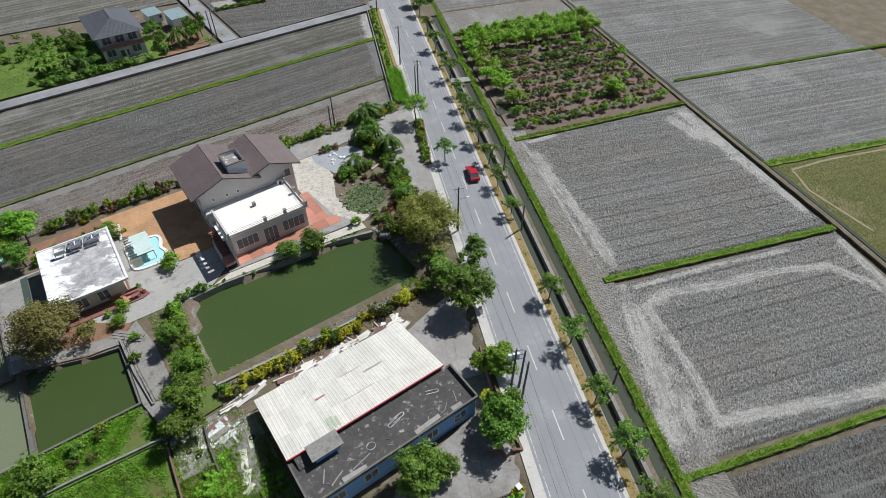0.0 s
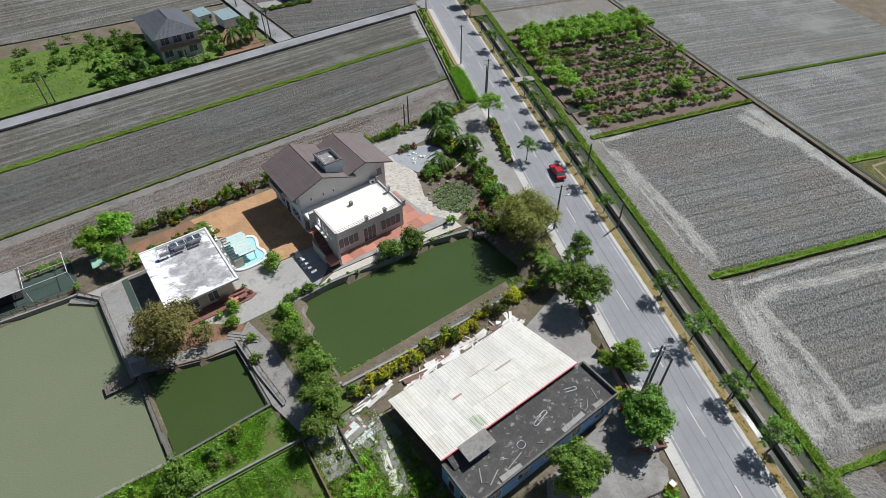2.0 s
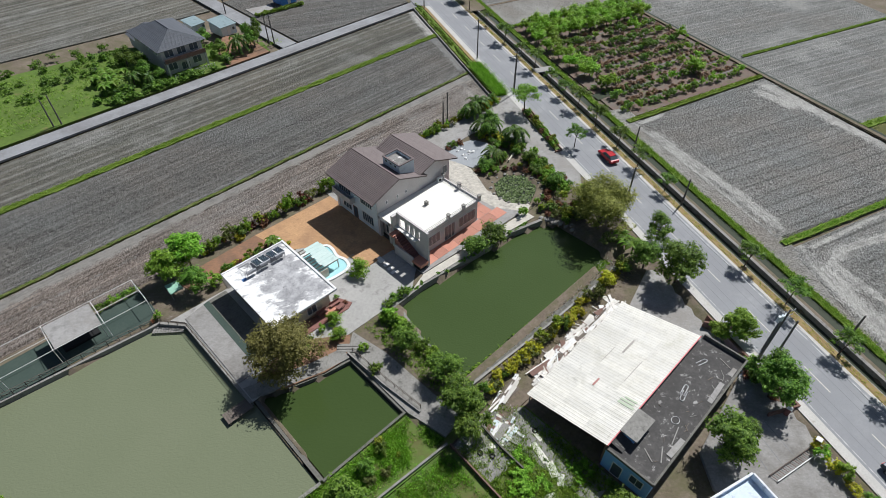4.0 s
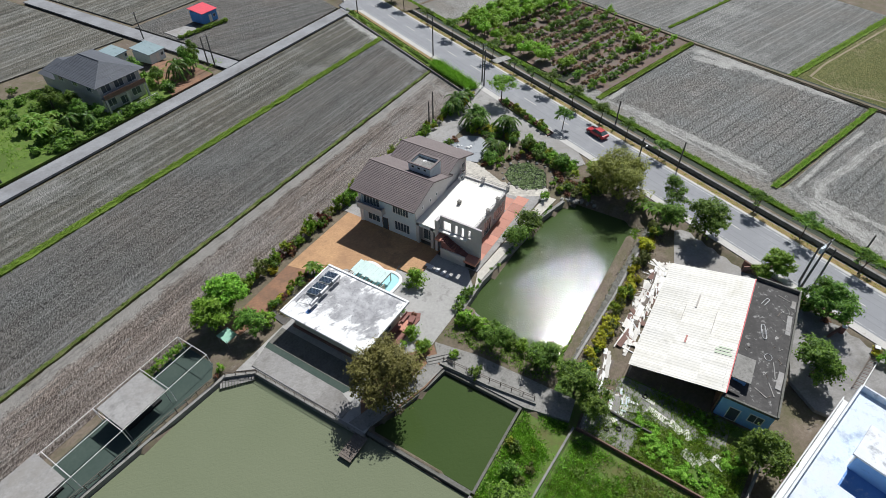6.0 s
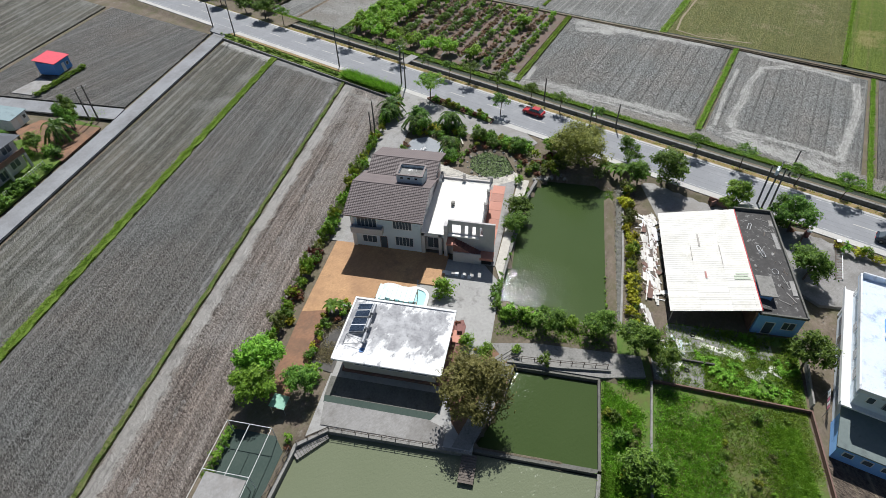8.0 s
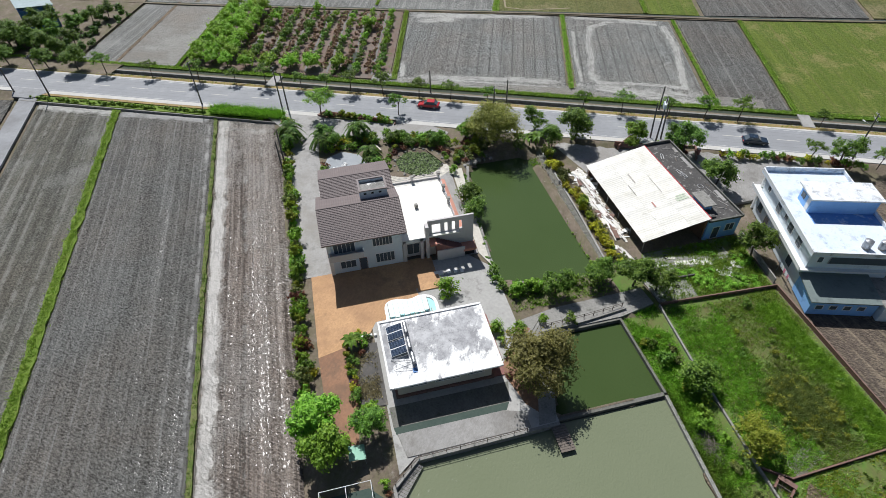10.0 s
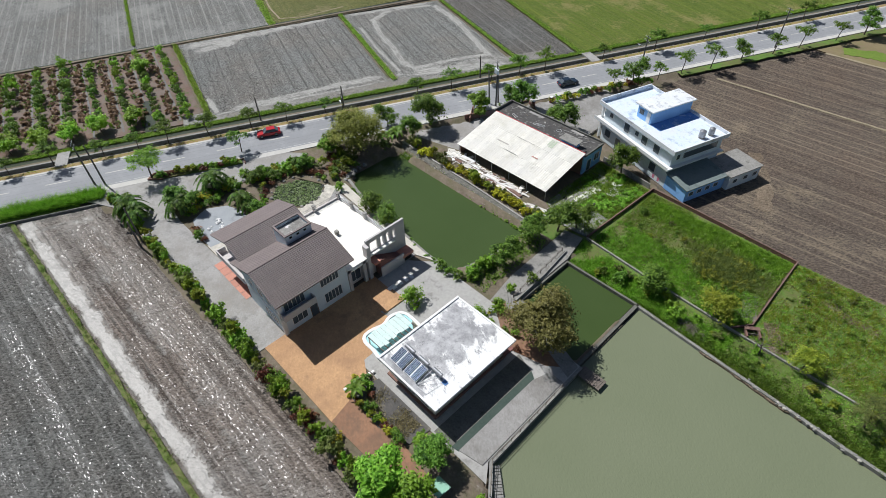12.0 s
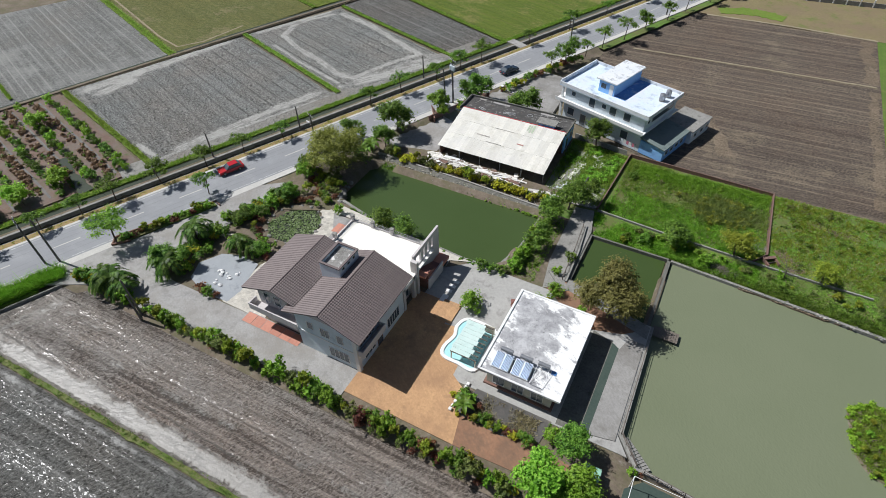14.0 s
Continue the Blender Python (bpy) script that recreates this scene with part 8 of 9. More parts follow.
gate_box = thing("sluice_box", -29.4, 37.6, -0.7, 35, "weathered brown concrete sluice box at the wall corner", "sluice")
part("side_wall", bx(-0.9, -0.72, -0.8, 0.8, 0.0, 0.75), M["brick"], gate_box)
part("side_wall", bx(0.72, 0.9, -0.8, 0.8, 0.0, 0.75), M["brick"], gate_box)
part("back_wall", bx(-0.72, 0.72, -0.8, -0.65, 0.0, 0.75), M["brick"], gate_box)
part("gate_board", bx(-0.72, 0.72, 0.1, 0.16, 0.0, 0.6), M["wood"], gate_box)
part("top_slab", bx(-0.95, 0.95, -0.85, -0.3, 0.75, 0.85), M["rust"], gate_box)
# ---- plot walls, dock, fences ----
PLOT = [(-3.4, 37.2), (-4.4, 19.6), (-28.4, 20.4), (-28.8, 36.2), (-27.0, 38.6)]
edging("plot_wall", PLOT, 0.15, -0.9, -0.15, "brick", "low brown brick wall round the grass plot", False)
edging("plot_coping", [(x, y) for x, y in PLOT], 0.17, -0.15, -0.11, "rust", "reddish coping on the low brick wall", False)
edging("kerb_wall", [(-3.6, 37.5), (-13.6, 38.25), (-27.0, 38.85), (-36.0, 39.0), (-42.4, 39.0)], 0.24, -0.7, -0.15, "kerb", "grey concrete kerb through the grass", False)
edging("kerb_wall", [(-4.2, 55.2), (-3.9, 48.5), (-3.2, 42.4)], 0.25, -0.3, 0.25, "kerb", "grey concrete kerb beside the pond path", False)
# Kerb concrete is darker than the path itself, to carry tree shade.
slab("path", [(-4.3, 43.4), (-4.3, 55.2), (-1.6, 57.6), (-0.6, 52), (-0.2, 38.6), (-3.2, 38.2)], -0.06, M["kerb"], "stained grey concrete path between the ponds, darkened for tree shade", "path", 0.5)
edging("yard_wall", [(-3.6, 19.3), (6.6, 17.9)], 0.2, -0.9, 0.2, "kerb", "low grey wall behind the blue house", False)
edging("yard_wall", [(33.2, 25.4), (36.2, 21.2), R(-9, -6)], 0.25, -0.9, 0.4, "brick", "low brick planter wall by the road", False)
edging("yard_wall", [R(-12.5, -6.0), (29.4, 11.6), (25.8, 13.6)], 0.25, -0.8, 0.3, "brick", "low brick planter wall by the parking place", False)
edging("yard_wall", [(34.4, 25.6), (31.6, 19.6)], 0.2, -0.9, 0.6, "brick", "low brick wall beside the flat house", False)
edging("garden_wall", [(43.4, 69.0), (46.0, 70.0), (48.4, 70.9), (50.6, 73.2)], 0.25, -0.2, 0.45, "cream", "low beige garden wall", False)
edging("planter_wall", [(52.2, 64.9), (53.6, 64.4), (61.2, 78.2), (60.2, 79.6), (58.4, 77.6)], 0.2, -0.2, 0.3, "brick", "low brown planter wall in the forecourt", False)
slab("planter_bed", [(52.6, 65.2), (53.6, 64.8), (60.8, 78.0), (60.0, 79.0), (58.4, 77.2)], 0.2, M["grass"], "planted bed inside the low wall", "garden bed", 0.4)
tagged(part("gate_pillar", bx(48.3, 48.9, 70.6, 71.2, -0.05, 2.3), M["cream"], bevel=0.04), "beige garden gate pillar", "pillar", "gate pillars")
tagged(part("gate_pillar", bx(50.4, 51.0, 73.0, 73.6, -0.05, 2.0), M["cream"], bevel=0.04), "beige garden gate pillar", "pillar", "gate pillars")

dock = whole("dock", -18.6, 57.8, -0.8, "weathered wooden fishing dock over the large pond", "dock")
for k in range(11):
    x = -20.2 + 0.3 * k
    put("plank", bx(x, x + 0.26, 57.0, 58.7, -0.3, -0.24), "wood", dock)
for x in (-20.0, -18.6):
    for y in (57.1, 58.6):
        put("pile", tube(bmesh.new(), (x, y, -1.9), (x, y, -0.3), 0.08), "wood", dock)
pier = whole("landing_stage", -18.8, 76.4, -0.7, "small grey plank landing stage", "dock")
for k in range(12):
    q = k / 11
    bm = bx(-0.14, 0.14, -0.5, 0.5, 0, 0.06)
    for v in bm.verts:
        v.co = pose(-20.6 + 2.9 * q, 76.9 - 2.5 * q, -0.45, 0, 0, -41) @ v.co
    put("plank", bm, "kerb", pier)
for q in (0.05, 0.95):
    put("pile", tube(bmesh.new(), (-20.6 + 2.9 * q, 76.9 - 2.5 * q, -1.9), (-20.6 + 2.9 * q, 76.9 - 2.5 * q, -0.45), 0.08), "wood", pier)


def fence(pts, z, h, gap, label, mat="wood", cross=False):
    f = whole("fence", pts[0][0], pts[0][1], z, label, "fence")
    for a, b in zip(pts, pts[1:]):
        a, b = Vector((*a, z)), Vector((*b, z))
        n = max(1, round((b - a).length / gap))
        up = Vector((0, 0, h))
        for k in range(n + 1):
            p = a.lerp(b, k / n)
            put("post", tube(bmesh.new(), p - Vector((0, 0, 0.1)), p + up, 0.05, n=6), mat, f)
            if cross and k < n:
                q = a.lerp(b, (k + 1) / n)
                put("brace", tube(bmesh.new(), p + up * 0.1, q + up * 0.95, 0.03, n=5), mat, f)
        for s in (0.5, 0.95):
            put("rail", tube(bmesh.new(), a + up * s, b + up * s, 0.035, n=6), mat, f)


fence([(-20.4, 77.6), (-26, 78.2), (-38.6, 79.1), (-58, 79.8)], -0.05, 1.0, 1.6, "dark wooden braced fence on the pond bank", cross=True)
fence([(-16.95, 61.6), (-17.15, 74.2), (-19.5, 77.2)], 0.0, 0.7, 1.5, "low dark fence along the pond walkway")
fence([(-3.6, 55.0), (-3.3, 48.6), (-2.8, 42.8)], 0.0, 0.8, 1.6, "dark handrail beside the pond path")


def canopy(x0, x1, y0, y1, h, label):
    c = whole("canopy", (x0 + x1) / 2, (y0 + y1) / 2, -0.1, label, "canopy")
    r = bx(x0, x1, y0, y1, h, h + 0.08)
    for v in r.verts:
        v.co.z += 0.1 * (v.co.y - y0)
    put("roof", r, "pale", c)
    for x in (x0 + 0.15, x1 - 0.15):
        for y in (y0 + 0.15, y1 - 0.15):
            put("post", tube(bmesh.new(), (x, y, -0.4), (x, y, h + 0.02), 0.05, n=6), "steel", c)
    put("bench", bx(x0 + 0.6, x1 - 0.6, y0 + 1.2, y1 - 0.8, -0.3, 0.3), "dark", c)


canopy(-31.0, -25.3, 79.8, 84.2, 2.4, "open fishing shelter with a pale sheet roof")
canopy(-43.5, -37.6, 80.0, 85.0, 2.4, "open shelter with a pale sheet roof")
fr = whole("net_frame", -22, 81, -0.1, "thin white steel frame over the fish tanks", "frame")
for x in (-19.4, -25.0, -31.2, -37.2, -44):
    for y in (79.6, 84.9):
        put("post", tube(bmesh.new(), (x, y, -0.4), (x, y, 2.6), 0.04, n=6), "white", fr)
    put("crossbar", tube(bmesh.new(), (x, 79.6, 2.6), (x, 84.9, 2.6), 0.04, n=6), "white", fr)
for y in (79.6, 82.2, 84.9):
    put("rail", tube(bmesh.new(), (-60, y, 2.6), (-19.4, y, 2.6), 0.035, n=6), "white", fr)
slab("tank_deck", [(-60, 79.8), (-20.6, 78.4), (-19.0, 80), (-19.0, 85.2), (-60, 84.0)], -0.05, M["moss"], "dark damp deck with fish tanks", "deck", 0.3)
for k in range(7):
    grow(random.choice(("green", "lime")), -24.5 + 0.85 * k, 85.2, 0, random.uniform(0.6, 0.9))
tp = bx(-16.4, -14.6, 79.8, 81.6, 1.4, 1.46)
for v in tp.verts:
    v.co.z += 0.25 * math.sin(v.co.x * 3 + v.co.y)
tarp = whole("tarpaulin", -15.5, 80.7, 0, "pale green tarpaulin on thin poles", "tarpaulin")
put("cloth", tp, "mint", tarp)
for x in (-16.3, -14.7):
    for y in (79.9, 81.5):
        put("pole", tube(bmesh.new(), (x, y, -0.05), (x, y, 1.5), 0.03, n=6), "steel", tarp)

# ---- scrap, rubble, roof clutter ----
def plank(x, y, z, l, w, rz, mat, name, label, group, tilt=0.0):
    bm = bx(-l / 2, l / 2, -w / 2, w / 2, 0, 0.06)
    o = part(name, bm, M[mat])
    o.matrix_basis = pose(x, y, z, tilt, random.uniform(-1.5, 1.5), rz)
    tagged(o, label, name.replace("_", " "), group)


for k in range(240):
    q = random.random() ** 0.8
    long_one = random.random() < 0.55
    plank(10.4 + 18.0 * q, 36.3 - 0.03 * 18 * q + random.uniform(-0.95, 0.95), -0.62 + 0.035 * (k % 7), random.uniform(1.4, 3.6) if long_one else random.uniform(0.4, 1.2), random.choice((0.1, 0.15, 0.25, 0.4, 0.7)), random.gauss(2, 7) if random.random() < 0.8 else random.uniform(40, 130), random.choice(("scrap", "scrap", "scrap", "scrap", "tin", "white", "white", "wood", "rust")), "scrap_board", "pale scrap board in the heap beside the shed", "scrap boards", random.uniform(-3, 3))
for k in range(16):
    plank(5.6 + random.uniform(-1.6, 2.2), 37.2 + random.uniform(-0.5, 0.5), -0.6 + 0.03 * (k % 4), random.uniform(2.0, 4.0), random.choice((0.2, 0.35, 0.5)), random.gauss(10, 5), random.choice(("scrap", "white", "scrap", "wood")), "scrap_board", "long pale board lying near the crotons", "scrap boards", random.uniform(-2, 2))
for x, y, l, w, r in ((3.2, 29.6, 2.6, 0.8, 75), (2.7, 27.4, 1.8, 0.9, 62), (2.4, 26.0, 1.4, 0.7, 30), (-0.2, 25.0, 2.2, 1.2, 65), (0.5, 24.0, 1.2, 0.9, 58), (0.9, 22.2, 1.7, 1.3, 60), (4.6, 31.0, 1.4, 0.5, 80), (0.4, 33.6, 1.6, 0.6, -30)):
    plank(x, y, -0.64, l, w, r, "scrap", "scrap_sheet", "white scrap sheet lying among weeds", "scrap sheets", random.uniform(-4, 4))
verts, faces = [], []
for k in range(320):
    x, y, s = random.uniform(-3.2, 5.5), random.uniform(32.6, 36.8), random.uniform(0.05, 0.2)
    b = len(verts)
    a = random.random() * 6
    verts += [(x + s * math.cos(a + i * 2.1), y + s * math.sin(a + i * 2.1), -0.66) for i in range(3)] + [(x, y, -0.64 + s)]
    faces += [(b, b + 1, b + 3), (b + 1, b + 2, b + 3), (b + 2, b, b + 3)]
tagged(sheet("rubble", verts, faces, M["scrap"]), "pale rubble strewn behind the shed", "rubble", kind="stuff")
verts, faces = [], []
for k in range(700):
    x, y, s = random.uniform(4.5, 36), random.uniform(39.6, 42.3), random.uniform(0.04, 0.16)
    b = len(verts)
    a = random.random() * 6
    verts += [(x + s * math.cos(a + i * 2.1), y + s * math.sin(a + i * 2.1), -0.63) for i in range(3)] + [(x, y, -0.62 + 0.7 * s)]
    faces += [(b, b + 1, b + 3), (b + 1, b + 2, b + 3), (b + 2, b, b + 3)]
tagged(sheet("rubble", verts, faces, M["stone"]), "pale stones strewn on the pond bank", "rubble", kind="stuff")
slab("rubble_ground", [(-3.2, 37.0), (3.6, 37.4), (6.4, 34.4), (6.5, 22.0), (2.6, 22.0), (2.0, 30.4), (-3.2, 31.2)], -0.645, M["kerb"], "grey rubble ground behind the shed", "ground", 0.2)
for k in range(20):
    plank(random.uniform(8, 27.4), random.choice((random.uniform(18.9, 20.0), random.uniform(18.9, 23.6))), 3.1, random.uniform(0.2, 1.0), random.uniform(0.04, 0.1), random.uniform(0, 180), random.choice(("kerb", "kerb", "wood")), "roof_batten", "grey batten lying on the tarred roof", "roof battens")
for x, y, l, w, r in ((21.6, 19.1, 3.4, 0.55, 2), (12.2, 18.95, 2.8, 0.6, -3), (25.6, 19.0, 1.4, 0.5, 0), (10.4, 19.6, 1.8, 0.12, 25), (9.4, 20.6, 1.6, 0.12, 60), (13.4, 19.7, 2.4, 0.1, 12), (26.2, 20.2, 1.6, 0.1, 70)):
    plank(x, y, 3.1, l, w, r, "pale", "roof_sheet_scrap", "pale loose board on the tarred roof", "roof boards")


def bent_pipe(x, y, rz, legs, label):
    """A pale pipe bent to and fro, lying on the roof."""
    bm = bmesh.new()
    for (x0, y0), (x1, y1) in zip(legs, legs[1:]):
        tube(bm, (x0, y0, 0.09), (x1, y1, 0.09), 0.06, n=6)
    o = part("bent_pipe", bm, M["wornpaint"])
    o.matrix_basis = pose(x, y, 3.06, 0, 0, rz)
    tagged(o, label, "pipe", "bent pipes")


bent_pipe(19.4, 21.8, 8, [(-0.9, 0.22), (0.5, 0.22), (0.72, 0.12), (0.72, -0.12), (0.5, -0.22), (-0.9, -0.22)], "pale pipe bent to a long loop on the tarred roof")
bent_pipe(18.5, 21.5, 190, [(-0.8, 0.22), (0.5, 0.22), (0.7, 0.1), (0.7, -0.1), (0.5, -0.22), (-0.8, -0.22)], "pale pipe bent to a long loop on the tarred roof")
bent_pipe(24.4, 22.2, -20, [(-0.8, 0.2), (0.5, 0.2), (0.7, 0.1), (0.7, -0.1), (0.5, -0.2), (-0.8, -0.2)], "pale looped pipe on the tarred roof")
o = edging("hoop", [(15.1 + 0.5 * math.cos(a), 20.6 + 0.42 * math.sin(a)) for a in np.linspace(0, 2 * math.pi, 20, endpoint=False)], 0.06, 3.1, 3.16, "wornpaint", "pale plastic hoop on the tarred roof")
del o["kind"]
o["category"] = "hoop"
flap = whole("sheet_flap", 9.6, 24.2, 2.6, "dark sheet flap over the blue gable", "sheet")
fb = bx(7.6, 11.6, 22.6, 24.6, 3.2, 3.26)
for v in fb.verts:
    v.co.z += 0.35 * (v.co.y - 22.6) / 2
put("sheet", fb, "tar", flap)

# ---- gate, pillars, ditch crossings, loose things by the shed ----
def pillar(x, y, label):
    p = whole("gate_pillar", x, y, -0.3, label, "pillar", "gate pillars")
    put("shaft", bx(x - 0.25, x + 0.25, y - 0.25, y + 0.25, -0.35, 0.9), "terrace", p)
    put("cap", bx(x - 0.32, x + 0.32, y - 0.32, y + 0.32, 0.9, 1.0), "white", p, bevel=0.02)


pillar(26.0, 8.4, "red-brown gate pillar with a white cap")
pillar(27.6, 12.2, "red-brown gate pillar with a white cap")
gate = whole("gate", 22, 9.4, -0.3, "rusty slatted gate laid across the parking place", "gate")
for d in (0.0, 0.9):
    put("rail", tube(bmesh.new(), (25.4, 8.6 - d, -0.1), (18.7, 10.5 - d, -0.1), 0.07, n=6), "white" if d else "wood", gate)
for k in range(12):
    q = k / 11
    x, y = 25.2 - 6.4 * q, 8.65 + 1.8 * q
    put("slat", tube(bmesh.new(), (x, y, -0.12), (x, y - 0.9, -0.08), 0.035, n=5), "rust", gate)
for a, b2 in (((24.9, 13.6), (22.9, 9.2)), ((21.7, 15.2), (19.3, 10.9)), ((18.5, 16.2), (16.4, 12.4)), ((23.3, 14.4), (21.1, 10.0))):
    ragged("slab_joint", [a, b2], 0.07, -0.295, "jointshade", "dark joint between concrete slabs", "joint", 0.4, int(a[0] * 3))
for k, s in enumerate((-44.3, 68.6)):
    w = 2.2
    o = slab("ditch_crossing", [R(s - w / 2, 5.5), R(s + w / 2, 5.5), R(s + w / 2, 10.4), R(s - w / 2, 10.4)], 0.04, M["pale"], "small concrete crossing over the roadside ditch", "crossing", 0.25)
edging("yard_wall", [(0.9, 36.4), (0.5, 33.0), (0.4, 29.6)], 0.18, -0.9, -0.2, "tarbed", "low dark wall through the rubble yard", False)
for k in range(26):
    plank(2.8 + random.uniform(-1.3, 1.3), 34.3 + random.uniform(-1.5, 1.5), -0.63 + 0.02 * (k % 6), random.uniform(0.6, 2.4), random.choice((0.3, 0.5, 0.8)), random.choice((10, 14, 18, 100)) + random.uniform(-8, 8), random.choice(("scrap", "pale", "bluewhite", "white", "rust")), "scrap_sheet", "pale scrap sheet stacked beside the shed", "scrap sheets", random.uniform(-3, 3))


def tyre(x, y):
    bm = bmesh.new()
    n, m = 18, 8
    ring = [[bm.verts.new((x + (0.26 + 0.09 * math.cos(2 * math.pi * j / m)) * math.cos(2 * math.pi * i / n), y + (0.26 + 0.09 * math.cos(2 * math.pi * j / m)) * math.sin(2 * math.pi * i / n), -0.56 + 0.1 * math.sin(2 * math.pi * j / m))) for j in range(m)] for i in range(n)]
    for i in range(n):
        for j in range(m):
            bm.faces.new((ring[i][j], ring[(i + 1) % n][j], ring[(i + 1) % n][(j + 1) % m], ring[i][(j + 1) % m]))
    tagged(part("tyre", bm, M["dark"]), "old black tyre lying in the rubble", "tyre", "old tyres")


for x, y in ((-1.6, 34.2), (-0.9, 33.0), (4.9, 31.6)):
    tyre(x, y)
# laundry by the blue house
la = whole("clothes_line", -3.1, 17.6, -0.6, "clothes line with pink and white washing", "clothes line")
for x in (-4.6, -1.6):
    put("post", tube(bmesh.new(), (x, 18.4 - 0.32 * (x + 4.6), -0.65), (x, 18.4 - 0.32 * (x + 4.6), 1.3), 0.03, n=6), "steel", la)
put("line", tube(bmesh.new(), (-4.6, 18.4, 1.25), (-1.6, 17.44, 1.25), 0.012, n=4), "steel", la)
for k, m in enumerate(("pinkcloth", "white", "pinkcloth", "white", "bluewhite")):
    c0 = bx(-0.22, 0.22, -0.015, 0.015, -0.7, 0.0)
    for v in c0.verts:
        v.co = Matrix.Translation((-4.2 + 0.55 * k, 18.28 - 0.176 * k, 1.24)) @ Matrix.Rotation(-0.31, 4, "Z") @ v.co
    put("cloth", c0, m, la)

# ---- utility poles and wires ----
def utility_pole(x, y, h, label, arms=1, z=-0.1, lean=(0, 0), lampside=None, transformer=False, first={}):
    e = thing("utility_pole", x, y, z, 0, label, "utility pole", "utility poles")
    part("shaft", tube(bmesh.new(), (0, 0, -0.2), (lean[0], lean[1], h), 0.17, 0.11, 10), M["pole"], e)
    for k in range(arms):
        zz = h - 0.35 - 0.8 * k
        a = bmesh.new()
        d = Vector((0.9108, -0.4127, 0)) * 0.9
        tube(a, Vector((lean[0], lean[1], zz)) - d, Vector((lean[0], lean[1], zz)) + d, 0.05, n=6)
        arm = part("crossarm", a, M["steel"], e)
        for q in (-0.9, -0.3, 0.3, 0.9):
            c = Vector((lean[0], lean[1], zz)) + d * q
            part("insulator", tube(bmesh.new(), c + Vector((0, 0, 0.04)), c + Vector((0, 0, 0.22)), 0.045, n=6), M["white"], arm)
    if lampside:
        c = Vector((lean[0], lean[1], h - 2.4))
        d = Vector(lampside).normalized()
        la = part("lamp_arm", tube(bmesh.new(), c, c + d * 1.4 + Vector((0, 0, 0.25)), 0.035, n=6), M["steel"], e)
        hd = bx(-0.28, 0.28, -0.1, 0.1, -0.05, 0.05)
        for v in hd.verts:
            v.co += c + d * 1.5 + Vector((0, 0, 0.25))
        part("lamp_head", hd, M["white"], la)
    if transformer:
        for q in (-0.5, 0.0, 0.5):
            c = Vector((lean[0] + 0.9 * q, lean[1] - 0.4 * q + 0.25, h - 2.2))
            part("transformer", tube(bmesh.new(), c, c + Vector((0, 0, 0.9)), 0.22, n=12), M["bluewhite"], e)
    return e


POLES = [(71.8, 103.7, 9.6, 1, None, 0), (65.9, 86.9, 9.0, 2, None, 0), (64.4, 85.6, 8.4, 0, None, 0), (46.2, 46.1, 9.0, 1, (1, -0.4, 0), 0), (33.0, 17.8, 9.6, 3, None, 1), (34.6, 18.0, 7.4, 0, None, 0),
         (33.6, 16.4, 7.8, 0, None, 0), (18.6, -13.2, 9.4, 2, (1, 0.3, 0), 0), (40.9, 146.4, 7.6, 1, None, 0), (40.2, 147.8, 7.0, 0, None, 0), (42.4, 175.0, 7.0, 1, None, 0), (-11.7, 142.8, 6.5, 0, None, 0),
         (-13.2, 143.0, 6.0, 0, None, 0), (45.1, 87.0, 7.0, 0, None, 0), (44.5, 87.6, 5.0, 0, None, 0), (85.4, 137.6, 9.4, 1, None, 0), (89.4, 146.0, 9.4, 2, None, 0), (3.4, -48.0, 9.4, 2, None, 0), (63.6, 54.9, 5.2, 0, None, 0), (55.0, 40.3, 5.2, 0, None, 0), (43.8, 11.0, 5.2, 0, None, 0)]
for x, y, h, arms, ls, tr in POLES:
    lean = (0.35, 0.15) if (x, y) in ((34.6, 18.0), (33.6, 16.4)) else (0, 0)
    utility_pole(x, y, h, "dark concrete utility pole with crossarms" if arms else "plain dark service pole beside the road", arms, lean=lean, lampside=ls, transformer=bool(tr), z=-0.15)


def wire(a, b, sag, n=14):
    a, b = Vector(a), Vector(b)
    cu = bpy.data.curves.new("wire", "CURVE")
    cu.dimensions, cu.bevel_depth, cu.bevel_resolution = "3D", 0.012, 0
    sp = cu.splines.new("POLY")
    sp.points.add(n)
    for k in range(n + 1):
        q = k / n
        p = a.lerp(b, q) - Vector((0, 0, sag * 4 * q * (1 - q)))
        sp.points[k].co = (*p, 1)
    cu.materials.append(M["dark"])
    tagged(new("power_line", cu), "thin black overhead power line", "power line", "power lines")


line = [(18.6, -13.2, 9.0), (33.0, 17.8, 9.2), (46.2, 46.1, 8.6), (65.9, 86.9, 8.6), (71.8, 103.7, 9.2), (85.4, 137.6, 9.0)]
for a, b in zip(line, line[1:]):
    for d in (-0.6, 0.6):
        wire((a[0] + 0.91 * d, a[1] - 0.41 * d, a[2]), (b[0] + 0.91 * d, b[1] - 0.41 * d, b[2]), 0.9)

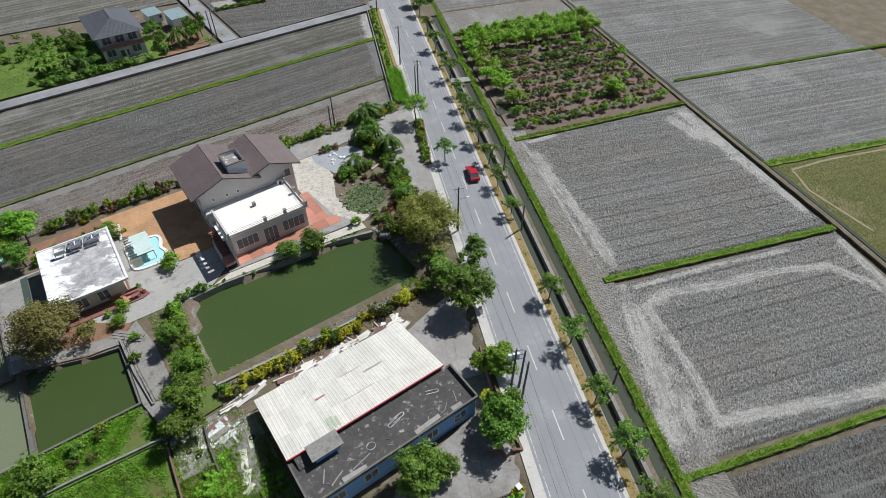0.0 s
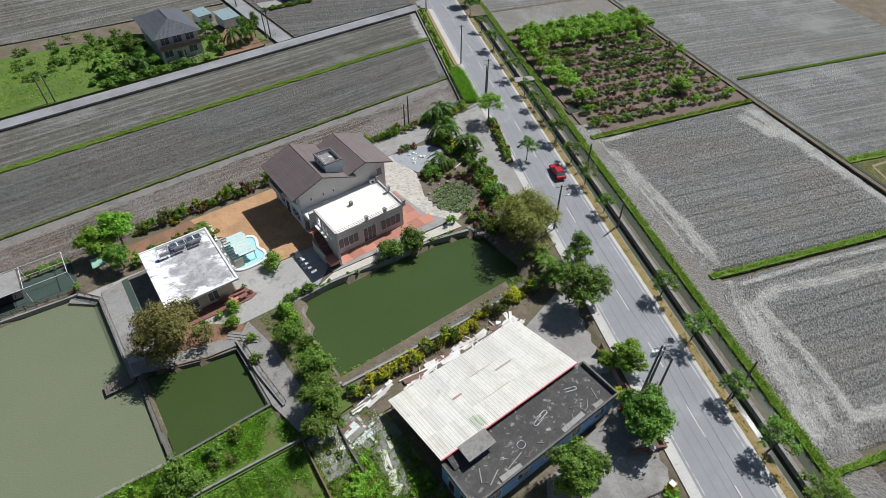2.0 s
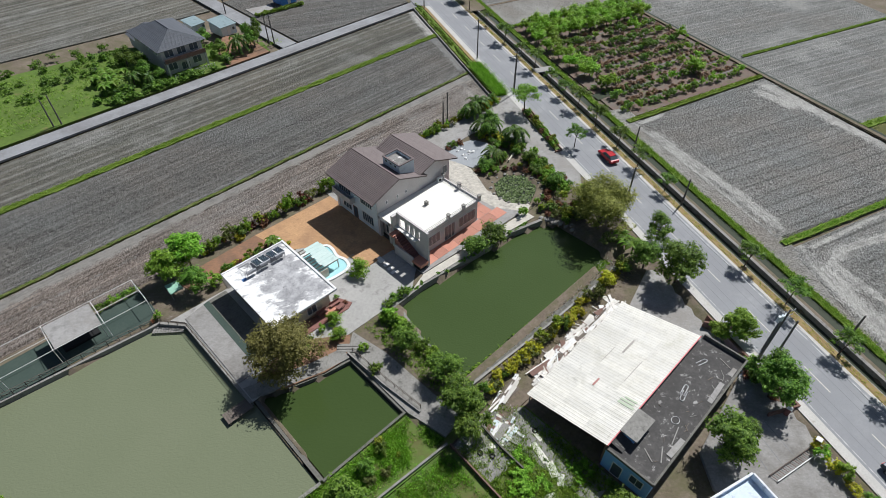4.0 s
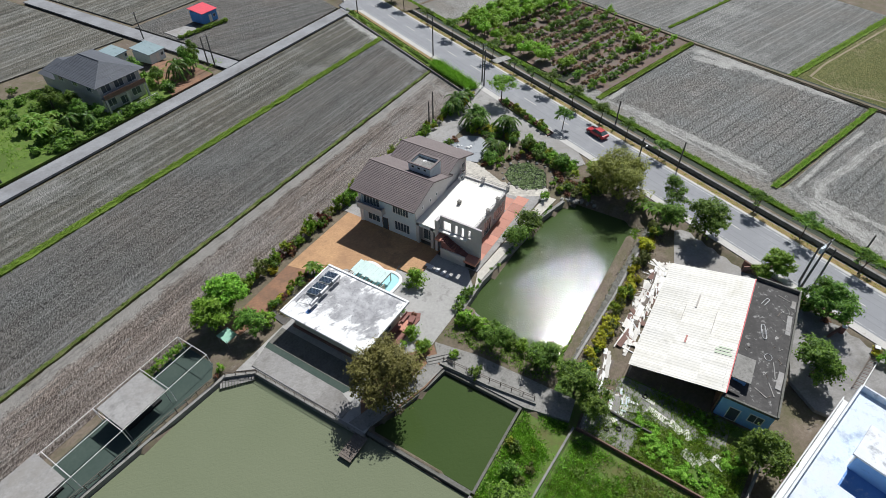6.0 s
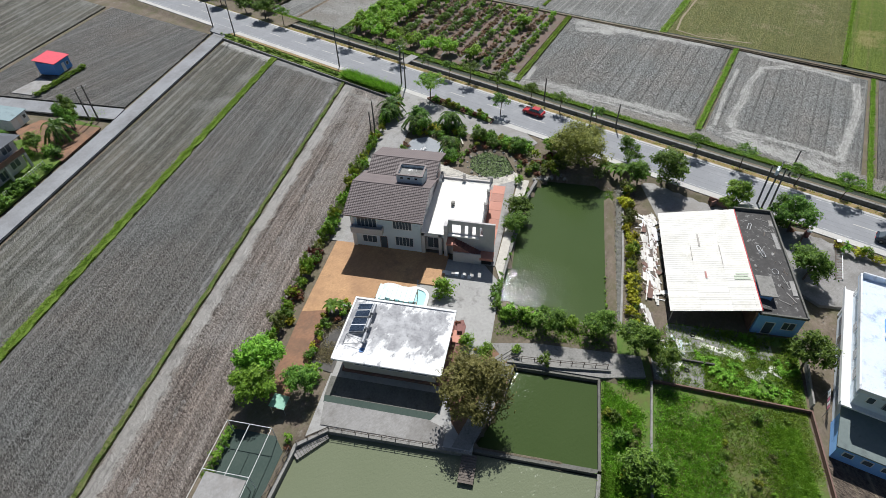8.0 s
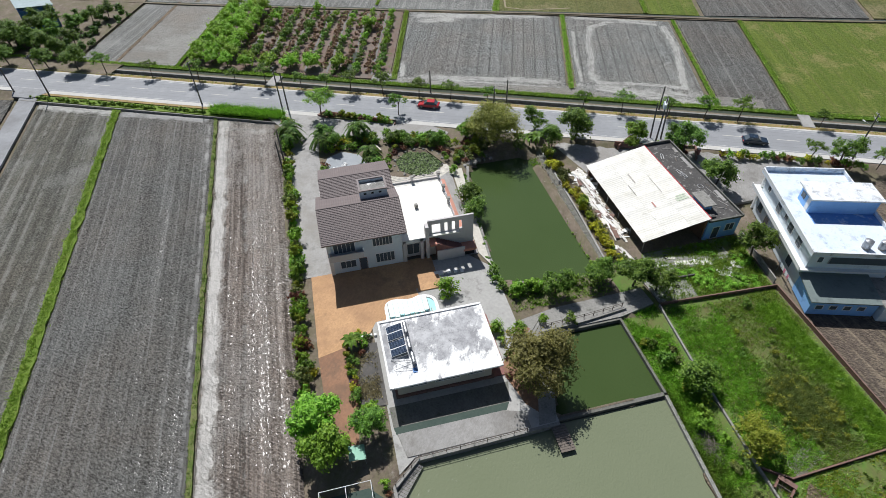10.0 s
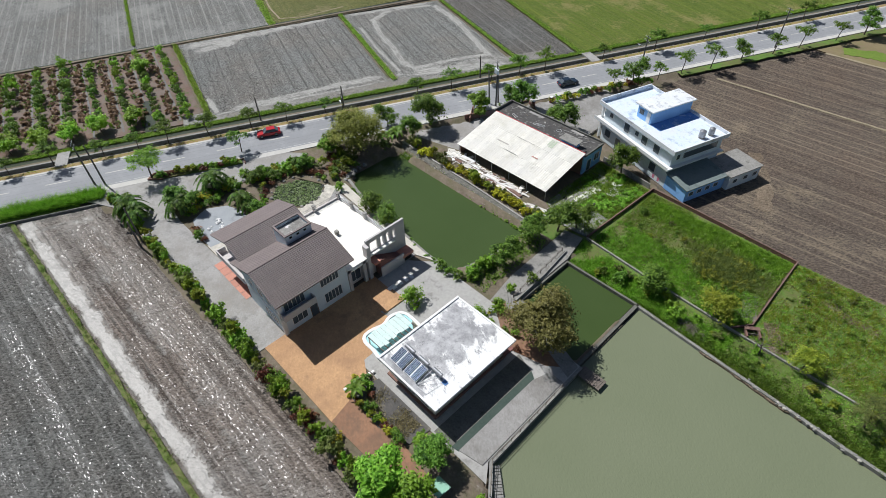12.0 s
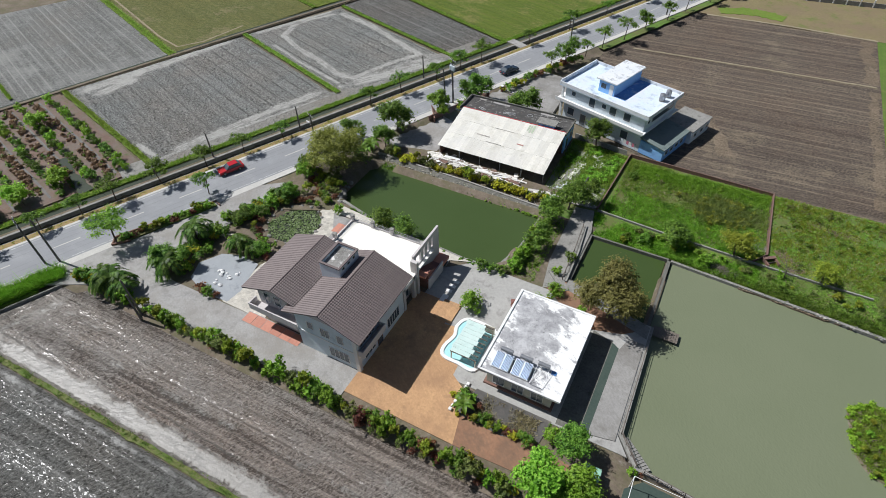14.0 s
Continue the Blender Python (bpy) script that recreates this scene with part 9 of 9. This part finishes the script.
# ---- cars ----
def car(x, y, rz, paint, label):
    e = thing("car", x, y, 0.005, rz, label, "car", "cars")
    prof = [(-2.2, 0.32), (2.2, 0.32), (2.25, 0.62), (2.1, 0.8), (1.0, 0.92), (0.95, 0.93), (-1.75, 0.95), (-2.2, 0.88), (-2.25, 0.6)]
    bm = bmesh.new()
    a = [bm.verts.new((px, -0.88, pz)) for px, pz in prof]
    b = [bm.verts.new((px, 0.88, pz)) for px, pz in prof]
    bm.faces.new(a[::-1])
    bm.faces.new(b)
    for k in range(len(prof)):
        j = (k + 1) % len(prof)
        bm.faces.new((a[k], a[j], b[j], b[k]))
    bmesh.ops.recalc_face_normals(bm, faces=bm.faces[:])
    body = part("body", bm, M[paint], e, bevel=0.05)
    cab = bmesh.new()
    lo = [cab.verts.new(p) for p in ((-1.9, -0.8, 0.93), (1.0, -0.8, 0.91), (1.0, 0.8, 0.91), (-1.9, 0.8, 0.93))]
    hi = [cab.verts.new(p) for p in ((-1.3, -0.62, 1.42), (0.25, -0.62, 1.44), (0.25, 0.62, 1.44), (-1.3, 0.62, 1.42))]
    cab.faces.new(hi)
    for k in range(4):
        cab.faces.new((lo[k], lo[(k + 1) % 4], hi[(k + 1) % 4], hi[k]))
    part("glasshouse", cab, M["glass"], e)
    part("roof", bx(-1.32, 0.27, -0.64, 0.64, 1.42, 1.48), M[paint], e, bevel=0.02)
    for px in (-1.35, 1.4):
        for py in (-0.8, 0.8):
            w = part("wheel", tube(bmesh.new(), (px, py - 0.1, 0.32), (px, py + 0.1, 0.32), 0.32, n=16), M["dark"], e)
            s = 1 if py > 0 else -1
            part("rim", tube(bmesh.new(), (px, py + 0.1 * s, 0.32), (px, py + 0.115 * s, 0.32), 0.19, n=12), M["steel"], w)
    for py in (-0.6, 0.6):
        part("headlight", bx(2.2, 2.27, py - 0.2, py + 0.2, 0.58, 0.72), M["white"], body)
        part("tail_light", bx(-2.27, -2.2, py - 0.2, py + 0.2, 0.6, 0.76), M["redroof"], body)


deg = math.degrees(A_ROAD)
car(*R(31.0, 1.9), deg, "carred", "red saloon car on the road")
car(*R(-32.6, -1.9), deg + 180, "cardark", "dark blue-grey saloon car on the road")
